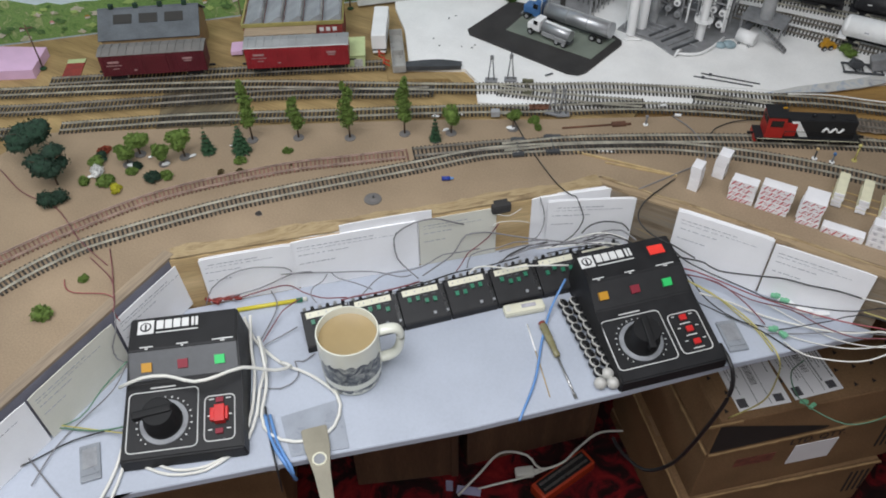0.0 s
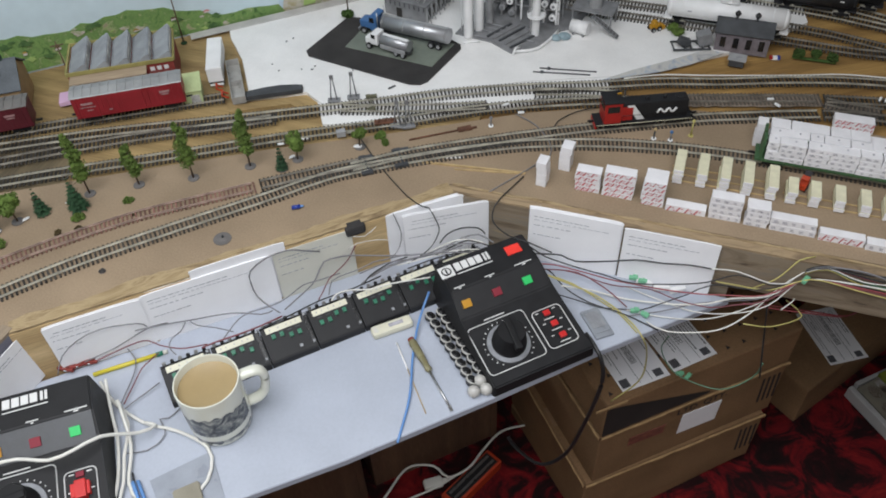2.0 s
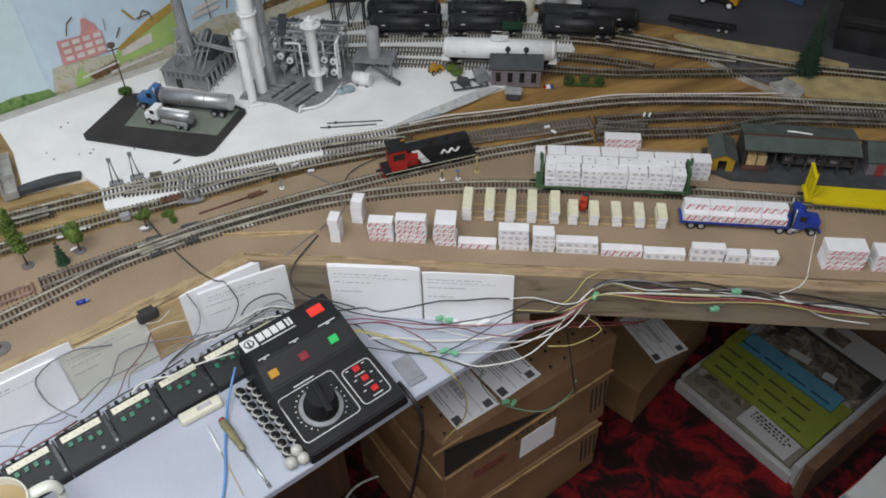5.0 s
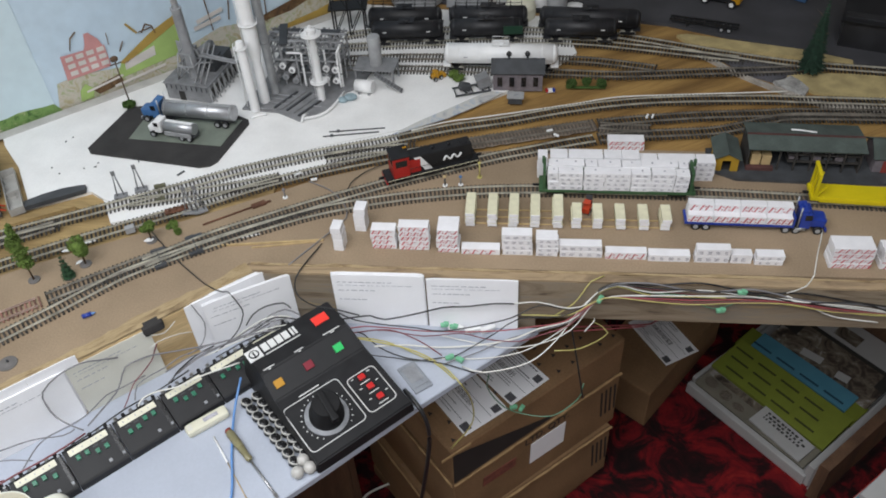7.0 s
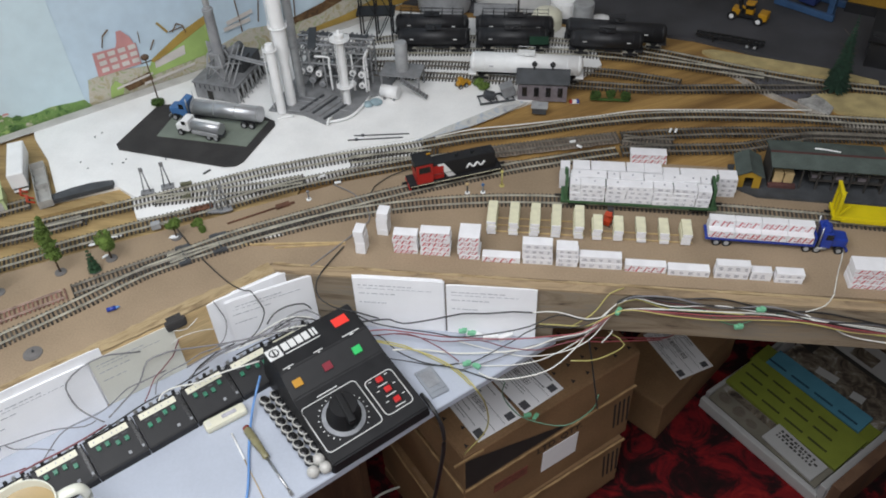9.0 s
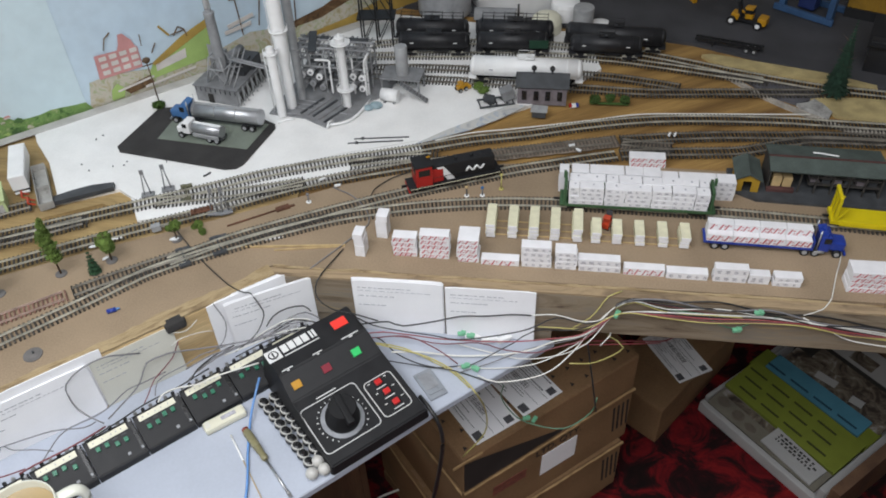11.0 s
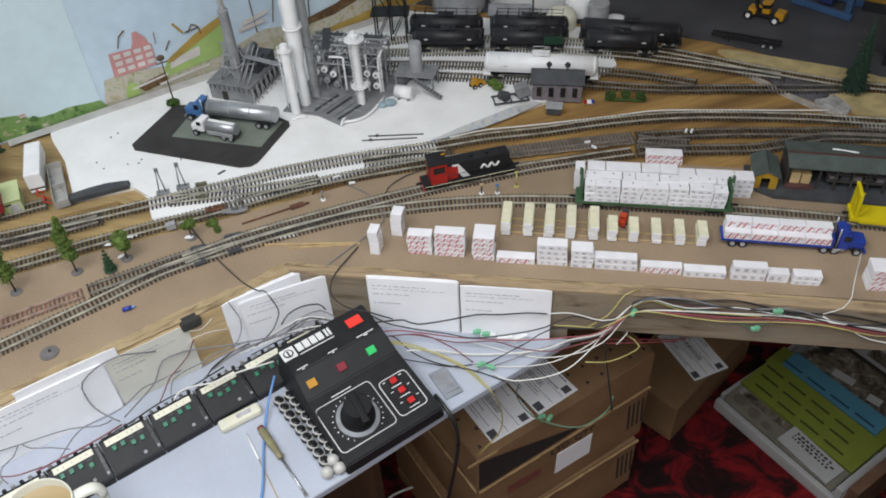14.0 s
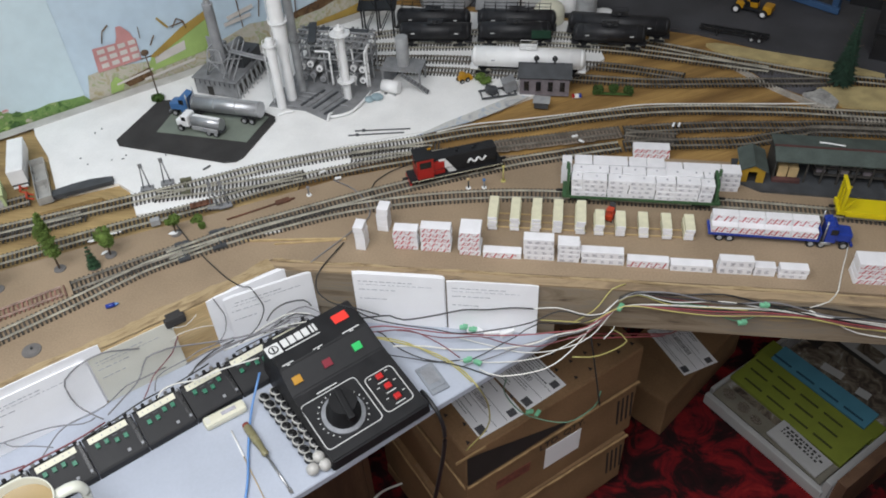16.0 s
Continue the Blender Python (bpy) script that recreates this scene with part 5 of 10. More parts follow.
for s in (-1, 1):
    bm = bmesh.new()
    v = [bm.verts.new((x, s * 0.0112, z)) for x, z in ((-0.012, 0.0145), (0.000, 0.0145), (-0.018, 0.041), (-0.029, 0.041))]
    w = [bm.verts.new((x.co.x, s * 0.0100, x.co.z)) for x in v]
    bm.faces.new(v)
    for i in range(4):
        bm.faces.new((v[i], v[(i + 1) % 4], w[(i + 1) % 4], w[i]))
    part("white_stripe", bm, WHITE_INK, lo, "broad white diagonal stripe")
    part("red_side", b1((-0.034, s * 0.0108, 0.0262), (0.030, 0.0010, 0.0225)), CN_RED, lo, "red hood side")
    e = -1 if s > 0 else 1
    part("white_emblem", tube(bmesh.new(), [(0.018, s * 0.0112, 0.0240), (0.0225, s * 0.0112, 0.0310), (0.029, s * 0.0112, 0.0240), (0.035, s * 0.0112, 0.0310), (0.041, s * 0.0112, 0.0240), (0.047, s * 0.0112, 0.0310)], 0.0017, 6, 0.003), WHITE_INK, lo, "white wavy line emblem")
    part("handrail", tube(bmesh.new(), [(-0.036, s * 0.0148, 0.014), (-0.036, s * 0.0148, 0.026), (0.070, s * 0.0148, 0.026), (0.070, s * 0.0148, 0.014)], 0.0005, 4, smooth=False), BLACK, lo)
    part("fuel_tank", b1((0.0, s * 0.009, 0.0075), (0.034, 0.010, 0.006), 0.001), BLACK, lo)
    part("end_steps", b1((s * 0.074, 0, 0.008), (0.003, 0.028, 0.007), 0.0005), CN_RED if s < 0 else BLACK, lo)
    part("coupler", b1((s * 0.079, 0, 0.0105), (0.010, 0.003, 0.003), 0.0006), BLACK, lo)
    truck_bogie(lo, s * 0.047)
for x in (0.004, 0.030):
    part("exhaust_pipe", c1((x, 0, 0.0425), (x, 0, 0.0485), 0.0028, seg=14), BLACK, lo)
part("radiator_fan", c1((0.054, 0, 0.0425), (0.054, 0, 0.0450), 0.0075, seg=18), BLACK, lo)
part("horn", b1((-0.038, 0.006, 0.0525), (0.006, 0.002, 0.002)), YEL_ORANGE, lo)

# loaded green flatcar
fc = thing("lumber_flatcar", 0.504, 0.152, RT, -0.5, "green centre-beam flatcar loaded with white lumber packs", "flatcar")
part("deck", b1((0, 0, 0.013), (0.226, 0.034, 0.005), 0.0008), FLAT_GREEN, fc)
part("centre_beam", b1((0, 0.0005, 0.030), (0.205, 0.0014, 0.030)), FLAT_GREEN, fc)
for s in (-1, 1):
    bm = bmesh.new()
    box(bm, (s * 0.1055, 0, 0.032), (0.004, 0.034, 0.036), 0.0006)
    box(bm, (s * 0.1075, 0, 0.058), (0.004, 0.006, 0.010), 0.0006)
    part("bulkhead", bm, FLAT_GREEN, fc)
    part("coupler", b1((s * 0.117, 0, 0.0115), (0.010, 0.003, 0.003), 0.0006), BLACK, fc)
    truck_bogie(fc, s * 0.088)
rl = random.Random(8)
for row, (yc, hh, cuts) in enumerate(((-0.0086, 0.0315, (0.016, 0.036, 0.030, 0.038, 0.028, 0.034, 0.020)), (0.0092, 0.0325, (0.024, 0.030, 0.018, 0.034, 0.028, 0.030, 0.024, 0.014)))):
    x, tiers = -0.101, 4
    for c, w in enumerate(cuts):
        h = hh / tiers
        top_y = rl.uniform(-0.0014, 0.0014)
        for t in range(tiers):
            z, jx, jy = 0.0158 + h * (t + 0.5), rl.uniform(-0.0008, 0.0008), rl.uniform(-0.0007, 0.0007) + top_y * (t == tiers - 1)
            pk_ = part("lumber_pack", b1((x + w / 2 + jx, yc + jy, z), (w - 0.0008, 0.0165, h - 0.0005), 0.0004), LUMBER, fc)
            if row == 0:
                bm = bmesh.new()
                print_on(bm, x + 0.001 + jx, x + w - 0.001 + jx, yc + jy - 0.0086, z - h / 2, z + h / 2, False, c * 5 + t)
                part("printed_pattern", bm, PRINT_GREY, pk_)
        part("stencil_mark", b1((x + w * 0.55, yc + 0.001, 0.0158 + hh), (0.0024, 0.0030, 0.0006)), PRINT_GREY, fc, "small grey printed mark")
        x += w

# yellow bulkhead flatcar
yf = thing("bulkhead_flatcar", 0.885, 0.139, RT, -4, "empty bright yellow bulkhead flatcar on the front track", "flatcar")
part("deck", b1((0, 0, 0.0125), (0.215, 0.033, 0.007), 0.0008), YELLOW, yf)
part("side_sill", b1((0, -0.0168, 0.0105), (0.190, 0.0012, 0.0055)), YELLOW, yf)
for s in (-1, 1):
    bm = bmesh.new()
    for yy in (-0.014, 0.0, 0.014):
        box(bm, (s * 0.103, yy, 0.036), (0.003, 0.004, 0.042), 0.0005)
    box(bm, (s * 0.1015, 0, 0.034), (0.0022, 0.033, 0.036))
    box(bm, (s * 0.103, 0, 0.0545), (0.005, 0.033, 0.004), 0.0006)
    part("bulkhead", bm, YELLOW, yf)
    part("brace", b1((s * 0.096, 0.015, 0.026), (0.003, 0.002, 0.026), ry=s * -28), YELLOW, yf)
    part("brace", b1((s * 0.096, -0.015, 0.026), (0.003, 0.002, 0.026), ry=s * -28), YELLOW, yf)
    part("coupler", b1((s * 0.111, 0, 0.0115), (0.010, 0.003, 0.003), 0.0006), BLACK, yf)
    truck_bogie(yf, s * 0.082)


# ---- road vehicles ----
def wheel(root, x, y, r=0.0062, w=0.0045, rim=MID_GREY):
    t = part("wheel", c1((x, y - w / 2, r), (x, y + w / 2, r), r, seg=18), BLACK, root)
    for s in (-1, 1):
        part("rim", c1((x, y + s * w / 2, r), (x, y + s * (w / 2 + 0.0006), r), r * 0.55, seg=14), rim, t)


def semi(x, y, rz, cab_m, L, label, load="lumber", name="semi_truck"):
    """A tractor and trailer; the cab is at +x."""
    root = thing(name, x, y, DECK, rz, label, "truck", "model trucks")
    if load == "lumber":
        part("trailer_deck", b1((-0.030, 0, 0.0125), (L, 0.028, 0.0035), 0.0005), BLUE_PAINT, root)
        rl2 = random.Random(2)
        for row in (-1, 1):
            for t in range(1 if row < 0 else 2):
                for c in range(4):
                    w = (L - 0.006) / 4
                    xx = -0.030 - L / 2 + 0.003 + w * (c + 0.5)
                    part("lumber_pack", b1((xx, row * 0.0068 - (0.004 if t else 0), 0.0146 + 0.0125 * (t + 0.5)), (w - 0.0006, 0.0132, 0.0121), 0.0004), LUMBER, root)
                    if row < 0 or t:
                        bm = bmesh.new()
                        print_on(bm, xx - w / 2, xx + w / 2, -0.0137 if not t else -0.0041, 0.0146 + 0.0125 * t, 0.0146 + 0.0125 * (t + 1), True, c + 5 * t)
                        part("printed_pattern", bm, PRINT_RED, root)
        part("headboard", b1((-0.030 + L / 2 - 0.001, 0, 0.021), (0.002, 0.028, 0.016)), BLUE_PAINT, root)
    else:
        bm = c1((-0.030 - L / 2, 0, 0.024), (-0.030 + L / 2, 0, 0.024), 0.0135, seg=28)
        part("trailer_tank", bm, CHROME, root, "polished silver tank")
        for k in range(4):
            xx = -0.030 - L / 2 + 0.004 + k * (L - 0.008) / 3
            part("tank_band", c1((xx - 0.0008, 0, 0.024), (xx + 0.0008, 0, 0.024), 0.0139, seg=28), MID_GREY, root)
        part("walkway", b1((-0.030, 0, 0.0378), (L * 0.9, 0.005, 0.0008)), MID_GREY, root)
        part("trailer_frame", b1((-0.030, 0, 0.0105), (L * 0.95, 0.012, 0.003)), DARK_GREY, root)
    xc = -0.030 + L / 2
    cab = part("cab", b1((xc + 0.014, 0, 0.0225), (0.015, 0.027, 0.027), 0.0022), cab_m, root)
    part("sleeper_roof", b1((xc + 0.010, 0, 0.0375), (0.012, 0.024, 0.006), 0.002, ry=-12), cab_m, cab)
    part("windscreen", b1((xc + 0.0215, 0, 0.029), (0.0008, 0.022, 0.010), ry=-14), BLACK_GLOSS, cab)
    for s in (-1, 1):
        part("side_window", b1((xc + 0.016, s * 0.0136, 0.0295), (0.009, 0.0006, 0.009)), BLACK_GLOSS, cab)
        part("fuel_tank", c1((xc + 0.002, s * 0.0115, 0.0085), (xc + 0.016, s * 0.0115, 0.0085), 0.0032, seg=12), CHROME, root)
        part("exhaust_pipe", c1((xc + 0.0045, s * 0.0125, 0.012), (xc + 0.0045, s * 0.0125, 0.046), 0.0011, seg=10), CHROME, root)
    part("bonnet", b1((xc + 0.031, 0, 0.0175), (0.022, 0.022, 0.015), 0.003, ry=6), cab_m, root)
    part("grille", b1((xc + 0.0425, 0, 0.0165), (0.001, 0.016, 0.012)), CHROME, root)
    part("bumper", b1((xc + 0.0435, 0, 0.0070), (0.003, 0.027, 0.004), 0.0008), CHROME if load != "lumber" else cab_m, root)
    part("chassis", b1((xc + 0.012, 0, 0.0085), (0.062, 0.012, 0.003)), DARK_GREY, root)
    for yy in (-0.0115, 0.0115):
        for xx in (-0.030 - L / 2 + 0.016, -0.030 - L / 2 + 0.030, xc - 0.010, xc + 0.004, xc + 0.033):
            wheel(root, xx, yy)
    return root


semi(0.700, 0.090, -1.5, BLUE_PAINT, 0.148, "blue semi truck hauling white and red lumber packs")
PADZ = 1.0052
tk2 = semi(-0.215, 0.326, 173, LIGHT_BLUE, 0.128, "blue truck with long polished tank trailer on a pad", "tank", "tanker_truck")
tk2.location.z = PADZ
st = thing("tanker_truck", -0.218, 0.281, PADZ, 168, "small white tanker truck with chrome tank on a pad", "truck", "model trucks")
part("chassis", b1((0, 0, 0.008), (0.082, 0.012, 0.003)), DARK_GREY, st)
part("trailer_tank", c1((-0.040, 0, 0.0195), (0.016, 0, 0.0195), 0.0098, seg=26), CHROME, st, "polished silver tank")
part("walkway", b1((-0.012, 0, 0.0296), (0.050, 0.006, 0.001)), WHITE_PAINT, st)
part("hose_rack", b1((-0.012, 0.0115, 0.012), (0.050, 0.003, 0.007), 0.0006), MID_GREY, st)
cb2 = part("cab", b1((0.026, 0, 0.0205), (0.014, 0.023, 0.021), 0.002), WHITE_PAINT, st)
part("windscreen", b1((0.0334, 0, 0.026), (0.0007, 0.018, 0.008)), BLACK_GLOSS, cb2)
for s in (-1, 1):
    part("side_window", b1((0.027, s * 0.0117, 0.026), (0.008, 0.0006, 0.007)), BLACK_GLOSS, cb2)
part("bonnet", b1((0.039, 0, 0.014), (0.014, 0.018, 0.012), 0.0022), WHITE_PAINT, st)
for yy in (-0.010, 0.010):
    for xx in (-0.032, -0.018, 0.037):
        wheel(st, xx, yy, 0.0058)
solid("asphalt_pad", prism(bmesh.new(), [(-0.352, 0.232), (-0.362, 0.245), (-0.336, 0.362), (-0.328, 0.369), (-0.312, 0.371), (-0.130, 0.345), (-0.108, 0.333), (-0.104, 0.322), (-0.128, 0.215), (-0.137, 0.203), (-0.155, 0.199)], 1.0012, 1.0040), BLACK_PAD,
      "black sandpaper pad with rounded corners under tanker trucks", "ground pad")
solid("parking_pad", prism(bmesh.new(), [(-0.300, 0.272), (-0.292, 0.348), (-0.118, 0.330), (-0.134, 0.254)], 1.0042, 1.0050), GREEN_PAD, "grey-green card under the tanker trucks", "ground pad")

tr = thing("box_trailer", -0.4858, 0.1534, DECK, -62, "white box trailer parked beside the foam board", "trailer")
part("trailer_box", b1((0, 0, 0.0225), (0.096, 0.025, 0.026), 0.0008), WHITE_PAINT, tr)
part("trailer_frame", b1((0, 0, 0.0080), (0.090, 0.012, 0.003)), DARK_GREY, tr)
part("roof_panel", b1((0, 0, 0.0358), (0.093, 0.022, 0.0008)), WHITE_PAINT, tr)
part("rear_bumper", b1((0.049, 0, 0.005), (0.002, 0.022, 0.003)), WHITE_PAINT, tr)
for yy in (-0.009, 0.009):
    for xx in (0.030, 0.042):
        wheel(tr, xx, yy, 0.0046)
ctray = thing("clear_tray", -0.4350, 0.1240, 1.0012, -56, "smoky clear plastic tray at the foam edge", "plastic tray")
part("bottom", b1((0, 0, 0.0006), (0.114, 0.022, 0.0012)), CLEAR_PALE, ctray)
for s in (-1, 1):
    part("long_side", b1((0, s * 0.0105, 0.007), (0.114, 0.0012, 0.012)), CLEAR_PALE, ctray)
    part("short_side", b1((s * 0.0565, 0, 0.007), (0.0012, 0.020, 0.012)), CLEAR_PALE, ctray)
part("divider", b1((0.006, 0, 0.006), (0.0012, 0.018, 0.010)), CLEAR_PALE, ctray)
fk = thing("forklift", 0.461, 0.112, DECK, 70, "small orange-red forklift between lumber bundles", "forklift")
part("body", b1((0, 0, 0.0075), (0.016, 0.011, 0.009), 0.001), ORANGE_RED, fk)
part("mast", b1((0.0095, 0, 0.0125), (0.0018, 0.009, 0.025)), DARK_GREY, fk)
part("roof_guard", b1((-0.001, 0, 0.0205), (0.010, 0.010, 0.001)), ORANGE_RED, fk)
for s in (-1, 1):
    part("roof_post", b1((0.003, s * 0.0045, 0.016), (0.0008, 0.0008, 0.009)), ORANGE_RED, fk)
    part("roof_post", b1((-0.005, s * 0.0045, 0.016), (0.0008, 0.0008, 0.009)), ORANGE_RED, fk)
    part("fork", b1((0.015, s * 0.0025, 0.0025), (0.011, 0.0012, 0.0008)), DARK_GREY, fk)
    wheel(fk, 0.005, s * 0.005, 0.003, 0.002)
    wheel(fk, -0.005, s * 0.005, 0.003, 0.002)


# ---- buildings ----
def gable(name, x, y, rz, w, d, h, rise, wall_m, roof_m, label, over=0.004, cat="shed", group="model buildings", skip_front=False, z=DECK):
    """A gabled building, ridge along x; origin at the middle of its foot."""
    root = thing(name, x, y, z, rz, label, cat, group)
    t = 0.002
    part("rear_wall", b1((0, d / 2 - t / 2, h / 2), (w, t, h)), wall_m, root)
    if not skip_front:
        part("front_wall", b1((0, -d / 2 + t / 2, h / 2), (w, t, h)), wall_m, root)
    for s in (-1, 1):
        bm = prism(bmesh.new(), [(-d / 2 + t, 0), (d / 2 - t, 0), (d / 2 - t, h), (0, h + rise * (1 - 2 * t / d)), (-d / 2 + t, h)], -t / 2, t / 2)
        bm.transform(pose(s * (w / 2 - t / 2), 0, 0, 90, 0, 90))
        part("end_wall", bm, wall_m, root)
    a = math.degrees(math.atan2(rise, d / 2))
    ln = math.hypot(rise, d / 2) + over
    roof = part("roof", b1((0, -math.cos(radians(a)) * ln / 2, h + rise - math.sin(radians(a)) * ln / 2 + 0.0012), (w + 2 * over, ln, 0.0022), rx=a), roof_m, root)
    part("roof_slope", b1((0, math.cos(radians(a)) * ln / 2, h + rise - math.sin(radians(a)) * ln / 2 + 0.0012), (w + 2 * over, ln, 0.0022), rx=-a), roof_m, roof)
    part("ridge_cap", b1((0, 0, h + rise + 0.0018), (w + 2 * over, 0.003, 0.0016), 0.0004), roof_m, roof)
    return root, roof, a


warehouse, rf, aa = gable("warehouse", -0.8110, -0.0506, 34, 0.158, 0.085, 0.050, 0.030, TAN_WALL, SLATE, "tan warehouse with blue-grey roof and dark skylights", cat="building")
for k in range(3):
    zc = 0.050 + 0.030 * 0.62
    part("skylight", b1((-0.042 + 0.042 * k, -0.0425 * 0.40, zc + 0.0026), (0.030, 0.016, 0.002), rx=aa), SLOT, rf, "dark skylight panel")
for k in range(4):
    part("roof_vent", b1((-0.06 + 0.04 * k, 0.0, 0.0855), (0.008, 0.006, 0.008), 0.001), LEAF_DARK, rf)

fa = thing("factory", -0.6190, 0.0905, 0.9960, 32, "red brick factory with grey sawtooth roof and mustard trim", "building", "model buildings")
part("wall", b1((0, 0, 0.0275), (0.166, 0.090, 0.055), 0.0006), BRICK_RED, fa)
for s in (-1, 1):
    part("eave_trim", b1((0, s * 0.0455, 0.0575), (0.170, 0.003, 0.006)), YELLOW_TRIM, fa, "mustard eave trim")
    part("eave_trim", b1((s * 0.0845, 0, 0.0575), (0.003, 0.088, 0.006)), YELLOW_TRIM, fa, "mustard eave trim")
for k in range(5):
    bm = prism(bmesh.new(), [(-0.016, 0), (0.016, 0), (0.0145, 0.0155), (0.012, 0.0165)], -0.044, 0.044)
    bm.transform(pose(-0.066 + 0.033 * k, 0, 0.0550, 90, 0, 0))
    tooth = part("roof_tooth", bm, SAW, fa, "grey sawtooth roof section")
    part("glazing", b1((-0.066 + 0.033 * k + 0.0158, 0, 0.063), (0.0012, 0.082, 0.011), ry=-4), PLASTER, tooth)
part("canopy", b1((-0.020, -0.056, 0.0515), (0.120, 0.022, 0.0024), rx=6), GREY_WOOD, fa, "weathered grey loading canopy")
for k in range(4):
    part("canopy_post", b1((-0.074 + 0.036 * k, -0.065, 0.025), (0.002, 0.002, 0.050)), DARK_GREY, fa)
for k in range(3):
    part("white_marking", b1((0.048 + 0.011 * k, -0.0455, 0.045), (0.007, 0.0008, 0.007)), WHITE_INK, fa, "white block of signage")
gs = thing("green_shed", -0.4862, 0.0743, DECK, 32, "pale green lean-to shed beside the factory", "shed", "model buildings")
part("wall", prism(bmesh.new(), [(-0.015, -0.02), (0.015, -0.02), (0.015, 0.02), (-0.015, 0.02)], 0, 0.026), GREEN_WALL, gs)
part("roof", b1((0, 0, 0.0285), (0.033, 0.045, 0.002), rx=10), GREEN_WALL, gs, "pale green sloping roof")
part("dark_door", b1((0.004, -0.0204, 0.009), (0.014, 0.001, 0.016)), PLASTER, gs)

sh, rf, aa = gable("brick_shed", 0.353, 0.457, 0, 0.086, 0.046, 0.036, 0.013, SHED_WALL, DARK_GREY, "grey-mauve brick shed with dark roof and two vents")
for k in range(4):
    win = part("window", b1((-0.031 + 0.0207 * k, -0.0232, 0.019), (0.0120, 0.0012, 0.022)), SHED_WALL, sh)
    part("pane", b1((-0.031 + 0.0207 * k, -0.0239, 0.019), (0.0088, 0.0008, 0.0185)), BLACK_GLOSS, win)
for s in (-1, 1):
    v = part("roof_vent", c1((s * 0.016, 0, 0.046), (s * 0.016, 0, 0.060), 0.0022, seg=10), DARK_GREY, rf)
    part("vent_cap", lathe(bmesh.new(), [(0.0, 0.058), (0.0045, 0.058), (0.0050, 0.061), (0.002, 0.065), (0.0, 0.066)], 12, (s * 0.016, 0, 0)), BLACK, v)
hu = thing("cable_box", 0.350, 0.4005, DECK, -3, "small dark grey box in front of the brick shed", "box", "model buildings")
part("box_body", b1((0, 0, 0.0060), (0.024, 0.017, 0.012), 0.0005), DARK_GREY, hu)
part("box_roof", b1((0, 0, 0.0130), (0.029, 0.020, 0.0020), 0.0006, rx=4), MID_GREY, hu, "pale grey slab roof")
part("roof_dab", b1((0.002, 0.001, 0.0144), (0.010, 0.005, 0.0012), 0.0004, 20), STACK_GREY, hu)

solid("shed_platform", prism(bmesh.new(), [(0.648, 0.214), (0.686, 0.191), (0.792, 0.186), (0.95, 0.184), (0.95, 0.275), (0.652, 0.268)], DECK, 1.004), DARK_GREY, "dark grey platform under the lumber sheds", "platform", "model buildings")
osd = thing("ochre_shed", 0.6745, 0.2325, 1.004, -3, "small ochre shed with green-grey gable roof", "shed", "model buildings")
bm = prism(bmesh.new(), [(-0.017, 0), (-0.007, 0), (-0.007, 0.019), (0.006, 0.019), (0.006, 0), (0.017, 0), (0.017, 0.022), (0, 0.031), (-0.017, 0.022)], -0.0015, 0.0015)
bm.transform(pose(0, -0.021, 0, 90, 0, 0))
part("front_wall", bm, OCHRE, osd)
for s in (-1, 1):
    part("side_wall", b1((s * 0.016, 0.0005, 0.0110), (0.002, 0.039, 0.022)), OCHRE, osd)
    part("roof", b1((s * 0.0098, 0.003, 0.0278), (0.0235, 0.056, 0.0020), ry=s * 27), GREEN_ROOF, osd)
part("rear_wall", b1((0, 0.021, 0.0115), (0.031, 0.002, 0.022)), SHED_DARK, osd)
part("dark_floor", b1((0, 0, 0.0008), (0.030, 0.038, 0.0014)), SLOT, osd)

ls = thing("lumber_shed", 0.786, 0.232, 1.004, -2.5, "open-fronted dark lumber shed with green-grey roof", "shed", "model buildings")
part("rear_wall", b1((0, 0.038, 0.019), (0.160, 0.002, 0.038)), SHED_DARK, ls)
part("roof", b1((0, -0.0098, 0.0438), (0.168, 0.0312, 0.0022), rx=14), GREEN_ROOF, ls, "green-grey sloping roof")
part("rear_roof", b1((0, 0.0242, 0.0442), (0.168, 0.0400, 0.0022), rx=-9), GREEN_ROOF, ls)
part("ridge_trim", b1((0, 0.0048, 0.0488), (0.168, 0.0036, 0.0014)), RIDGE, ls, "dull maroon ridge trim")
part("roof_scrap", tube(bmesh.new(), [(-0.017, 0.0195, 0.0480), (-0.004, 0.0175, 0.0485), (0.006, 0.0150, 0.0488), (0.017, 0.0125, 0.0492)], 0.0013, 6), WHITE_PAINT, ls, "white strip lying on the roof")
part("roof_scrap", ball(bmesh.new(), (-0.017, 0.0190, 0.0484), 0.0022, 8, 6, (1, 1, 0.5)), WHITE_PAINT, ls, "white dab on the roof")
for zz in (0.014, 0.027):
    part("shelf", b1((0.030, 0.006, zz), (0.106, 0.044, 0.002)), SHED_DARK, ls)
for k in range(6):
    part("post", b1((-0.036 + 0.0232 * k, -0.018, 0.0185), (0.0024, 0.0024, 0.037)), SHED_DARK, ls)
for s in (-1, 1):
    part("side_wall", b1((s * 0.0805, 0.010, 0.018), (0.002, 0.056, 0.036)), SHED_DARK, ls)
part("sill", b1((-0.062, -0.019, 0.003), (0.040, 0.008, 0.006), 0.0008), RIDGE, ls, "dull red-brown sill under the boards")
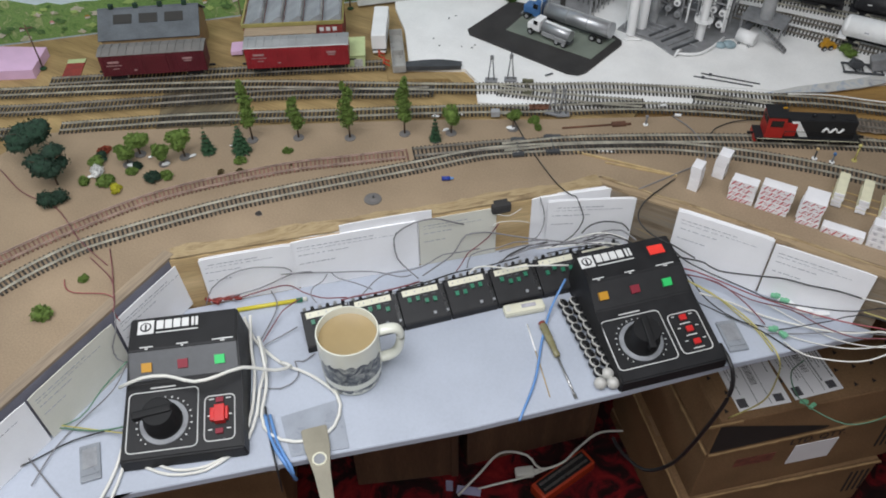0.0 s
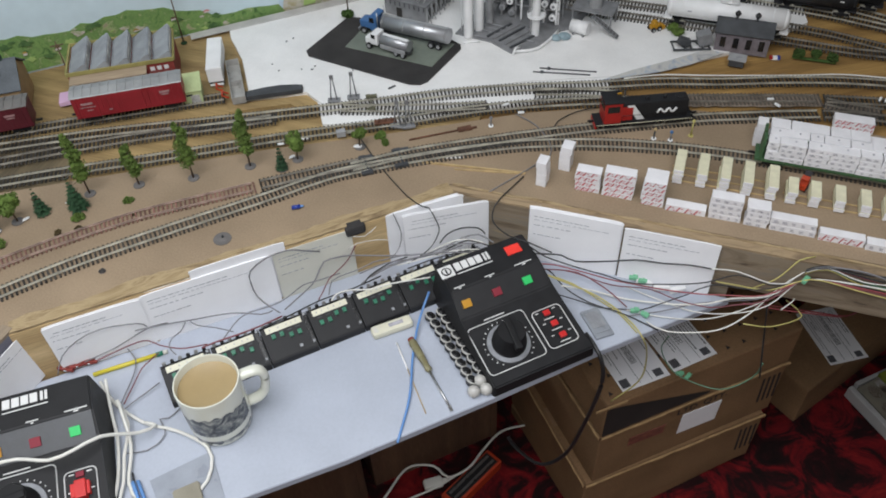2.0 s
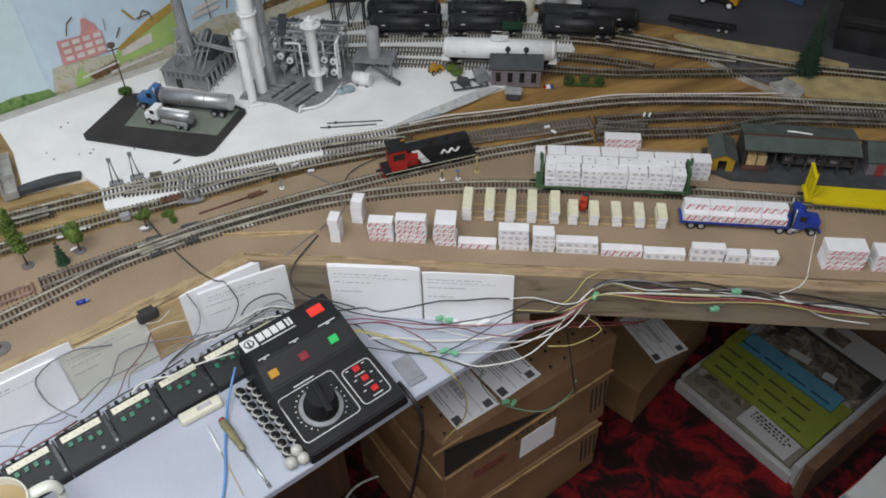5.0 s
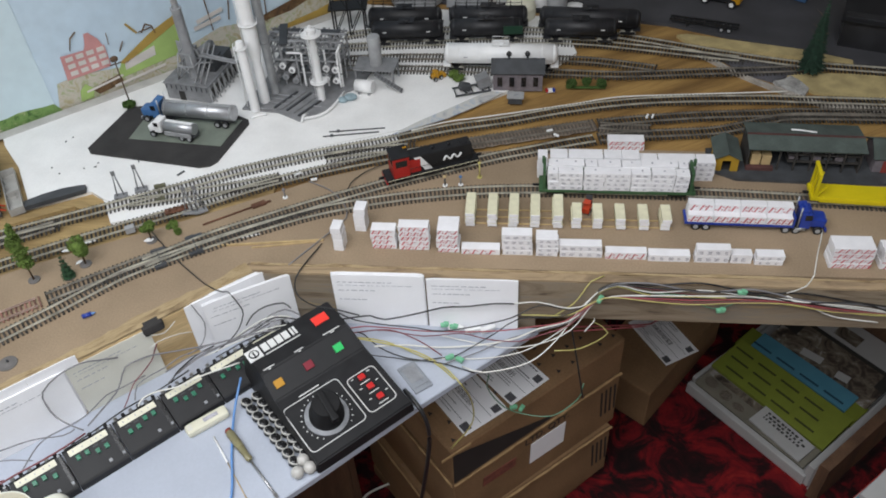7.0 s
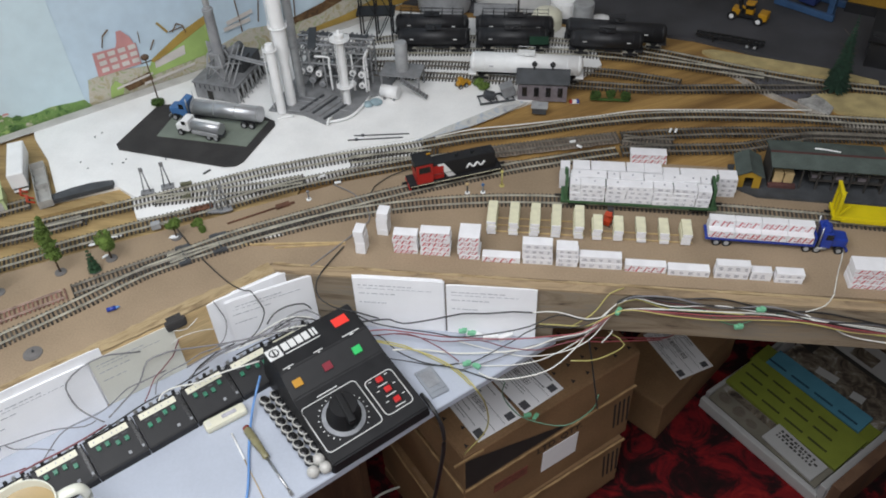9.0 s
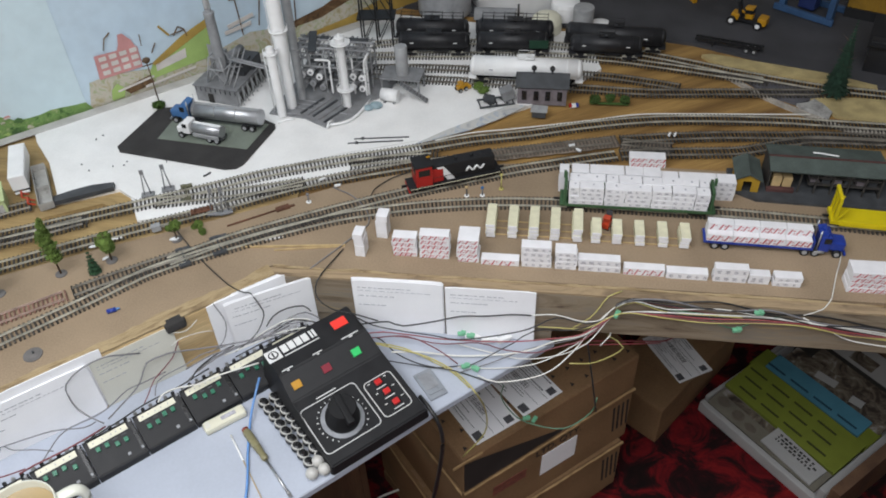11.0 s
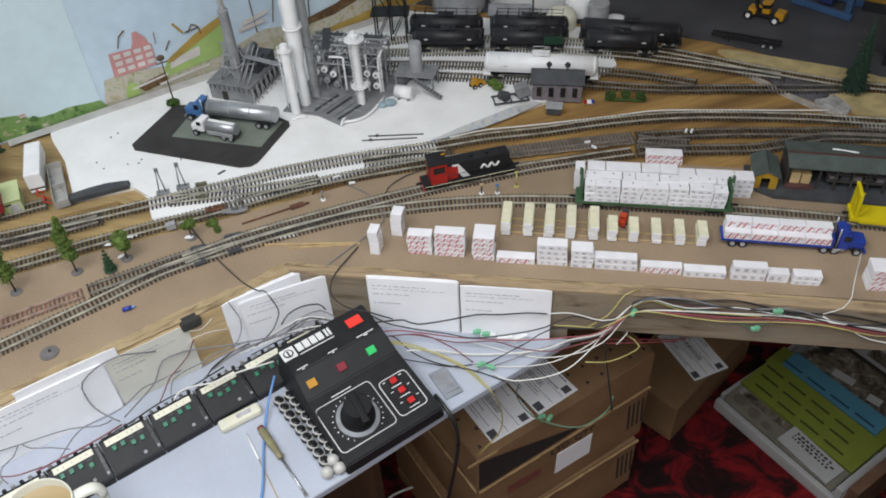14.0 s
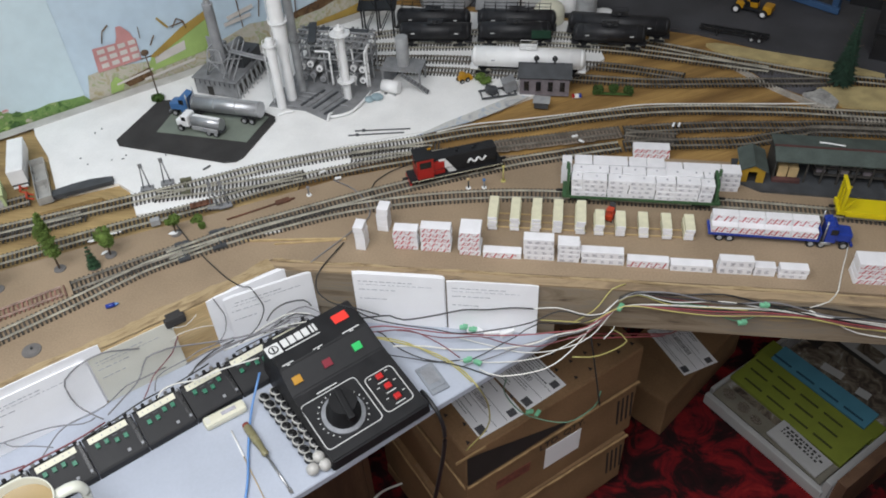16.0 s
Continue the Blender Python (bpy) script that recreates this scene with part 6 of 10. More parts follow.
for k in range(2):
    part("timber_block", b1((-0.0680 + 0.0155 * k, 0.0005, 0.0145 - 0.0008 * k), (0.0138, 0.030, 0.019 - 0.0016 * k), 0.0010), STICK, ls, "pile of tan boards")
for k in range(6):
    for j, zz in enumerate((0.0185, 0.0315)):
        part("stored_board", b1((-0.014 + 0.0165 * k, 0.004, zz), (0.012, 0.032, 0.005 + 0.0016 * ((k + j) % 3))), DARK_GREY if (k + j) % 2 else SHED_WALL, ls)
gd, rf, aa = gable("grey_hut", 0.905, 0.236, -2, 0.036, 0.050, 0.026, 0.016, SHED_WALL, GREEN_ROOF, "small grey hut with dark roof and red door", z=1.005)
part("door", b1((0, -0.0256, 0.010), (0.012, 0.001, 0.020)), BRICK_RED, gd, "dark red door")


# ---- refinery ----
def tower(x, y, prof, m, label, rings=(), name="process_column", ladder=None):
    root = thing(name, x, y, 1.004, 0, label, "process column", "refinery columns")
    part("shell", lathe(bmesh.new(), prof, 24), m, root)
    for z, r in rings:
        part("platform", lathe(bmesh.new(), [(r * 0.4, z), (r, z), (r, z + 0.0012), (r * 0.4, z + 0.0012)], 20), m, root)
        hr = part("platform_rail", tube(bmesh.new(), [(r * math.cos(k * 0.5236), r * math.sin(k * 0.5236), z + 0.0065) for k in range(13)], 0.0005, 4, smooth=False), m, root)
        for k in range(8):
            part("rail_post", b1((r * math.cos(k * 0.785), r * math.sin(k * 0.785), z + 0.0035), (0.0007, 0.0007, 0.006)), m, hr)
    if ladder:
        r, z0, z1, ang = ladder
        bm = bmesh.new()
        ca, sa = math.cos(ang), math.sin(ang)
        for o in (-0.002, 0.002):
            cyl(bm, (r * ca - o * sa, r * sa + o * ca, z0), (r * ca - o * sa, r * sa + o * ca, z1), 0.0004, seg=5)
        z = z0
        while z < z1:
            cyl(bm, (r * ca + 0.002 * sa, r * sa - 0.002 * ca, z), (r * ca - 0.002 * sa, r * sa + 0.002 * ca, z), 0.0003, seg=4)
            z += 0.004
        part("ladder", bm, m, root)
    return root


base = solid("refinery_base", prism(bmesh.new(), [(-0.128, 0.366), (-0.060, 0.356), (-0.017, 0.331), (0.024, 0.364), (0.046, 0.420), (0.072, 0.440), (0.085, 0.505), (-0.10, 0.52)], 1.0012, 1.0038), GREY_MODEL, "moulded grey refinery base plate", "base plate", "refinery")
for k, (x0, y0, x1, y1) in enumerate(((-0.070, 0.368, -0.040, 0.420), (-0.058, 0.364, -0.026, 0.422), (-0.046, 0.360, -0.014, 0.416), (-0.034, 0.352, -0.004, 0.404), (-0.022, 0.344, 0.012, 0.398))):
    part("moulded_duct", b1(((x0 + x1) / 2, (y0 + y1) / 2, 1.0050), (math.hypot(x1 - x0, y1 - y0), 0.0042 + 0.001 * (k % 2), 0.0026), 0.0006, math.degrees(math.atan2(y1 - y0, x1 - x0))), (DARK_GREY, GREY_MODEL)[k % 2], base)
for x0, y0, x1 in ((-0.085, 0.385, -0.050), (-0.084, 0.398, -0.046), (-0.080, 0.410, -0.040), (-0.116, 0.368, -0.070), (-0.012, 0.412, 0.010), (-0.006, 0.376, 0.014)):
    part("moulded_pipe", c1((x0, y0, 1.0052), (x1, y0 - 0.005, 1.0052), 0.0011, seg=6), STACK_GREY, base, "pale moulded pipe")
tower(-0.102, 0.361, [(0.0, 0), (0.0080, 0), (0.0080, 0.128), (0.0058, 0.134), (0.0, 0.135)], WHITE_PAINT, "slim white process column with ladder cage", ((0.122, 0.012),), ladder=(0.012, 0.01, 0.13, 3.3))
tower(-0.092, 0.390, [(0.0, 0), (0.0090, 0), (0.0090, 0.070), (0.0080, 0.080), (0.0112, 0.094), (0.0124, 0.104), (0.0124, 0.200), (0.0085, 0.215), (0.0085, 0.33), (0.0, 0.336)], WHITE_PAINT, "tall white process column with tapered joints", ((0.150, 0.0165), (0.230, 0.0145)), ladder=(0.0140, 0.02, 0.30, 3.4))
tower(-0.080, 0.418, [(0.0, 0), (0.0074, 0), (0.0080, 0.15), (0.0080, 0.30), (0.0, 0.305)], MID_GREY, "tall grey process column behind the white ones", ((0.10, 0.011), (0.2, 0.011)), ladder=(0.0095, 0.02, 0.29, -0.8))
tower(0.009, 0.398, [(0.0, 0), (0.0070, 0), (0.0070, 0.128), (0.0085, 0.13), (0.0085, 0.136), (0.0030, 0.1375), (0.0022, 0.143), (0.0, 0.1435)], WHITE_PAINT, "white process column with round platforms", ((0.036, 0.0155), (0.126, 0.0175)), ladder=(0.0105, 0.006, 0.14, -2.2))
rk = thing("pipe_rack", 0.004, 0.470, 1.004, -4, "grey pipe rack with white-ended heat exchangers", "pipe rack", "refinery")
RACK_X = [-0.094 + 0.0265 * i for i in range(6)]
for i, x in enumerate(RACK_X):
    for j in range(3):
        part("post", b1((x, -0.028 + 0.028 * j, 0.0375), (0.0028, 0.0028, 0.075)), WHITE_PAINT if j == 0 and i in (4, 5) else MID_GREY, rk)
    part("cross_beam", b1((x, 0, 0.0755), (0.0028, 0.060, 0.003)), MID_GREY, rk)
    part("cross_beam", b1((x, 0, 0.0485), (0.0024, 0.058, 0.0024)), GREY_MODEL, rk)
for j in range(3):
    for zz in (0.026, 0.050, 0.0755):
        part("beam", b1((-0.028, -0.028 + 0.028 * j, zz), (0.136, 0.0028, 0.0028)), MID_GREY if zz > 0.03 else GREY_MODEL, rk)
    for k, (u0, u1) in enumerate(zip(RACK_X, RACK_X[1:])):
        if (k + j) % 2 == 0:
            part("brace", c1((u0, -0.028 + 0.028 * j, 0.051), (u1, -0.028 + 0.028 * j, 0.074), 0.0009, seg=5), MID_GREY, rk)
for k in range(15):
    part("pipe", c1((-0.095 + 0.0093 * k, -0.031, 0.0785 + 0.0010 * (k % 3)), (-0.095 + 0.0093 * k, 0.034, 0.0785 + 0.0010 * (k % 3)), (0.0016, 0.0028, 0.0012)[k % 3], seg=8), (MID_GREY, GREY_MODEL, STACK_GREY)[k % 3], rk)
for j, r in ((-0.020, 0.0020), (-0.006, 0.0014), (0.010, 0.0024), (0.022, 0.0014)):
    part("long_pipe", c1((-0.098, j, 0.0830), (0.044, j, 0.0830), r, seg=8), STACK_GREY if r > 0.0018 else GREY_MODEL, rk)
part("cable_tray", b1((-0.066, -0.004, 0.0865), (0.014, 0.074, 0.0030), 0.0004, 16), DARK_GREY, rk)
part("walkway", b1((-0.012, 0.014, 0.0860), (0.090, 0.010, 0.0016), 0, 0), DARK_GREY, rk)
for u, zz in ((-0.082, 0.036), (-0.082, 0.014), (-0.066, 0.042), (-0.064, 0.020), (-0.050, 0.034), (-0.046, 0.013), (-0.002, 0.036), (0.012, 0.018), (0.014, 0.040), (0.029, 0.016), (0.030, 0.038)):
    ex = part("exchanger", c1((u, -0.034, zz), (u, 0.030, zz), 0.0056, seg=18), GREY_MODEL, rk)
    part("end_cap", c1((u, -0.0375, zz), (u, -0.0335, zz), 0.0060, seg=18), WHITE_PAINT if (zz > 0.03 or u > 0) else STACK_GREY, ex, "pale end cap")
    part("end_hub", c1((u, -0.0385, zz), (u, -0.0374, zz), 0.0026, seg=10), GREY_MODEL, ex)
part("riser_pipe", tube(bmesh.new(), [(0.036, -0.034, 0.002), (0.036, -0.034, 0.062), (0.040, -0.030, 0.078), (0.040, 0.030, 0.079)], 0.0022, 8, 0.004), WHITE_PAINT, rk, "white riser pipe")
part("riser_pipe", tube(bmesh.new(), [(-0.028, -0.036, 0.002), (-0.028, -0.036, 0.058), (-0.030, -0.032, 0.066), (-0.056, -0.032, 0.066)], 0.0020, 8, 0.004), WHITE_PAINT, rk, "white riser pipe")
pf = thing("stair_platform", 0.100, 0.462, 1.002, -5, "dark grey platform with stairs and upright drum", "platform", "refinery")
part("deck_plate", b1((0, 0, 0.034), (0.074, 0.046, 0.003)), GREY_MODEL, pf)
for sx in (-1, 1):
    for sy in (-1, 1):
        part("leg", b1((sx * 0.034, sy * 0.020, 0.0162), (0.003, 0.003, 0.0325)), GREY_MODEL, pf)
part("drum", lathe(bmesh.new(), [(0, 0.0355), (0.0115, 0.0355), (0.0115, 0.088), (0.0105, 0.090), (0, 0.0905)], 24), MID_GREY, pf, "upright grey drum")
part("stairs", b1((0.028, -0.032, 0.018), (0.058, 0.011, 0.0022), ry=34), GREY_MODEL, pf)
for k in range(9):
    part("step", b1((0.006 + 0.0055 * k, -0.032, 0.0335 - 0.0037 * k), (0.003, 0.011, 0.0012)), DARK_GREY, pf)
part("stair_rail", tube(bmesh.new(), [(0.003, -0.038, 0.044), (0.051, -0.038, 0.012), (0.051, -0.038, 0.002)], 0.0006, 4, smooth=False), GREY_MODEL, pf)
hd = thing("horizontal_drum", 0.082, 0.424, 1.001, -10, "white horizontal drum beside the stairs", "drum", "refinery")
part("shell", c1((-0.016, 0, 0.0135), (0.016, 0, 0.0135), 0.0115, seg=24), WHITE_PAINT, hd)
for s in (-1, 1):
    part("saddle", b1((s * 0.009, 0, 0.002), (0.004, 0.016, 0.004)), GREY_MODEL, hd)
solid("folded_tarp", ball(ball(bmesh.new(), (0.060, 0.402, 1.006), 0.009, s=(1.3, 1, 0.7)), (0.047, 0.395, 1.005), 0.008, s=(1.2, 1, 0.6)), mat("blue_grey_tarp", (0.30, 0.40, 0.44), 0.7, var=0.3), "crumpled blue-grey tarp bundle on the foam", "bundle")
wire("ground_pipe", [(-0.012, 0.334, 1.006), (0.010, 0.342, 1.006), (0.026, 0.356, 1.006), (0.038, 0.386, 1.006), (0.046, 0.418, 1.006)], 0.0024, WHITE_PAINT, "white pipe lying along the refinery base", "refinery", "pipe")
wire("ground_pipe", [(-0.006, 0.346, 1.006), (-0.010, 0.334, 1.012), (-0.012, 0.326, 1.004)], 0.0022, WHITE_PAINT, "white pipe elbow at the refinery base", "refinery", "pipe")
wire("ground_pipe", [(-0.104, 0.338, 1.004), (-0.092, 0.345, 1.005), (-0.078, 0.350, 1.005)], 0.0022, WHITE_PAINT, "short white pipe lying on the foam", "refinery", "pipe")

fn = thing("furnace_house", -0.222, 0.444, 1.002, -11, "dark grey furnace house with tall stack and truss", "building", "refinery")
part("lower_block", b1((0, 0, 0.0155), (0.086, 0.104, 0.031), 0.001), GREY_MODEL, fn)
part("roof_slab", b1((0, 0, 0.0322), (0.090, 0.108, 0.0026), 0.0006), GREY_MODEL, fn)
part("doorway", b1((-0.012, -0.0524, 0.009), (0.011, 0.001, 0.018)), SLOT, fn, "dark doorway")
for k in range(6):
    part("side_opening", b1((0.0432, -0.040 + 0.0165 * k, 0.014), (0.0010, 0.0115, 0.019)), SLOT, fn, "dark recessed side opening")
for k in range(7):
    part("side_rib", b1((0.0445, -0.0485 + 0.0165 * k, 0.0150), (0.0030, 0.0026, 0.030)), MID_GREY, fn)
    part("knee_brace", c1((0.0445, -0.0485 + 0.0165 * k, 0.030), (0.0530, -0.0485 + 0.0165 * k, 0.002), 0.0008, seg=5), MID_GREY, fn)
for k in range(9):
    part("front_rib", b1((-0.040 + 0.010 * k, -0.0526, 0.0265), (0.0012, 0.0012, 0.009)), DARK_GREY, fn)
SX, SY = 0.000, -0.022
for sx in (-1, 1):
    for sy in (-1, 1):
        part("truss_post", c1((SX + sx * 0.021, SY + sy * 0.017, 0.033), (SX + sx * 0.011, SY + sy * 0.011, 0.082), 0.0014, seg=6), MID_GREY, fn)
    part("truss_brace", c1((SX - sx * 0.020, SY - 0.017, 0.034), (SX + sx * 0.014, SY - 0.013, 0.064), 0.0010, seg=5), MID_GREY, fn)
    part("truss_brace", c1((SX + sx * 0.020, SY - 0.017, 0.034), (SX + sx * 0.020, SY + 0.017, 0.060), 0.0010, seg=5), MID_GREY, fn)
for z, f in ((0.060, 0.76), (0.082, 0.54)):
    for sy in (-1, 1):
        part("truss_beam", b1((SX, SY + sy * 0.020 * f, z), (0.044 * f, 0.0018, 0.0022)), MID_GREY, fn)
    for sx in (-1, 1):
        part("truss_beam", b1((SX + sx * 0.021 * f, SY, z), (0.0018, 0.040 * f, 0.0022)), MID_GREY, fn)
sk = part("chimney", lathe(bmesh.new(), [(0.0, 0.033), (0.0100, 0.033), (0.0088, 0.160), (0.0094, 0.161), (0.0094, 0.165), (0.0052, 0.165), (0.0050, 0.30), (0.0, 0.30)], 22, (SX + 0.004, SY, 0)), STACK_GREY, fn, "tall grey chimney")
part("chimney_top", c1((SX + 0.004, SY, 0.172), (SX + 0.004, SY, 0.31), 0.0056, seg=18), WHITE_PAINT, sk, "white upper chimney")
part("white_panel", b1((-0.022, -0.006, 0.078), (0.013, 0.0020, 0.026), 0.0004, -8), STACK_GREY, fn, "pale upright panel")
part("burner_box", b1((-0.020, 0.010, 0.052), (0.024, 0.026, 0.036), 0.001), GREY_MODEL, fn)
part("burner_box", b1((0.022, 0.012, 0.046), (0.026, 0.032, 0.026), 0.001), DARK_GREY, fn)
part("roof_duct", c1((0.006, 0.000, 0.066), (0.006, 0.046, 0.060), 0.0080, seg=14), GREY_MODEL, fn)
part("roof_duct", b1((0.026, 0.036, 0.044), (0.030, 0.030, 0.022), 0.001), DARK_GREY, fn)
for u in (0.020, 0.030, 0.040):
    part("truss_bar", c1((u - 0.004, -0.046, 0.034), (u + 0.002, 0.006, 0.086), 0.0013, seg=6), MID_GREY, fn)
part("truss_bar", c1((0.014, -0.022, 0.060), (0.044, -0.016, 0.062), 0.0012, seg=6), MID_GREY, fn)
bridge = part("pipe_bridge", b1((0.070, -0.030, 0.080), (0.084, 0.010, 0.0020), 0, -8), MID_GREY, fn, "grey pipe bridge to the columns")
for k in range(6):
    part("bridge_post", b1((0.034 + 0.0145 * k, -0.0300 - 0.0022 * k, 0.0845), (0.0010, 0.0010, 0.008)), STACK_GREY, bridge)
for k in range(2):
    part("pipe", c1((0.030, -0.024 - 0.008 * k, 0.083), (0.112, -0.036 - 0.008 * k, 0.083), 0.0014, seg=7), STACK_GREY, bridge)

# black loading rack and storage tanks
lr = thing("loading_rack", 0.020, 0.640, 1.001, 6, "black lattice loading rack beside the tank cars", "loading rack", "refinery")
for i in range(3):
    for s in (-1, 1):
        part("post", b1((-0.03 + 0.03 * i, s * 0.017, 0.06), (0.003, 0.003, 0.12)), BLACK, lr)
part("deck_plate", b1((0, 0, 0.058), (0.075, 0.040, 0.003)), BLACK, lr)
part("deck_plate", b1((0.004, 0, 0.1215), (0.066, 0.038, 0.003)), BLACK, lr)
for i in range(2):
    for s in (-1, 1):
        part("brace", b1((-0.015 + 0.03 * i, s * 0.017, 0.03), (0.0016, 0.0016, 0.062), ry=26), BLACK, lr)
        part("brace", b1((-0.015 + 0.03 * i, s * 0.017, 0.09), (0.0016, 0.0016, 0.062), ry=-26), BLACK, lr)
part("chute", b1((0.030, 0, 0.145), (0.05, 0.012, 0.012), 0.001, ry=-40), BLACK, lr)


def store(x, y, r, h, m, label, dome=0.0):
    root = thing("storage_tank", x, y, 1.0025, 0, label, "storage tank", "storage tanks")
    prof = [(0, 0), (r * 0.99, 0), (r, 0.0015), (r, h * 0.5), (r, h - 0.0015), (r * 0.995, h), (r * 0.97, h + 0.002)]
    prof += [(r * math.cos(a), h + 0.002 + dome * math.sin(a)) for a in (0.35, 0.7, 1.05, 1.35)] + [(0, h + 0.002 + dome)] if dome else [(0, h + 0.003)]
    part("shell", lathe(bmesh.new(), prof, 40), m, root)
    part("rim", lathe(bmesh.new(), [(r, h - 0.002), (r * 1.012, h - 0.002), (r * 1.012, h), (r, h)], 40), m, root)
    return root


store(0.136, 0.782, 0.056, 0.056, STACK_GREY, "squat grey storage tank behind the tank cars")
store(0.288, 0.856, 0.104, 0.19, WHITE_PAINT, "large white storage tank behind the tank cars")
store(0.352, 0.706, 0.0305, 0.020, CREAM, "cream domed storage tank", 0.017)
store(0.388, 0.766, 0.030, 0.028, WHITE_PAINT, "white domed storage tank", 0.012)
store(0.424, 0.714, 0.0205, 0.046, MID_GREY, "small grey upright storage tank")
store(0.460, 0.730, 0.022, 0.002, WHITE_PAINT, "low white domed tank", 0.006)
gh, rf, aa = gable("pump_house", 0.249, 0.706, 0, 0.076, 0.040, 0.033, 0.012, DARK_GREY, GREY_MODEL, "dark grey pump house with chimney behind tank cars")
part("chimney", c1((0.046, 0, 0.0), (0.046, 0, 0.056), 0.0022, seg=10), SHED_DARK, gh)


# ---- greenery ----
def chips(bm, centre, radii, n, size, rl, droop=0.0):
    """Small leaf flakes scattered through an uneven clump."""
    n, size = int(n * 2.6), size * 0.95
    for _ in range(n):
        d = Vector((rl.gauss(0, 1), rl.gauss(0, 1), rl.gauss(0, 1))).normalized() * rl.uniform(0.55, 1.0)
        p = Vector(centre) + Vector((d.x * radii[0], d.y * radii[1], d.z * radii[2]))
        q = Euler((rl.uniform(0, 6.3), rl.uniform(0, 6.3), rl.uniform(0, 6.3))).to_matrix()
        s = size * rl.uniform(0.6, 1.3)
        vs = [bm.verts.new(p + q @ Vector(v) * s) for v in ((-1, -0.6, 0), (1, -0.7, 0.2), (0.8, 0.7, -0.2), (-0.7, 0.8, 0.25))]
        bm.faces.new(vs)


def tree(x, y, h, r, m, label, seed, kind="tall", base=True):
    rl = random.Random(seed)
    root = thing("model_tree", x, y, DECK, rl.uniform(0, 360), label, "tree", "model trees")
    if base:
        part("base_disc", lathe(bmesh.new(), [(0, 0.0002), (0.0085, 0.0002), (0.0082, 0.0014), (0.003, 0.002), (0, 0.0022)], 18), DISC, root, "round grey base")
    bm = cyl(bmesh.new(), (0, 0, 0.0005), (rl.uniform(-0.002, 0.002), rl.uniform(-0.002, 0.002), h * 0.85), 0.0014, 0.0005, 7)
    for k in range(9):
        a, z = rl.uniform(0, 6.3), h * rl.uniform(0.35, 0.8)
        cyl(bm, (0, 0, z), (r * 0.7 * math.cos(a), r * 0.7 * math.sin(a), z + r * 0.5), 0.0006, 0.0002, 5)
    part("trunk", bm, TRUNK, root)
    bm = bmesh.new()
    if kind == "tall":
        k = max(4, int(h / 0.011))
        for i in range(k):
            t = i / (k - 1)
            z = h * (0.30 + 0.64 * t)
            rr_ = r * (0.75 + 0.5 * math.sin(3.0 * t + 0.3)) * rl.uniform(0.65, 1.05) * (1.0 - 0.45 * t)
            chips(bm, (rl.uniform(-0.3, 0.3) * r, rl.uniform(-0.3, 0.3) * r, z), (rr_, rr_, h * 0.075), 46, 0.0019, rl)
            ball(bm, (0, 0, z), rr_ * 0.62, 7, 5, (1, 1, h * 0.085 / r))
    elif kind == "round":
        for i in range(9):
            c = (rl.uniform(-0.5, 0.5) * r, rl.uniform(-0.5, 0.5) * r, h * rl.uniform(0.5, 0.88))
            chips(bm, c, (r * 0.62, r * 0.62, h * 0.15), 60, 0.0019, rl)
            ball(bm, c, r * 0.50, 8, 6, (1, 1, h * 0.24 / r))
    elif kind == "fir":
        k = max(7, int(h / 0.006))
        for i in range(k):
            t = i / (k - 1)
            z, rr_ = h * (0.10 + 0.88 * t), r * (1.02 - t) + 0.001
            n = int(8 + 26 * (1 - t))
            for j in range(n):
                a = 6.283 * j / n + rl.uniform(-0.3, 0.3)
                o = rr_ * rl.uniform(0.75, 1.1)
                p0, p1 = Vector((0, 0, z + 0.002)), Vector((o * math.cos(a), o * math.sin(a), z - 0.15 * o))
                sd = Vector((-math.sin(a), math.cos(a), 0)) * (0.0015 + 0.10 * o)
                bm.faces.new([bm.verts.new(v) for v in (p0, p0.lerp(p1, 0.55) + sd, p1, p0.lerp(p1, 0.55) - sd)])
    part("crown", bm, m, root)
    return root


def bush(x, y, r, m, label, seed, h=0.8, name="bush", z=DECK):
    rl = random.Random(seed)
    bm = bmesh.new()
    for k in range(5):
        c = (x + rl.uniform(-0.5, 0.5) * r, y + rl.uniform(-0.5, 0.5) * r, z + r * h * rl.uniform(0.45, 0.75))
        chips(bm, c, (r * 0.6, r * 0.6, r * h * 0.5), 44, 0.0019, rl)
        ball(bm, c, r * 0.48, 7, 5, (1, 1, h * 0.8))
    for v in bm.verts:
        v.co.z = max(v.co.z, z + 0.0004)
    return solid(name, bm, m, label, "bush", "model bushes")


TL = "olive-green model tree on a round grey base"
for i, (x, y, h, r, k) in enumerate(((-0.512, -0.179, 0.112, 0.0125, "tall"), (-0.453, -0.142, 0.078, 0.0125, "tall"), (-0.383, -0.106, 0.104, 0.014, "tall"), (-0.314, -0.059, 0.104, 0.013, "tall"), (-0.252, -0.025, 0.060, 0.016, "round"),
                                     (-0.173, 0.028, 0.036, 0.011, "round"), (-0.641, -0.284, 0.042, 0.017, "round"), (-0.577, -0.258, 0.052, 0.018, "round"), (-0.640, -0.310, 0.036, 0.013, "round"), (-0.594, -0.284, 0.036, 0.013, "round"))):
    tree(x, y, h, r, LEAF, TL, 100 + i, k)
for i, (x, y, h, r) in enumerate(((-0.265, -0.051, 0.046, 0.010), (-0.553, -0.233, 0.046, 0.012), (-0.508, -0.210, 0.056, 0.016))):
    tree(x, y, h, r, LEAF_PINE, "dark green cone-shaped fir on a round base", 130 + i, "fir")
tree(-0.772, -0.368, 0.066, 0.036, LEAF_DARK, "bushy dark green model tree", 140, "round", False)
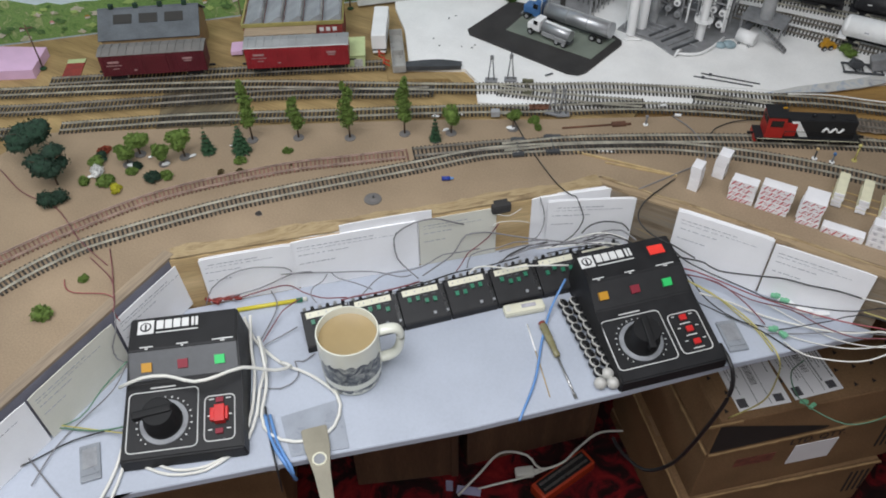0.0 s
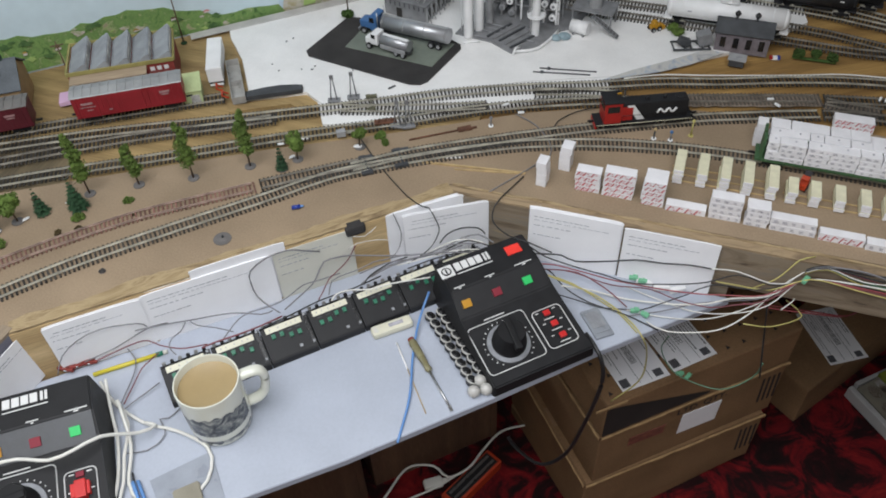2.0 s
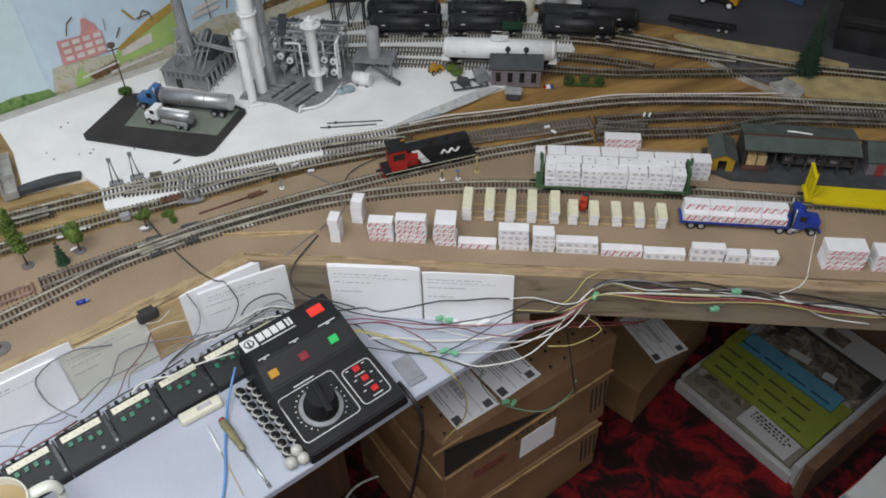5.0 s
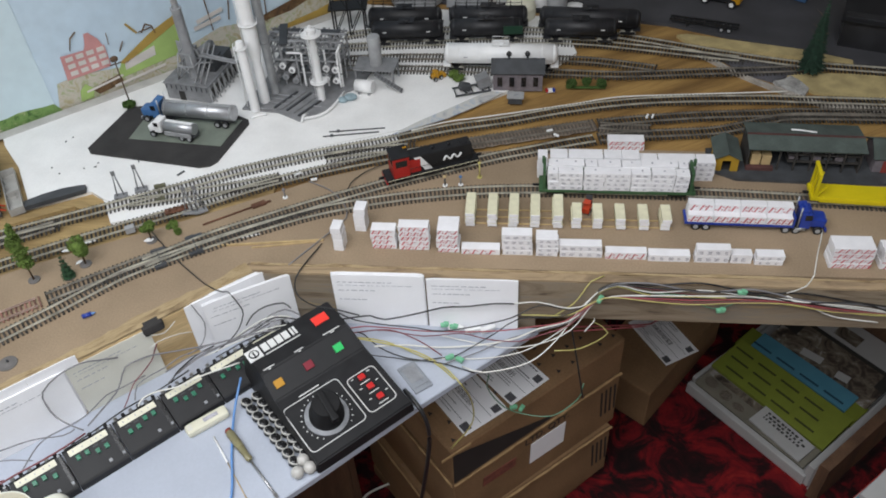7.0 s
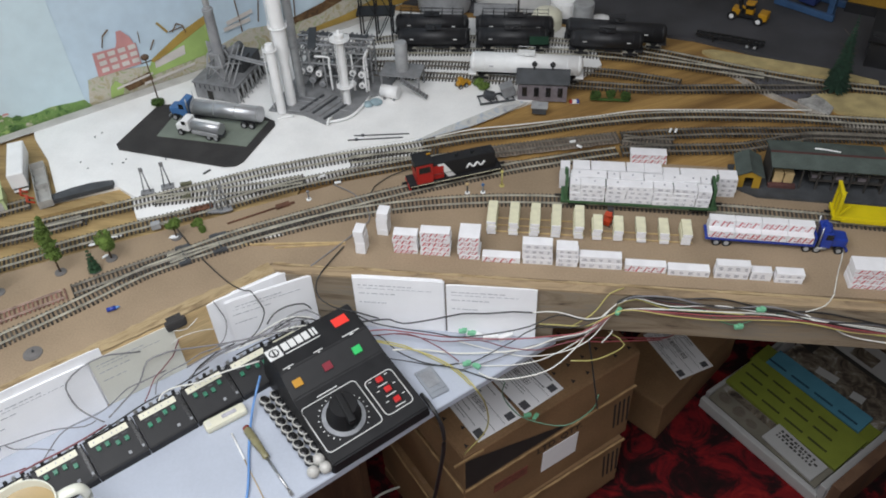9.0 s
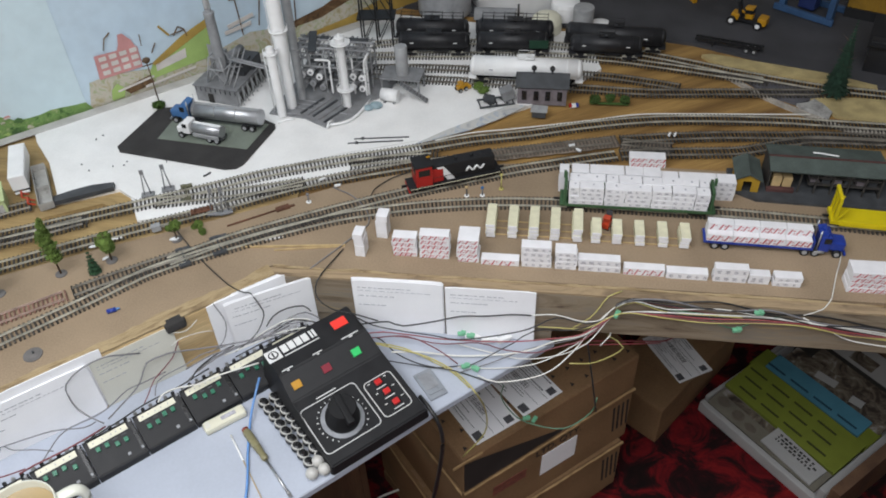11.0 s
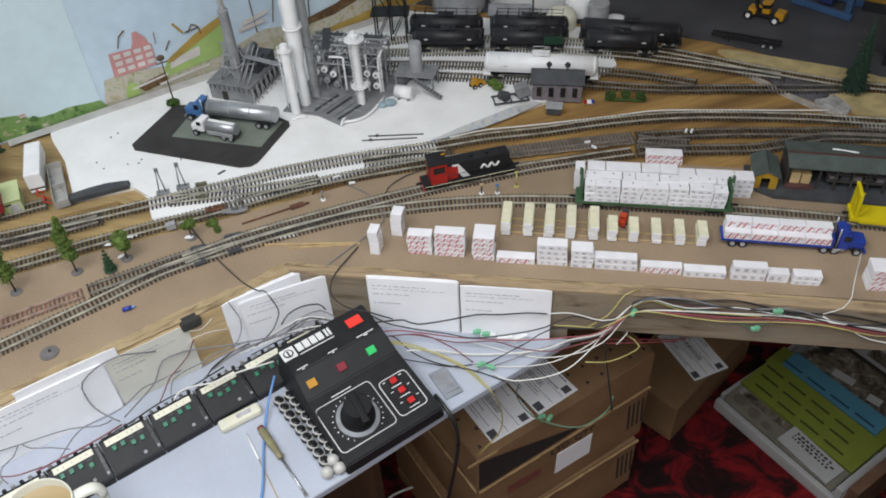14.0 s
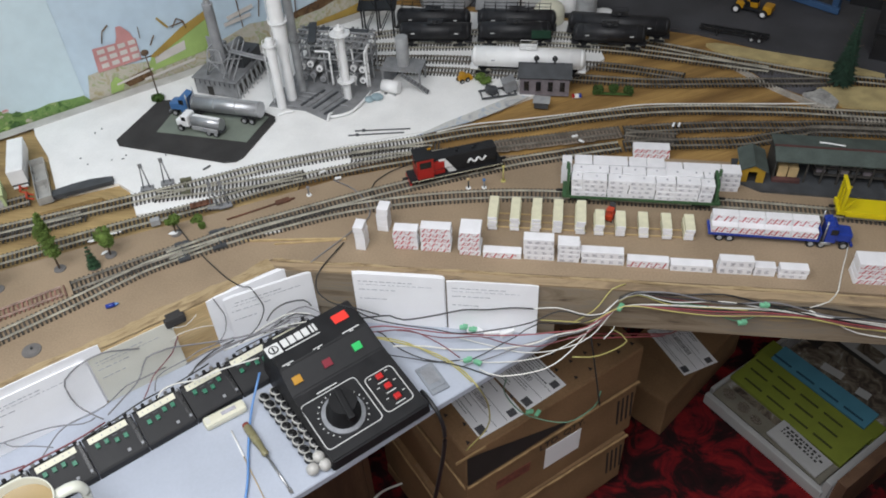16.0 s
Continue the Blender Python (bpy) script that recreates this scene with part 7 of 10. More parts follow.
tree(-0.700, -0.391, 0.060, 0.031, LEAF_DARK, "bushy dark green model tree", 141, "round", False)
tree(0.861, 0.494, 0.150, 0.024, LEAF_DARK, "tall dark fir at the edge of the freight yard", 142, "fir", False)
for i, (x, y, r, m, lab) in enumerate(((-0.673, -0.421, 0.022, LEAF_DARK, "low dark green bush on the table"), (-0.447, -0.178, 0.007, LEAF, "small olive bush on the table"), (-0.152, 0.059, 0.009, LEAF, "small olive bush by the track"), (-0.139, 0.046, 0.006, LEAF, "tiny olive bush by the track"),
                                       (-0.495, -0.228, 0.009, LEAF, "small olive bush on the table"), (-0.582, -0.319, 0.014, LEAF_DARK, "low dark green bush on the table"), (-0.635, -0.356, 0.014, LEAF, "low bright green bush"), (-0.616, -0.363, 0.010, LEAF_YEL, "small yellow flowering bush"),
                                       (-0.665, -0.372, 0.010, LEAF, "small green bush on the table"), (-0.624, -0.319, 0.010, LEAF, "small green bush on the table"), (-0.682, -0.331, 0.014, LEAF, "small green bush on the table"), (-0.526, -0.579, 0.016, LEAF, "flat clump of green foliage on the table"), (-0.529, -0.509, 0.006, LEAF, "tiny clump of green foliage"),
                                       (-0.404, -0.306, 0.003, DISC, "tiny dark clump on the table"), (-0.682, -0.320, 0.011, LEAF_DARK, "low dark bush on the table"), (0.242, 0.470, 0.016, LEAF, "green scrub beside the white tank car"))):
    bush(x, y, r, m, lab, 200 + i)
bush(-0.333, 0.372, 0.014, HEDGE, "green tuft at the foot of a lamp post", 281, 0.9, z=1.0012)
for i in range(3):
    bush(0.446 + 0.026 * i, 0.449, 0.0098, HEDGE, "small green hedge clump by the shed", 240 + i, 1.3)
solid("hedge_strip", b1((0.472, 0.446, DECK + 0.001), (0.068, 0.006, 0.002)), HEDGE, "green strip under the hedge clumps", "hedge")
bush(-0.6654, -0.3491, 0.013, mat("white_petals", (0.7, 0.7, 0.68), 0.8, var=0.5, scale=300), "white flower clump on the table", 260)
bush(-0.6925, -0.304, 0.011, RUST_LEAF, "rust-red dry leaf clump on the table", 261, 0.5)
for i, (x, y, r, m, lab) in enumerate(((-0.570, -0.306, 0.010, LEAF, "low green tuft beside a dark one"), (-0.682, -0.322, 0.007, DISC, "small dark clump among the bushes"), (-0.624, -0.307, 0.008, LEAF_DARK, "small dark tuft beside a white scrap"),
                                       (-0.506, -0.262, 0.005, DRY, "tiny brown clump on the table"), (-0.484, -0.246, 0.004, DRY, "tiny brown clump on the table"), (-0.426, -0.198, 0.003, DRY, "tiny brown clump on the table"))):
    bush(x, y, r, m, lab, 270 + i, 0.7)
for i, (x, y, rz, w, d) in enumerate(((-0.634, -0.311, 20, 0.012, 0.006), (-0.590, -0.285, 50, 0.013, 0.007), (-0.567, -0.252, 70, 0.012, 0.005), (-0.621, -0.283, 60, 0.009, 0.004), (-0.668, -0.357, 65, 0.012, 0.005), (-0.527, -0.205, 25, 0.013, 0.004), (-0.176, 0.026, 20, 0.014, 0.007), (-0.262, -0.024, 60, 0.012, 0.005), (-0.292, -0.001, 25, 0.012, 0.005), (-0.264, 0.019, 30, 0.020, 0.004))):
    solid("paper_scrap", prism(bmesh.new(), [(a * w / 2, b * d / 2) for a, b in ((-1, -0.5), (-0.4, -1), (0.6, -0.9), (1, 0.1), (0.5, 1), (-0.5, 0.8))], 0, 0.0012), WHITE_PAINT, "small white torn scrap lying among model trees", "scrap", "white scraps").matrix_world = pose(x, y, DECK + 0.0024, 0, 6, rz)


# ---- small things on the table ----
def peg(x, y, h, m, label, top=None, name="marker_post"):
    root = thing(name, x, y, DECK, 0, label, "post", "small track-side posts")
    part("foot", c1((0, 0, 0), (0, 0, 0.0016), 0.0040, seg=14), WHITE_PAINT if m is not W_YELLOW else m, root)
    part("stem", c1((0, 0, 0.0016), (0, 0, h), 0.0012, seg=8), m, root)
    part("head", ball(bmesh.new(), (0, 0, h + 0.002), 0.0027, 10, 8), top or m, root)


peg(0.248, 0.167, 0.016, DARK_GREY, "small dark post with pale foot", STICK)
peg(0.272, 0.170, 0.014, GREY_MODEL, "small grey-blue post with pale foot", LIGHT_BLUE)
peg(0.300, 0.189, 0.026, W_YELLOW, "small yellow-green lamp post")
peg(0.004, 0.131, 0.014, W_GREY, "thin grey marker on a white foot by the track")


def signal(x, y, rz):
    root = thing("switch_stand", x, y, 1.0015, rz, "grey metal switch stand beside the track", "switch stand", "switch stands")
    part("foot", b1((0, 0, 0.0015), (0.020, 0.012, 0.003), 0.0005), GREY_MODEL, root)
    for s in (-1, 1):
        part("leg", c1((s * 0.005, 0, 0.003), (s * 0.0015, 0.004, 0.038), 0.0011, seg=6), GREY_MODEL, root)
    part("target", b1((0, 0.005, 0.042), (0.006, 0.002, 0.008), 0.0005), GREY_MODEL, root)


def throw_bar(x, y, rz, m, label, w=0.022):
    """A turnout throw: a motor case on each side of the rails with a bar between."""
    root = thing("switch_throw", x, y, 1.0012, rz, label, "switch throw", "switch throws")
    for s, k in ((-1, 0.8), (1, 1.0)):
        part("motor_case", b1((0.002 * s, s * 0.0172, 0.0024), (w * k, 0.0064, 0.0048), 0.0008), m, root)
        part("motor_cap", b1((-0.003 * s, s * 0.0172, 0.0054), (w * 0.4 * k, 0.0050, 0.0016), 0.0005), m, root)
    part("bar", b1((0, 0, 0.0030), (0.0022, 0.032, 0.0012)), m, root)


throw_bar(-0.146, -0.012, 34, DARK_GREY, "dark turnout throw beside the front track")
throw_bar(-0.103, 0.018, 31, DARK_GREY, "dark turnout throw beside the front track", 0.026)
throw_bar(-0.196, 0.133, 28, OLIVE_DULL, "dull olive turnout throw on the main line", 0.018)
sm = thing("switch_motor", -0.156, 0.092, 1.0034, 27, "rust-brown switch motor between the rails", "switch motor")
part("case", b1((0, 0, 0.0016), (0.034, 0.011, 0.0030), 0.0006), RUST, sm)
for k in range(3):
    part("coil", c1((-0.010 + 0.010 * k, -0.003, 0.0042), (-0.010 + 0.010 * k, 0.003, 0.0042), 0.0018, seg=10), RUST, sm)
signal(-0.257, 0.124, 20)
signal(-0.230, 0.141, 24)
signal(-0.135, 0.090, 10)
signal(-0.118, 0.094, 30)
for x, y, rz in ((-0.211, 0.045, 30),):
    r_ = thing("switch_machine", x, y, 1.0012, rz, "small grey switch machine beside the track", "switch machine", "switch machines")
    part("case", b1((0, 0, 0.005), (0.014, 0.010, 0.010), 0.001), MID_GREY, r_)
    part("rod", b1((0.012, 0, 0.003), (0.014, 0.0014, 0.0014)), RAIL, r_)
for x, y, rz in ((0.042, 0.169, 20), (0.014, 0.183, 40), (0.419, 0.294, -38), (0.408, 0.307, 20), (0.569, 0.351, 72), (0.578, 0.351, 72)):
    solid("track_clip", b1((x, y, 1.0065), (0.010, 0.0035, 0.003), 0.0006, rz), WHITE_PAINT, "small white plastic track clip", "clip", "track clips")
rr = thing("rusty_rod", -0.106, 0.063, DECK, 33.5, "rusty brown rod with a flat block at its end", "rod")
part("rod", c1((0, 0, 0.0018), (0.078, 0, 0.0018), 0.0014, seg=8), RUST, rr)
part("end_block", b1((0.088, 0, 0.0022), (0.022, 0.009, 0.0042), 0.0008), RUST, rr)
part("end_pin", b1((0.102, -0.001, 0.0018), (0.010, 0.003, 0.0026), 0.0004), RUST, rr)
solid("wood_strip", b1((0.003, 0.028, DECK + 0.0014), (0.160, 0.0028, 0.0028), 0, 6.5), STICK, "thin pale wood strip on the table", "strip")
solid("wood_strip", b1((0.030, 0.0265, DECK + 0.0010), (0.10, 0.0020, 0.0018), 0, 10), STICK, "thin pale wood strip on the table", "strip")
solid("white_strip", b1((-0.028, 0.0425, DECK + 0.0008), (0.028, 0.0030, 0.0014), 0.0003, 19), WHITE_PAINT, "short white plastic strip on the table", "strip")
for a, b in (((0.037, 0.289), (0.120, 0.303)), ((0.042, 0.302), (0.132, 0.315))):
    c = ((a[0] + b[0]) / 2, (a[1] + b[1]) / 2)
    rd = thing("signal_rod", c[0], c[1], 1.0012, math.degrees(math.atan2(b[1] - a[1], b[0] - a[0])), "dark thin rod lying on white foam", "rod", "loose rods")
    part("rod", b1((0, 0, 0.001), (0.094, 0.0014, 0.0018)), DARK_GREY, rd)
    part("collar", b1((-0.032, 0, 0.0016), (0.005, 0.005, 0.003), 0.0005), DARK_GREY, rd)
rl = random.Random(33)
for k in range(14):
    solid("foam_crumb", b1((-0.42 + 0.30 * rl.random(), 0.16 + 0.12 * rl.random(), 1.0022), (rl.uniform(0.002, 0.005), 0.0016, 0.0012), 0, rl.uniform(0, 180)), DARK_GREY, "dark crumb lying on white foam", "crumb", "crumbs")
solid("black_scrap", b1((-0.180, 0.184, 1.0024), (0.014, 0.003, 0.0016), 0, 55), DARK_GREY, "dark scrap lying on white foam", "scrap")
solid("black_strip", prism(bmesh.new(), [(-0.397, 0.086), (-0.317, 0.131), (-0.321, 0.143), (-0.334, 0.140), (-0.355, 0.133), (-0.379, 0.119), (-0.404, 0.100)], 1.0012, 1.009), DARK_GREY, "dark uneven strip at the foam edge", "strip")
solid("foam_edge_block", prism(bmesh.new(), [(-0.421, 0.066), (-0.318, 0.115), (-0.285, 0.095), (-0.297, 0.087), (-0.323, 0.099), (-0.410, 0.052)], 0.995, 1.001), TAN_PLY, "raw plywood edge block in front of foam", "block")
solid("pink_foam_block", prism(bmesh.new(), [(-1.076, -0.292), (-0.944, -0.211), (-0.976, -0.150), (-1.054, -0.187)], 0.995, 1.012), PINK, "pink foam block beside the yard", "foam block")
solid("pink_foam_block", b1((-0.688, 0.008, 1.004), (0.02, 0.03, 0.008), 0.001, 34), PINK, "small pink foam block between buildings", "foam block")
rc = thing("printed_card", -0.9063, -0.1610, 0.9955, 34, "red and green printed card lying on plywood", "card")
part("sheet", b1((0, 0, 0.0008), (0.030, 0.056, 0.0014)), BRICK_RED, rc)
part("green_end", b1((0, 0.022, 0.0017), (0.030, 0.012, 0.0006)), GREEN_WALL, rc)
for i, (x, y) in enumerate(((-0.454, 0.096), (-0.436, 0.082))):
    bu = thing("track_bumper", x, y, 1.0035, 32, "red track bumper at the end of the spur", "bumper", "track bumpers")
    part("beam", b1((0, 0, 0.009), (0.003, 0.016, 0.004), 0.0005), ORANGE_RED, bu)
    for s in (-1, 1):
        part("strut", b1((0.004, s * 0.006, 0.005), (0.012, 0.002, 0.002), ry=32), ORANGE_RED, bu)
for i, (x, y, h) in enumerate(((-0.952, -0.186, 0.085), (-0.688, 0.034, 0.10), (-0.338, 0.378, 0.090), (-0.592, 0.218, 0.10))):
    up_ = thing("utility_pole", x, y, 1.0015 if i == 2 else 0.996, 41, "thin dark utility pole in front of the backdrop", "pole", "utility poles")
    part("pole", c1((0, 0, 0), (0, 0, h), 0.0014, 0.0010, 8), TRUNK, up_)
    part("crossarm", b1((0, 0, h * 0.93), (0.020, 0.0016, 0.0016)), TRUNK, up_)
    part("foot", ball(bmesh.new(), (0, 0, 0.002), 0.006, 10, 6, (1, 1, 0.4)), LEAF_PINE, up_)
    if i == 2:
        part("lamp_head", ball(bmesh.new(), (0.0, 0, h + 0.003), 0.006, 12, 8, (1.2, 1, 0.9)), TRUNK, up_)
gd_ = thing("grey_disc", -0.280, -0.205, DECK, 0, "flat grey tree base disc on the table", "disc")
part("plate", lathe(bmesh.new(), [(0, 0.0002), (0.0090, 0.0002), (0.0086, 0.0016), (0.003, 0.0024), (0, 0.0024)], 22), DISC, gd_)
part("stub", c1((0, 0, 0.0022), (0.0004, 0, 0.0060), 0.0016, 0.0012, 10), DARK_GREY, gd_)
solid("foam_square", b1((-0.1185, -0.1285, 0.9925), (0.029, 0.018, 0.016), 0.0045, DIAG), BLACK_PAD, "dark foam square fixed to the board edge", "foam square")
bc = thing("blue_capsule", -0.2070, -0.1230, DECK + 0.0035, 30, "small blue plastic capsule on the table", "capsule")
part("body", c1((-0.007, 0, 0), (0.005, 0, 0), 0.0032, seg=14), BLUE_PAINT, bc)
part("tip", c1((0.005, 0, 0), (0.010, 0, 0), 0.0022, 0.001, 12), W_BLUE, bc)

wire("white_wire", [(0.180, 0.305, 1.0045), (0.236, 0.334, 1.0025), (0.30, 0.350, 1.0025), (0.379, 0.371, 1.0025), (0.45, 0.391, 1.0025), (0.524, 0.413, 1.0025), (0.621, 0.4215, 1.0025), (0.72, 0.428, 1.0025), (0.811, 0.4345, 1.0025)], 0.0013, W_WHITE, "thin white wire lying along the main line")
# ---- things on the shelf ----
def switch_block(u, seed):
    p = Vector((-0.2574, -0.4172, 0)) + Vector((math.cos(radians(44.4)), math.sin(radians(44.4)), 0)) * u
    root = thing("control_box", p.x, p.y, DESK, 44.4, "black block of green slide switches with label strip", "control box", "row of control boxes")
    w, d = 0.0660, 0.050
    bm = prism(bmesh.new(), [(0, 0), (d, 0), (d, 0.027), (d - 0.006, 0.029), (0.002, 0.012), (0, 0.010)], 0, w - 0.0012)
    bm.transform(pose(0, 0, 0, 90, 0, 90))
    part("housing", bm, BLACK, root)
    sl = math.degrees(math.atan2(0.017, d - 0.008))
    def at(x, y, sx, sy, h, m, nm, lab=""):
        return part(nm, b1((x, y, 0.0112 + (y - 0.002) * math.tan(radians(sl)) + h * 0.4), (sx, sy, h), 0.0003, rx=sl), m, root, lab)
    at(0.031, 0.0405, 0.050, 0.0085, 0.0016, CREAM, "label_strip", "cream paper label strip")
    rl3 = random.Random(seed)
    x = 0.012
    while x < 0.050:
        at(x, 0.0405, 0.0012, 0.0022, 0.0021, INK, "pen_mark")
        x += rl3.uniform(0.006, 0.012)
    for k in range(4):
        at(0.014 + 0.0115 * k, 0.028 + rl3.choice((-0.003, 0.002)), 0.0052, 0.0062, 0.0050, GREEN_LED, "slide_switch", "small green slide switch")
        at(0.014 + 0.0115 * k, 0.0335, 0.0066, 0.002, 0.0012, DARK_GREY, "switch_slot")
    at(0.0615, 0.024, 0.0045, 0.044, 0.0030, BLACK_GLOSS, "divider")
    for y in (0.007, 0.044):
        at(0.0615, y, 0.0034, 0.0034, 0.0046, DIAL, "screw")
    at(0.044, 0.008, 0.004, 0.004, 0.0026, DIAL, "screw")
    for k in range(6):
        part("terminal_screw", c1((0.006 + 0.0105 * k, d + 0.001, 0.020), (0.006 + 0.0105 * k, d + 0.001, 0.030), 0.0026, seg=10), BLACK if k % 2 else STEEL, root)


for k in range(7):
    switch_block(0.0662 * k, k)

bd0, bd1 = Vector((0.011, -0.187, 0)), Vector((0.095, -0.271, 0))
side = Vector((0.012, 0.0105, 0))
for col in range(2):
    for k in range(9):
        p = bd0.lerp(bd1, k / 8) + side * (col - 0.15)
        kn = thing("axle_cap", p.x, p.y, DESK + 0.0082, 43 + 90, "black cap with silver rim lying on the shelf", "wheel cap", "row of wheel caps", rx=25)
        part("cap", lathe(bmesh.new(), [(0, -0.005), (0.0062, -0.005), (0.0072, -0.002), (0.0072, 0.002), (0.0050, 0.0045), (0.002, 0.0055), (0, 0.0055)], 20), BLACK_GLOSS, kn)
        part("rim", lathe(bmesh.new(), [(0.0064, 0.0012), (0.0079, 0.0008), (0.0080, 0.0022), (0.0064, 0.0028)], 20), PEARL, kn, "pale grey rim")
        part("hub", ball(bmesh.new(), (0, 0, 0.0048), 0.0014, 10, 6), BLACK, kn)
for x, y in ((0.104, -0.270), (0.101, -0.288), (0.115, -0.280)):
    solid("grey_ball", ball(bmesh.new(), (x, y, DESK + 0.0082), 0.0082, 20, 14), PEARL, "small pearly grey ball on the shelf", "ball", "grey balls")
us = thing("eraser_stick", -0.0357, -0.2193, DESK, 41, "cream plastic stick with rounded ends", "plastic stick")
part("case", b1((0, 0, 0.006), (0.058, 0.0175, 0.0115), 0.0045), CREAM, us)
part("label", b1((0.006, 0, 0.0121), (0.020, 0.006, 0.0006)), PRINT_GREY, us, "faded printed label")
part("end_slot", b1((-0.023, 0, 0.0120), (0.006, 0.010, 0.0006)), BEIGE, us)
sd = thing("screwdriver", -0.0015, -0.2339, DESK + 0.0062, -45.7, "screwdriver with clear olive handle lying on the shelf", "screwdriver")
bm = lathe(bmesh.new(), [(0, 0), (0.005, 0.0), (0.0058, 0.003), (0.0055, 0.028), (0.0042, 0.045), (0.0048, 0.052), (0.003, 0.055), (0, 0.055)], 8)
bm.transform(pose(0, 0, 0, 0, 90, 0))
part("grip", bm, OLIVE, sd)
part("shaft", c1((0.054, 0, -0.001), (0.112, 0, -0.004), 0.0016, seg=10), STEEL, sd)
part("tip", b1((0.115, 0, -0.0042), (0.009, 0.0042, 0.0010)), STEEL, sd)
part("end_cap", c1((-0.004, 0, 0), (0.0005, 0, 0), 0.0046, seg=12), BRICK_RED, sd, "dull red end cap")
ne = thing("thin_brush", -0.0218, -0.2393, DESK + 0.0016, -51.6, "thin white-handled needle tool on the shelf", "needle tool")
part("handle", c1((0, 0, 0), (0.046, 0, 0), 0.0013, seg=8), WHITE_PAINT, ne)
part("needle", c1((0.046, 0, 0), (0.118, 0, -0.0005), 0.0007, seg=6), STICK, ne)
for x, y, rz, w, d in ((0.228, -0.1305, -52, 0.050, 0.027), (-0.395, -0.673, -43, 0.050, 0.024)):
    tg = thing("plastic_holder", x, y, DESK, rz, "smoky grey translucent plastic holder on the shelf", "plastic holder", "grey plastic holders")
    part("plate", b1((0, 0, 0.002), (w, d, 0.004), 0.0015), CLEAR_GREY, tg)
    part("ridge", b1((w * 0.32, 0, 0.0046), (0.004, d * 0.8, 0.0016), 0.0004), CLEAR_GREY, tg)
    part("inset", b1((-w * 0.1, 0, 0.0042), (w * 0.55, d * 0.7, 0.0008)), DIAL, tg)
solid("plastic_sheet", prism(bmesh.new(), [(-0.232, -0.515), (-0.188, -0.554), (-0.133, -0.511), (-0.181, -0.458)], DESK, DESK + 0.0015), SHEET, "smoky plastic sheet lying on the shelf", "plastic sheet")
sp = thing("beige_handle", -0.1848, -0.5104, DESK + 0.0018, -46, "tan translucent plastic handle with a round hole", "plastic handle")
bm = prism(bmesh.new(), [(0.0, -0.016), (0.03, -0.015), (0.060, -0.010), (0.100, -0.0075), (0.128, -0.0065), (0.128, 0.0065), (0.100, 0.0075), (0.060, 0.010), (0.03, 0.015), (0.0, 0.016)], 0, 0.007)
bmesh.ops.bevel(bm, geom=list(bm.edges), offset=0.0018, segments=2, affect="EDGES")
part("grip", bm, GRIP, sp)
part("hole_rim", lathe(bmesh.new(), [(0.0066, 0.0062), (0.0092, 0.0062), (0.0088, 0.0086), (0.0070, 0.0086), (0.0066, 0.0062)], 24, (0.046, 0, 0)), CREAM, sp, "pale raised ring round the hole")
part("hole", c1((0.046, 0, 0.0066), (0.046, 0, 0.0074), 0.0068, seg=20), DIAL, sp, "dark round hole")
pc = thing("pencil", -0.3498, -0.3739, DESK + 0.0033, math.degrees(math.atan2(0.056, 0.067)), "yellow pencil lying behind a controller", "pencil")
part("shaft", c1((-0.048, 0, 0), (0.034, 0, 0), 0.0031, seg=6), PENCIL, pc)
part("ferrule", c1((0.034, 0, 0), (0.043, 0, 0), 0.0033, seg=14), GREEN_LED, pc, "green ferrule")
part("eraser", c1((0.043, 0, 0), (0.049, 0, 0), 0.0030, seg=14), BEIGE, pc)
for i, (x, y, rz) in enumerate(((-0.425, -0.409, 20), (-0.415, -0.401, 60), (-0.402, -0.391, 40))):
    ac = thing("spring_clip", x, y, DESK + 0.002, rz, "small dull red crocodile clip", "clip", "red clips")
    for s in (-1, 1):
        part("jaw", b1((0, s * 0.002, 0.006), (0.022, 0.003, 0.005), 0.0006, s * 12), BRICK_RED, ac)
    part("pivot", c1((0, -0.005, 0.006), (0, 0.005, 0.006), 0.0014, seg=8), STEEL, ac)
for x, y, z, rz in ((0.273, -0.098, 0.912, 20), (0.287, -0.101, 0.912, -30), (0.361, -0.026, 0.702, 10), (0.374, -0.028, 0.702, 60), (0.475, -0.042, 0.978, 60), (0.657, -0.040, 0.998, 0), (0.636, -0.040, 0.962, 10), (0.262, -0.046, 0.920, 10), (0.275, -0.047, 0.918, -5)):
    gc = thing("splice_clip", x, y, z, rz, "mint green wire splice clip", "wire clip", "green wire clips")
    part("body", b1((0, 0, 0), (0.0115, 0.006, 0.005), 0.0012), CLIP_GREEN, gc)
    part("flap", b1((0.003, 0, 0.0030), (0.007, 0.006, 0.0016), 0.0004, ry=12), CLIP_GREEN, gc)
for x, y, rz in ((0.276, -0.046, -6), (0.300, -0.050, 10), (0.322, -0.048, 30)):
    pg = thing("white_plug", x, y, 0.916, rz, "white plastic wire plug", "wire plug", "white plugs")
    part("body", b1((0, 0, 0), (0.018, 0.007, 0.007), 0.001), WHITE_PAINT, pg)
    part("collar", b1((0.011, 0, 0), (0.005, 0.005, 0.005), 0.0008), WHITE_PAINT, pg)
solid("base_disc", lathe(bmesh.new(), [(0, DECK), (0.0125, DECK), (0.0122, DECK + 0.0012), (0.004, DECK + 0.0018), (0, DECK + 0.0022)], 28, (-0.280, -0.2065, 0)), DISC, "round grey model tree base lying bare on the table", "base disc")


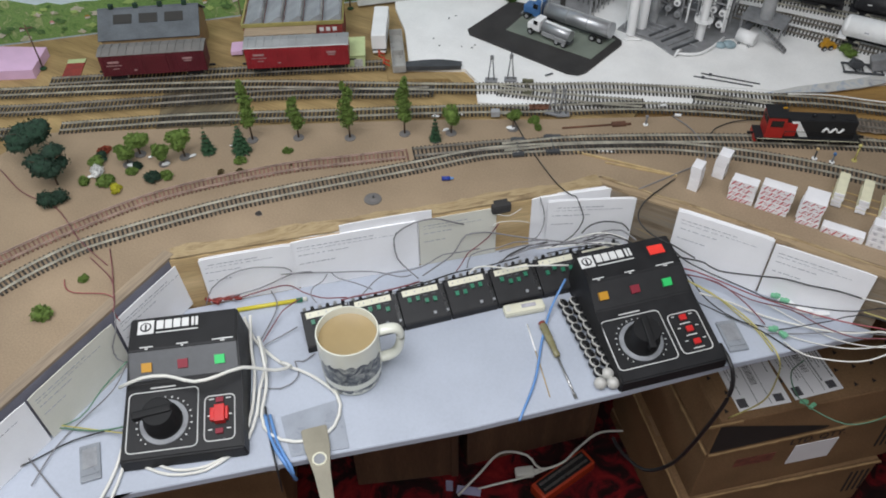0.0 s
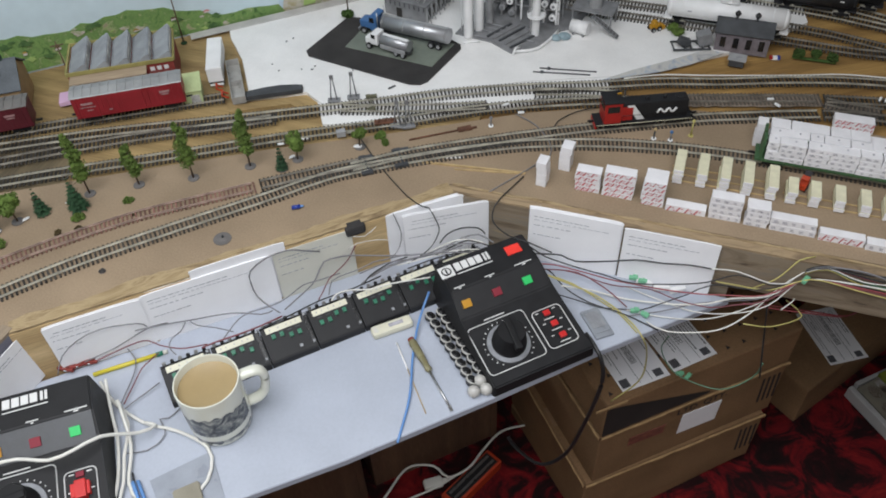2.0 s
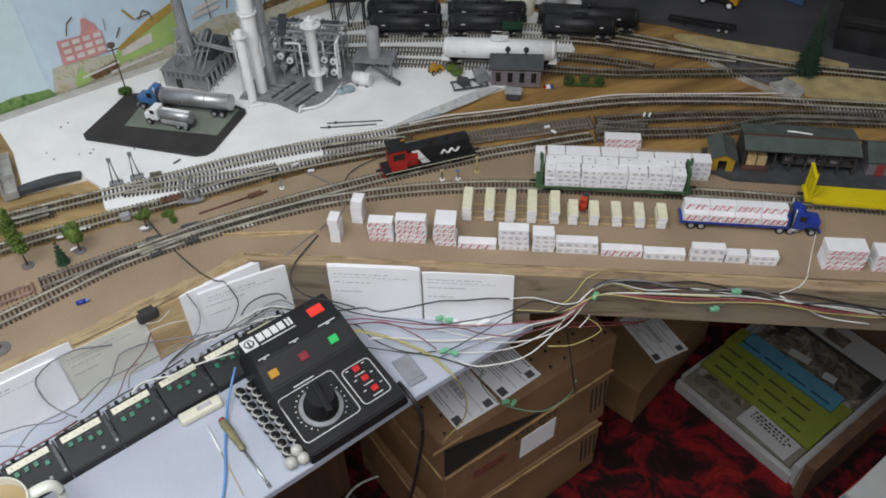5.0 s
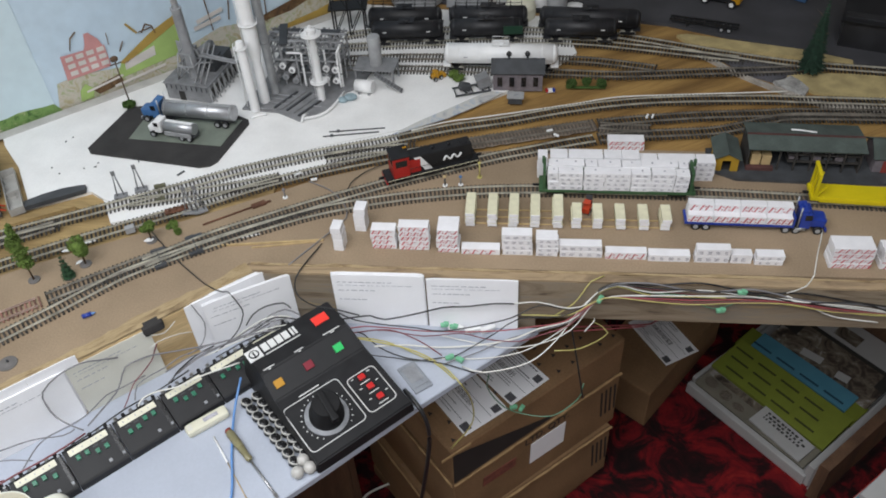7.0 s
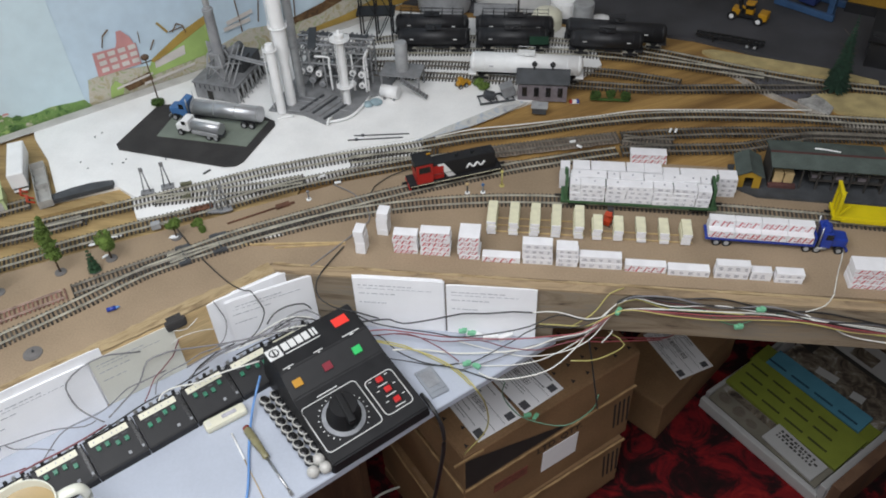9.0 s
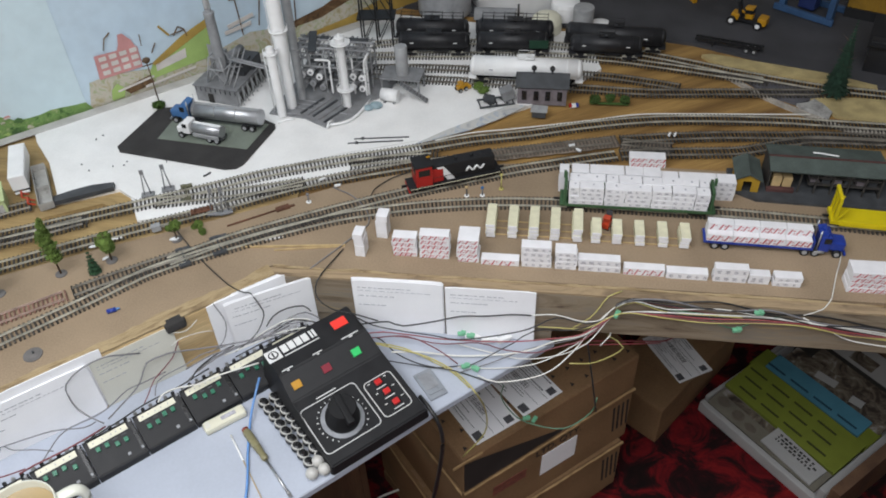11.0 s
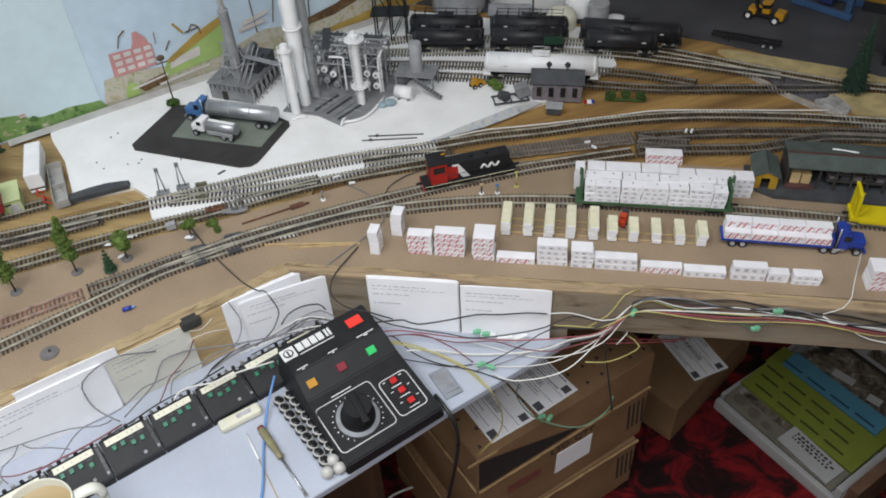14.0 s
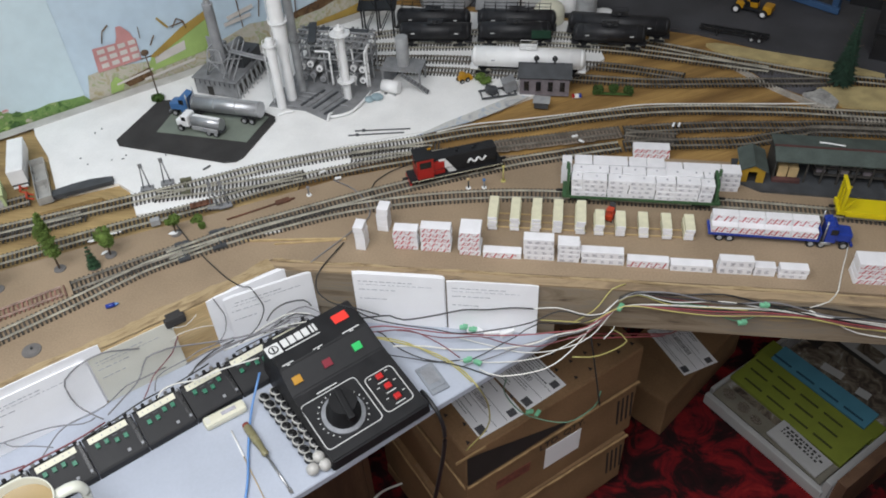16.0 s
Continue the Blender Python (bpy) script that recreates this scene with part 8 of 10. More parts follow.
# ---- wiring ----
wire("wire", [(0.291, -0.110, 0.909), (0.321, -0.119, 0.909), (0.381, -0.108, 0.920), (0.418, -0.083, 0.940), (0.448, -0.046, 0.960), (0.479, -0.026, 0.985)], 0.00101, W_WHITE, "thick white wire looping up to the fascia")
wire("wire", [(0.262, -0.098, 0.909), (0.310, -0.096, 0.909), (0.350, -0.091, 0.912), (0.385, -0.082, 0.920), (0.432, -0.062, 0.945), (0.465, -0.029, 0.965), (0.489, -0.025, 0.985)], 0.00083, W_WHITE, "white wire looping up to the fascia")
wire("wire", [(0.457, -0.058, 0.930), (0.469, -0.048, 0.940), (0.470, -0.047, 0.945)], 0.00095, W_WHITE, "short white wire end under the fascia")
wire("wire", [(0.141, -0.100, 0.950), (0.215, -0.092, 0.920), (0.262, -0.109, 0.909), (0.292, -0.140, 0.908), (0.303, -0.113, 0.830), (0.300, -0.101, 0.760), (0.267, -0.107, 0.700)], 0.00114, W_YELLOW, "yellow wire drooping over the shelf edge to the box")
wire("wire", [(0.326, -0.086, 0.860), (0.322, -0.062, 0.800), (0.337, -0.058, 0.760), (0.362, -0.061, 0.740), (0.419, -0.063, 0.735), (0.459, -0.047, 0.760), (0.465, -0.048, 0.800)], 0.001, W_GREEN, "thin green-grey wire hanging over the carton")
wire("wire", [(0.440, -0.057, 0.930), (0.452, -0.059, 0.860), (0.464, -0.067, 0.790)], 0.00123, W_BLACK, "dark wire hanging in front of the cartons")
wire("wire", [(0.409, -0.060, 0.930), (0.467, -0.029, 0.900), (0.554, 0.017, 0.860)], 0.00097, W_RED, "red wire passing under the fascia")
wire("wire", [(0.417, -0.069, 0.900), (0.454, -0.055, 0.890), (0.494, -0.024, 0.890), (0.470, -0.010, 0.900)], 0.00106, W_YELLOW, "yellow wire loop under the fascia")
wire("wire", [(0.416, -0.048, 0.950), (0.440, -0.042, 0.968), (0.452, -0.036, 0.985), (0.462, -0.031, 1.001), (0.480, -0.022, 1.004)], 0.0009, W_YELLOW, "yellow wire rising over the fascia")
wire("black_cable", [(0.218, -0.158, 0.915), (0.241, -0.183, 0.910), (0.251, -0.189, 0.860), (0.237, -0.183, 0.740), (0.215, -0.170, 0.620), (0.178, -0.166, 0.560), (0.133, -0.140, 0.540), (0.110, -0.121, 0.540)], 0.003, W_BLACK, "black power cable drooping from the shelf edge")
wire("wire", [(0.034, 0.168, 1.003), (0.071, 0.148, 1.003), (0.100, 0.114, 1.003), (0.108, 0.085, 1.003), (0.091, 0.055, 1.003), (0.043, -0.016, 1.001)], 0.0009, W_GREY, "pale grey wire lying across the table corner")
wire("wire", [(0.100, 0.140, 1.003), (0.101, 0.165, 1.004), (0.123, 0.195, 1.005), (0.152, 0.214, 1.006)], 0.0009, W_BLACK, "thin dark wire lying by the tracks")
wire("white_cable", [(-0.412, -0.591, 0.945), (-0.386, -0.575, 0.962), (-0.362, -0.558, 0.962), (-0.325, -0.548, 0.962), (-0.306, -0.529, 0.962), (-0.291, -0.501, 0.955), (-0.269, -0.470, 0.925), (-0.262, -0.450, 0.914), (-0.278, -0.450, 0.912)], 0.0023, W_WHITE, "white cord lying across the controller")
wire("white_cable", [(-0.356, -0.422, 0.930), (-0.332, -0.436, 0.912), (-0.280, -0.449, 0.909), (-0.235, -0.447, 0.909), (-0.187, -0.456, 0.909), (-0.168, -0.480, 0.909), (-0.167, -0.510, 0.909), (-0.194, -0.536, 0.909), (-0.227, -0.542, 0.909), (-0.252, -0.526, 0.910), (-0.276, -0.483, 0.914), (-0.311, -0.446, 0.930)], 0.0023, W_WHITE, "white cord coiled on the shelf beside a controller")
wire("white_cable", [(-0.337, -0.427, 0.950), (-0.324, -0.452, 0.915), (-0.297, -0.481, 0.912), (-0.267, -0.525, 0.912), (-0.250, -0.565, 0.909)], 0.0022, W_WHITE, "white cord bundled beside a controller")
wire("white_cable", [(-0.319, -0.440, 0.930), (-0.294, -0.460, 0.917), (-0.275, -0.499, 0.914), (-0.257, -0.529, 0.912), (-0.247, -0.560, 0.909)], 0.0022, W_WHITE, "white cord bundled beside a controller")
wire("white_cable", [(-0.342, -0.648, 0.908), (-0.300, -0.641, 0.908), (-0.266, -0.616, 0.908), (-0.252, -0.586, 0.908)], 0.002, W_WHITE, "white cord looped in front of a controller")
wire("white_cable", [(-0.337, -0.639, 0.908), (-0.298, -0.633, 0.908), (-0.267, -0.610, 0.908), (-0.251, -0.578, 0.908)], 0.002, W_WHITE, "white cord looped in front of a controller")
wire("white_cable", [(-0.373, -0.632, 0.920), (-0.361, -0.665, 0.909), (-0.349, -0.701, 0.909), (-0.342, -0.734, 0.909)], 0.0022, W_WHITE, "white cord leaving a controller along the shelf")
wire("white_cable", [(-0.361, -0.639, 0.920), (-0.351, -0.667, 0.909), (-0.338, -0.697, 0.909), (-0.329, -0.727, 0.909)], 0.002, W_WHITE, "white cord leaving a controller along the shelf")
wire("wire", [(-0.577, -0.699, 0.912), (-0.522, -0.678, 0.911), (-0.465, -0.658, 0.910), (-0.417, -0.639, 0.912), (-0.382, -0.619, 0.920)], 0.0011, W_GREEN, "pale green wire lying on the shelf")
wire("wire", [(-0.553, -0.695, 0.925), (-0.508, -0.668, 0.920), (-0.474, -0.658, 0.912), (-0.412, -0.636, 0.912), (-0.376, -0.627, 0.920)], 0.00097, W_YELLOW, "pale yellow wire lying on the shelf")
wire("wire", [(-0.476, -0.736, 0.909), (-0.456, -0.703, 0.909), (-0.434, -0.661, 0.909), (-0.389, -0.619, 0.915)], 0.00106, W_BLACK, "dark wire lying on the shelf")
wire("wire", [(-0.523, -0.695, 0.909), (-0.465, -0.704, 0.909), (-0.424, -0.715, 0.909), (-0.387, -0.724, 0.909)], 0.00097, W_GREY, "grey wire lying on the shelf")
wire("wire", [(-0.433, -0.728, 0.909), (-0.446, -0.677, 0.909), (-0.445, -0.632, 0.910), (-0.428, -0.591, 0.930), (-0.428, -0.555, 0.950)], 0.00088, W_GREY, "grey wire rising beside a controller")
wire("wire", [(-0.483, -0.678, 0.909), (-0.449, -0.636, 0.912), (-0.445, -0.596, 0.925), (-0.428, -0.559, 0.950)], 0.001, W_GREEN, "thin green wire rising beside a controller")
wire("wire", [(-0.799, -0.408, 1.003), (-0.730, -0.428, 1.003), (-0.660, -0.430, 1.003), (-0.584, -0.461, 1.005), (-0.519, -0.477, 1.003)], 0.0007, W_MAROON, "brown wire lying across the tracks")
wire("blue_wire", [(-0.248, -0.524, 0.911), (-0.221, -0.548, 0.909), (-0.193, -0.563, 0.908), (-0.176, -0.566, 0.880)], 0.0024, W_BLUE, "blue wire hanging over the shelf edge")
wire("blue_wire", [(-0.243, -0.521, 0.911), (-0.211, -0.548, 0.909), (-0.180, -0.565, 0.908), (-0.179, -0.566, 0.880)], 0.0022, W_BLUE, "blue wire hanging over the shelf edge")
wire("wire", [(-0.255, -0.514, 0.911), (-0.228, -0.543, 0.909), (-0.193, -0.575, 0.908), (-0.191, -0.579, 0.860)], 0.00123, W_BLACK, "dark wire hanging over the shelf edge")
wire("blue_wire", [(-0.000, -0.164, 0.935), (-0.002, -0.206, 0.915), (0.008, -0.258, 0.909), (0.025, -0.318, 0.909), (0.032, -0.381, 0.906)], 0.0017, W_BLUE, "light blue wire lying across the shelf")
wire("wire", [(-0.347, -0.347, 0.946), (-0.319, -0.322, 0.939), (-0.296, -0.302, 0.932), (-0.242, -0.278, 0.938), (-0.202, -0.269, 0.939), (-0.191, -0.258, 0.938)], 0.00088, W_GREY, "grey wire looped behind the switch panels")
wire("wire", [(-0.152, -0.175, 0.981), (-0.170, -0.191, 0.994), (-0.184, -0.204, 1.003), (-0.204, -0.224, 1.003), (-0.224, -0.238, 0.986), (-0.227, -0.241, 0.965), (-0.220, -0.245, 0.943), (-0.196, -0.255, 0.941), (-0.179, -0.259, 0.938)], 0.00106, W_GREY, "grey wire looped behind the switch panels")
wire("wire", [(0.024, -0.085, 0.955), (-0.002, -0.103, 0.952), (-0.047, -0.121, 0.950), (-0.093, -0.135, 0.950), (-0.122, -0.149, 0.956), (-0.134, -0.160, 0.960), (-0.150, -0.173, 0.959), (-0.157, -0.186, 0.942), (-0.158, -0.202, 0.940), (-0.167, -0.228, 0.939), (-0.176, -0.252, 0.938)], 0.00114, W_GREY, "grey wire looped behind the switch panels")
wire("wire", [(-0.129, -0.171, 0.940), (-0.154, -0.193, 0.940), (-0.170, -0.205, 0.939), (-0.178, -0.224, 0.939), (-0.187, -0.240, 0.938), (-0.201, -0.255, 0.938), (-0.220, -0.269, 0.937), (-0.229, -0.284, 0.937), (-0.232, -0.302, 0.936), (-0.233, -0.319, 0.936)], 0.0009, W_GREY, "grey wire looped behind the switch panels")
wire("wire", [(-0.114, -0.142, 0.971), (-0.119, -0.146, 0.960), (-0.125, -0.151, 0.947), (-0.132, -0.173, 0.945), (-0.138, -0.189, 0.943), (-0.138, -0.210, 0.940), (-0.139, -0.223, 0.938)], 0.00088, W_MAROON, "maroon wire hanging behind the switch panels")
wire("wire", [(-0.047, -0.119, 0.950), (-0.075, -0.136, 0.948), (-0.089, -0.144, 0.947), (-0.103, -0.160, 0.945), (-0.119, -0.172, 0.943), (-0.134, -0.188, 0.940), (-0.129, -0.210, 0.938)], 0.00088, W_GREY, "grey wire looped behind the switch panels")
wire("wire", [(-0.045, -0.124, 0.950), (-0.065, -0.139, 0.948), (-0.079, -0.156, 0.945), (-0.087, -0.168, 0.942), (-0.090, -0.180, 0.938)], 0.00106, W_BLACK, "black wire behind the switch panels")
wire("wire", [(0.011, -0.094, 0.952), (-0.023, -0.114, 0.948), (-0.058, -0.134, 0.945), (-0.079, -0.155, 0.942), (-0.094, -0.180, 0.938)], 0.00088, W_GREY, "grey wire looped behind the switch panels")
wire("wire", [(-0.294, -0.304, 0.935), (-0.278, -0.309, 0.936), (-0.252, -0.306, 0.937), (-0.225, -0.306, 0.938)], 0.0008, W_GREY, "thin grey wire behind the mug")
wire("wire", [(-0.300, -0.306, 0.931), (-0.297, -0.322, 0.932), (-0.301, -0.337, 0.934), (-0.295, -0.352, 0.936), (-0.279, -0.361, 0.938)], 0.0008, W_GREY, "thin grey wire behind the mug")
wire("wire", [(-0.121, -0.220, 0.938), (-0.119, -0.213, 0.942), (-0.112, -0.206, 0.944), (-0.099, -0.198, 0.944), (-0.076, -0.191, 0.945), (-0.050, -0.174, 0.947), (-0.002, -0.151, 0.950)], 0.0011, W_WHITE, "white wire lying over the switch panels")
wire("wire", [(-0.415, -0.429, 0.930), (-0.418, -0.409, 0.942), (-0.398, -0.392, 0.962), (-0.374, -0.371, 0.969), (-0.342, -0.343, 0.958), (-0.335, -0.337, 0.947)], 0.0008, W_GREY, "thin grey wire curving over a card")
wire("wire", [(-0.402, -0.396, 0.919), (-0.370, -0.367, 0.926), (-0.351, -0.351, 0.936), (-0.333, -0.334, 0.943), (-0.316, -0.319, 0.940)], 0.00088, W_GREY, "grey wire looped behind the switch panels")
wire("wire", [(-0.398, -0.392, 0.912), (-0.371, -0.368, 0.919), (-0.350, -0.350, 0.923), (-0.333, -0.346, 0.928), (-0.310, -0.351, 0.933), (-0.287, -0.351, 0.936), (-0.271, -0.347, 0.937), (-0.248, -0.334, 0.938)], 0.00097, W_MAROON, "maroon wire leading to the switch panels")
wire("wire", [(-0.361, -0.359, 0.916), (-0.344, -0.369, 0.911), (-0.334, -0.390, 0.910), (-0.327, -0.419, 0.911), (-0.322, -0.438, 0.912)], 0.00088, W_GREY, "grey wire dropping beside a controller")
wire("wire", [(-0.302, -0.366, 0.938), (-0.314, -0.367, 0.925), (-0.325, -0.381, 0.916), (-0.324, -0.403, 0.912), (-0.319, -0.434, 0.912)], 0.0009, W_MAROON, "thin maroon wire beside a controller")
wire("wire", [(-0.293, -0.392, 0.912), (-0.303, -0.413, 0.911), (-0.312, -0.432, 0.911), (-0.316, -0.446, 0.911)], 0.0009, W_GREY, "thin grey wire beside the mug")
wire("wire", [(-0.280, -0.493, 0.908), (-0.256, -0.481, 0.908), (-0.247, -0.463, 0.908), (-0.250, -0.450, 0.909), (-0.265, -0.438, 0.908), (-0.255, -0.433, 0.908), (-0.249, -0.416, 0.908)], 0.0008, W_GREY, "thin grey wire looped on the shelf")
wire("wire", [(-0.252, -0.342, 0.938), (-0.238, -0.328, 0.939), (-0.215, -0.308, 0.939), (-0.193, -0.286, 0.939), (-0.174, -0.264, 0.939)], 0.00123, W_MAROON, "maroon wire along the back of the switch panels")
wire("wire", [(-0.191, -0.289, 0.938), (-0.164, -0.258, 0.938), (-0.138, -0.225, 0.938), (-0.102, -0.191, 0.938), (-0.073, -0.158, 0.938)], 0.00106, W_BLACK, "black wire along the back of the switch panels")
wire("wire", [(-0.072, -0.098, 1.003), (-0.066, -0.099, 0.987), (-0.063, -0.097, 0.966), (-0.061, -0.111, 0.954), (-0.064, -0.130, 0.952), (-0.077, -0.141, 0.950)], 0.0008, W_GREY, "grey wire hanging in a loop over the cards")
wire("wire", [(-0.187, 0.053, 1.003), (-0.126, -0.008, 1.003), (-0.063, -0.060, 1.003), (-0.035, -0.073, 1.003), (-0.029, -0.070, 1.000), (-0.014, -0.080, 0.985), (-0.011, -0.083, 0.970), (-0.017, -0.098, 0.955), (-0.027, -0.115, 0.950), (-0.042, -0.131, 0.945)], 0.00088, W_BLACK, "black wire running from the tracks over the cards")
wire("wire", [(-0.008, -0.090, 0.955), (-0.001, -0.076, 0.962), (0.016, -0.064, 0.967), (0.039, -0.058, 0.968), (0.052, -0.067, 0.968)], 0.00106, W_BLACK, "black wire arched behind the controller")
wire("wire", [(0.082, 0.027, 1.003), (0.062, -0.028, 1.003), (0.056, -0.041, 0.991), (0.057, -0.047, 0.979), (0.066, -0.055, 0.974), (0.086, -0.065, 0.972), (0.111, -0.068, 0.971), (0.149, -0.073, 0.965)], 0.00106, W_BLACK, "dark brown wire hanging over the table corner")
wire("wire", [(-0.122, -0.149, 0.968), (-0.112, -0.140, 0.974), (-0.090, -0.121, 0.969), (-0.076, -0.109, 0.960)], 0.0005, W_WHITE, "thin white wire over the beige card")
wire("wire", [(-0.115, -0.143, 0.990), (-0.103, -0.132, 0.983), (-0.090, -0.120, 0.993)], 0.0005, W_WHITE, "thin white wire under a black block")
wire("wire", [(-0.100, -0.168, 0.945), (-0.072, -0.142, 0.948), (-0.043, -0.130, 0.952), (-0.000, -0.109, 0.957), (0.057, -0.097, 0.962)], 0.00097, W_GREY, "wire bundled behind the controller")
wire("wire", [(-0.082, -0.169, 0.945), (-0.062, -0.145, 0.948), (-0.023, -0.116, 0.952), (0.009, -0.090, 0.957), (0.055, -0.079, 0.962)], 0.00088, W_GREY, "wire bundled behind the controller")
wire("wire", [(-0.023, -0.104, 0.945), (-0.001, -0.082, 0.948), (0.020, -0.071, 0.952), (0.049, -0.073, 0.957), (0.072, -0.089, 0.962)], 0.001, W_WHITE, "wire bundled behind the controller")
wire("wire", [(-0.010, -0.104, 0.945), (0.009, -0.087, 0.950), (0.029, -0.073, 0.955), (0.063, -0.082, 0.962)], 0.00106, W_BLACK, "wire bundled behind the controller")
wire("wire", [(0.000, -0.085, 0.945), (0.018, -0.066, 0.950), (0.040, -0.058, 0.955), (0.066, -0.074, 0.962)], 0.00106, W_GREY, "wire bundled behind the controller")
wire("wire", [(-0.056, -0.139, 0.945), (-0.014, -0.115, 0.950), (0.020, -0.096, 0.955), (0.051, -0.092, 0.962)], 0.0009, W_WHITE, "wire bundled behind the controller")
wire("wire", [(-0.039, -0.140, 0.945), (-0.006, -0.115, 0.950), (0.029, -0.097, 0.955), (0.059, -0.090, 0.962)], 0.00088, W_BLACK, "wire bundled behind the controller")
wire("wire", [(0.105, -0.084, 0.965), (0.120, -0.078, 0.960), (0.142, -0.068, 0.955), (0.161, -0.060, 0.950), (0.182, -0.066, 0.950), (0.229, -0.052, 0.950), (0.261, -0.041, 0.951), (0.297, -0.041, 0.955), (0.331, -0.041, 0.962), (0.360, -0.041, 0.963)], 0.00114, W_BLACK, "black wire crossing in front of the cards to the fascia")
wire("wire", [(0.357, -0.041, 0.963), (0.393, -0.041, 0.968), (0.434, -0.054, 0.972), (0.468, -0.042, 0.972), (0.492, -0.038, 0.980), (0.545, -0.037, 0.984), (0.600, -0.036, 0.984), (0.660, -0.036, 0.986), (0.720, -0.037, 0.984), (0.780, -0.036, 0.974), (0.840, -0.037, 0.966), (0.920, -0.037, 0.956)], 0.00083, W_WHITE, "white wire crossing in front of the cards to the fascia")
wire("wire", [(0.104, -0.066, 0.965), (0.116, -0.062, 0.956), (0.139, -0.066, 0.947), (0.176, -0.068, 0.942), (0.224, -0.068, 0.937), (0.262, -0.073, 0.938), (0.319, -0.065, 0.945), (0.358, -0.056, 0.952), (0.395, -0.041, 0.962), (0.435, -0.054, 0.969), (0.468, -0.043, 0.973), (0.492, -0.040, 0.981), (0.545, -0.038, 0.982), (0.600, -0.037, 0.981), (0.660, -0.037, 0.984), (0.720, -0.038, 0.983), (0.780, -0.037, 0.972), (0.840, -0.037, 0.965), (0.920, -0.038, 0.956)], 0.00097, W_BLACK, "black wire crossing in front of the cards to the fascia")
wire("wire", [(0.113, -0.091, 0.955), (0.131, -0.080, 0.944), (0.153, -0.066, 0.934), (0.201, -0.064, 0.929), (0.233, -0.064, 0.926), (0.271, -0.066, 0.929), (0.308, -0.068, 0.933), (0.350, -0.070, 0.941), (0.382, -0.070, 0.949), (0.429, -0.069, 0.963), (0.468, -0.044, 0.975), (0.492, -0.041, 0.982), (0.545, -0.039, 0.980), (0.600, -0.038, 0.978), (0.660, -0.038, 0.982), (0.720, -0.039, 0.981), (0.780, -0.038, 0.970), (0.840, -0.037, 0.964), (0.920, -0.039, 0.956)], 0.00097, W_RED, "red wire crossing in front of the cards to the fascia")
wire("wire", [(0.126, -0.089, 0.945), (0.140, -0.079, 0.935), (0.186, -0.063, 0.925), (0.230, -0.077, 0.919), (0.262, -0.095, 0.912)], 0.00097, W_MAROON, "maroon wire lying on the shelf")
wire("wire", [(0.139, -0.093, 0.940), (0.150, -0.082, 0.928), (0.183, -0.079, 0.918), (0.219, -0.090, 0.911), (0.254, -0.106, 0.908), (0.282, -0.131, 0.907)], 0.00097, W_YELLOW, "yellow wire lying on the shelf")
wire("wire", [(0.144, -0.078, 0.935), (0.153, -0.076, 0.927), (0.174, -0.091, 0.920), (0.210, -0.101, 0.912), (0.253, -0.106, 0.911), (0.277, -0.110, 0.909), (0.309, -0.120, 0.908)], 0.00097, W_BLACK, "black wire crossing the shelf to its edge")
wire("wire", [(0.158, -0.105, 0.920), (0.199, -0.105, 0.915), (0.230, -0.103, 0.909), (0.259, -0.097, 0.909), (0.281, -0.093, 0.910), (0.319, -0.071, 0.920), (0.337, -0.065, 0.930), (0.367, -0.050, 0.943), (0.421, -0.058, 0.959), (0.468, -0.043, 0.973), (0.492, -0.040, 0.981), (0.545, -0.038, 0.982), (0.600, -0.037, 0.981), (0.660, -0.037, 0.984), (0.720, -0.038, 0.983), (0.780, -0.037, 0.972), (0.840, -0.037, 0.965), (0.920, -0.038, 0.956)], 0.00088, W_BLACK, "dark wire crossing in front of the cards to the fascia")
wire("wire", [(0.265, -0.108, 0.909), (0.309, -0.089, 0.913), (0.355, -0.066, 0.919), (0.394, -0.061, 0.931), (0.434, -0.063, 0.954), (0.468, -0.044, 0.975), (0.492, -0.041, 0.982), (0.545, -0.039, 0.980), (0.600, -0.038, 0.978), (0.660, -0.038, 0.982), (0.720, -0.039, 0.981), (0.780, -0.038, 0.970), (0.840, -0.037, 0.964), (0.920, -0.039, 0.956)], 0.00088, W_GREY, "grey wire crossing in front of the cards to the fascia")
wire("wire", [(0.170, -0.069, 0.930), (0.186, -0.064, 0.924), (0.235, -0.068, 0.920), (0.287, -0.060, 0.919), (0.326, -0.071, 0.921), (0.368, -0.078, 0.928), (0.393, -0.078, 0.941), (0.434, -0.072, 0.958), (0.468, -0.045, 0.976), (0.492, -0.042, 0.983), (0.545, -0.040, 0.978), (0.600, -0.040, 0.975), (0.660, -0.040, 0.980), (0.720, -0.039, 0.980), (0.780, -0.040, 0.968), (0.840, -0.037, 0.963), (0.920, -0.040, 0.956)], 0.00088, W_MAROON, "maroon wire crossing in front of the cards to the fascia")
wire("wire", [(0.370, -0.041, 0.941), (0.394, -0.043, 0.944), (0.435, -0.055, 0.960), (0.468, -0.046, 0.978), (0.492, -0.043, 0.984), (0.545, -0.041, 0.976), (0.600, -0.040, 0.972), (0.660, -0.040, 0.978), (0.720, -0.040, 0.978), (0.780, -0.040, 0.966), (0.840, -0.037, 0.962), (0.920, -0.041, 0.956)], 0.00088, W_YELLOW, "yellow wire crossing in front of the cards to the fascia")
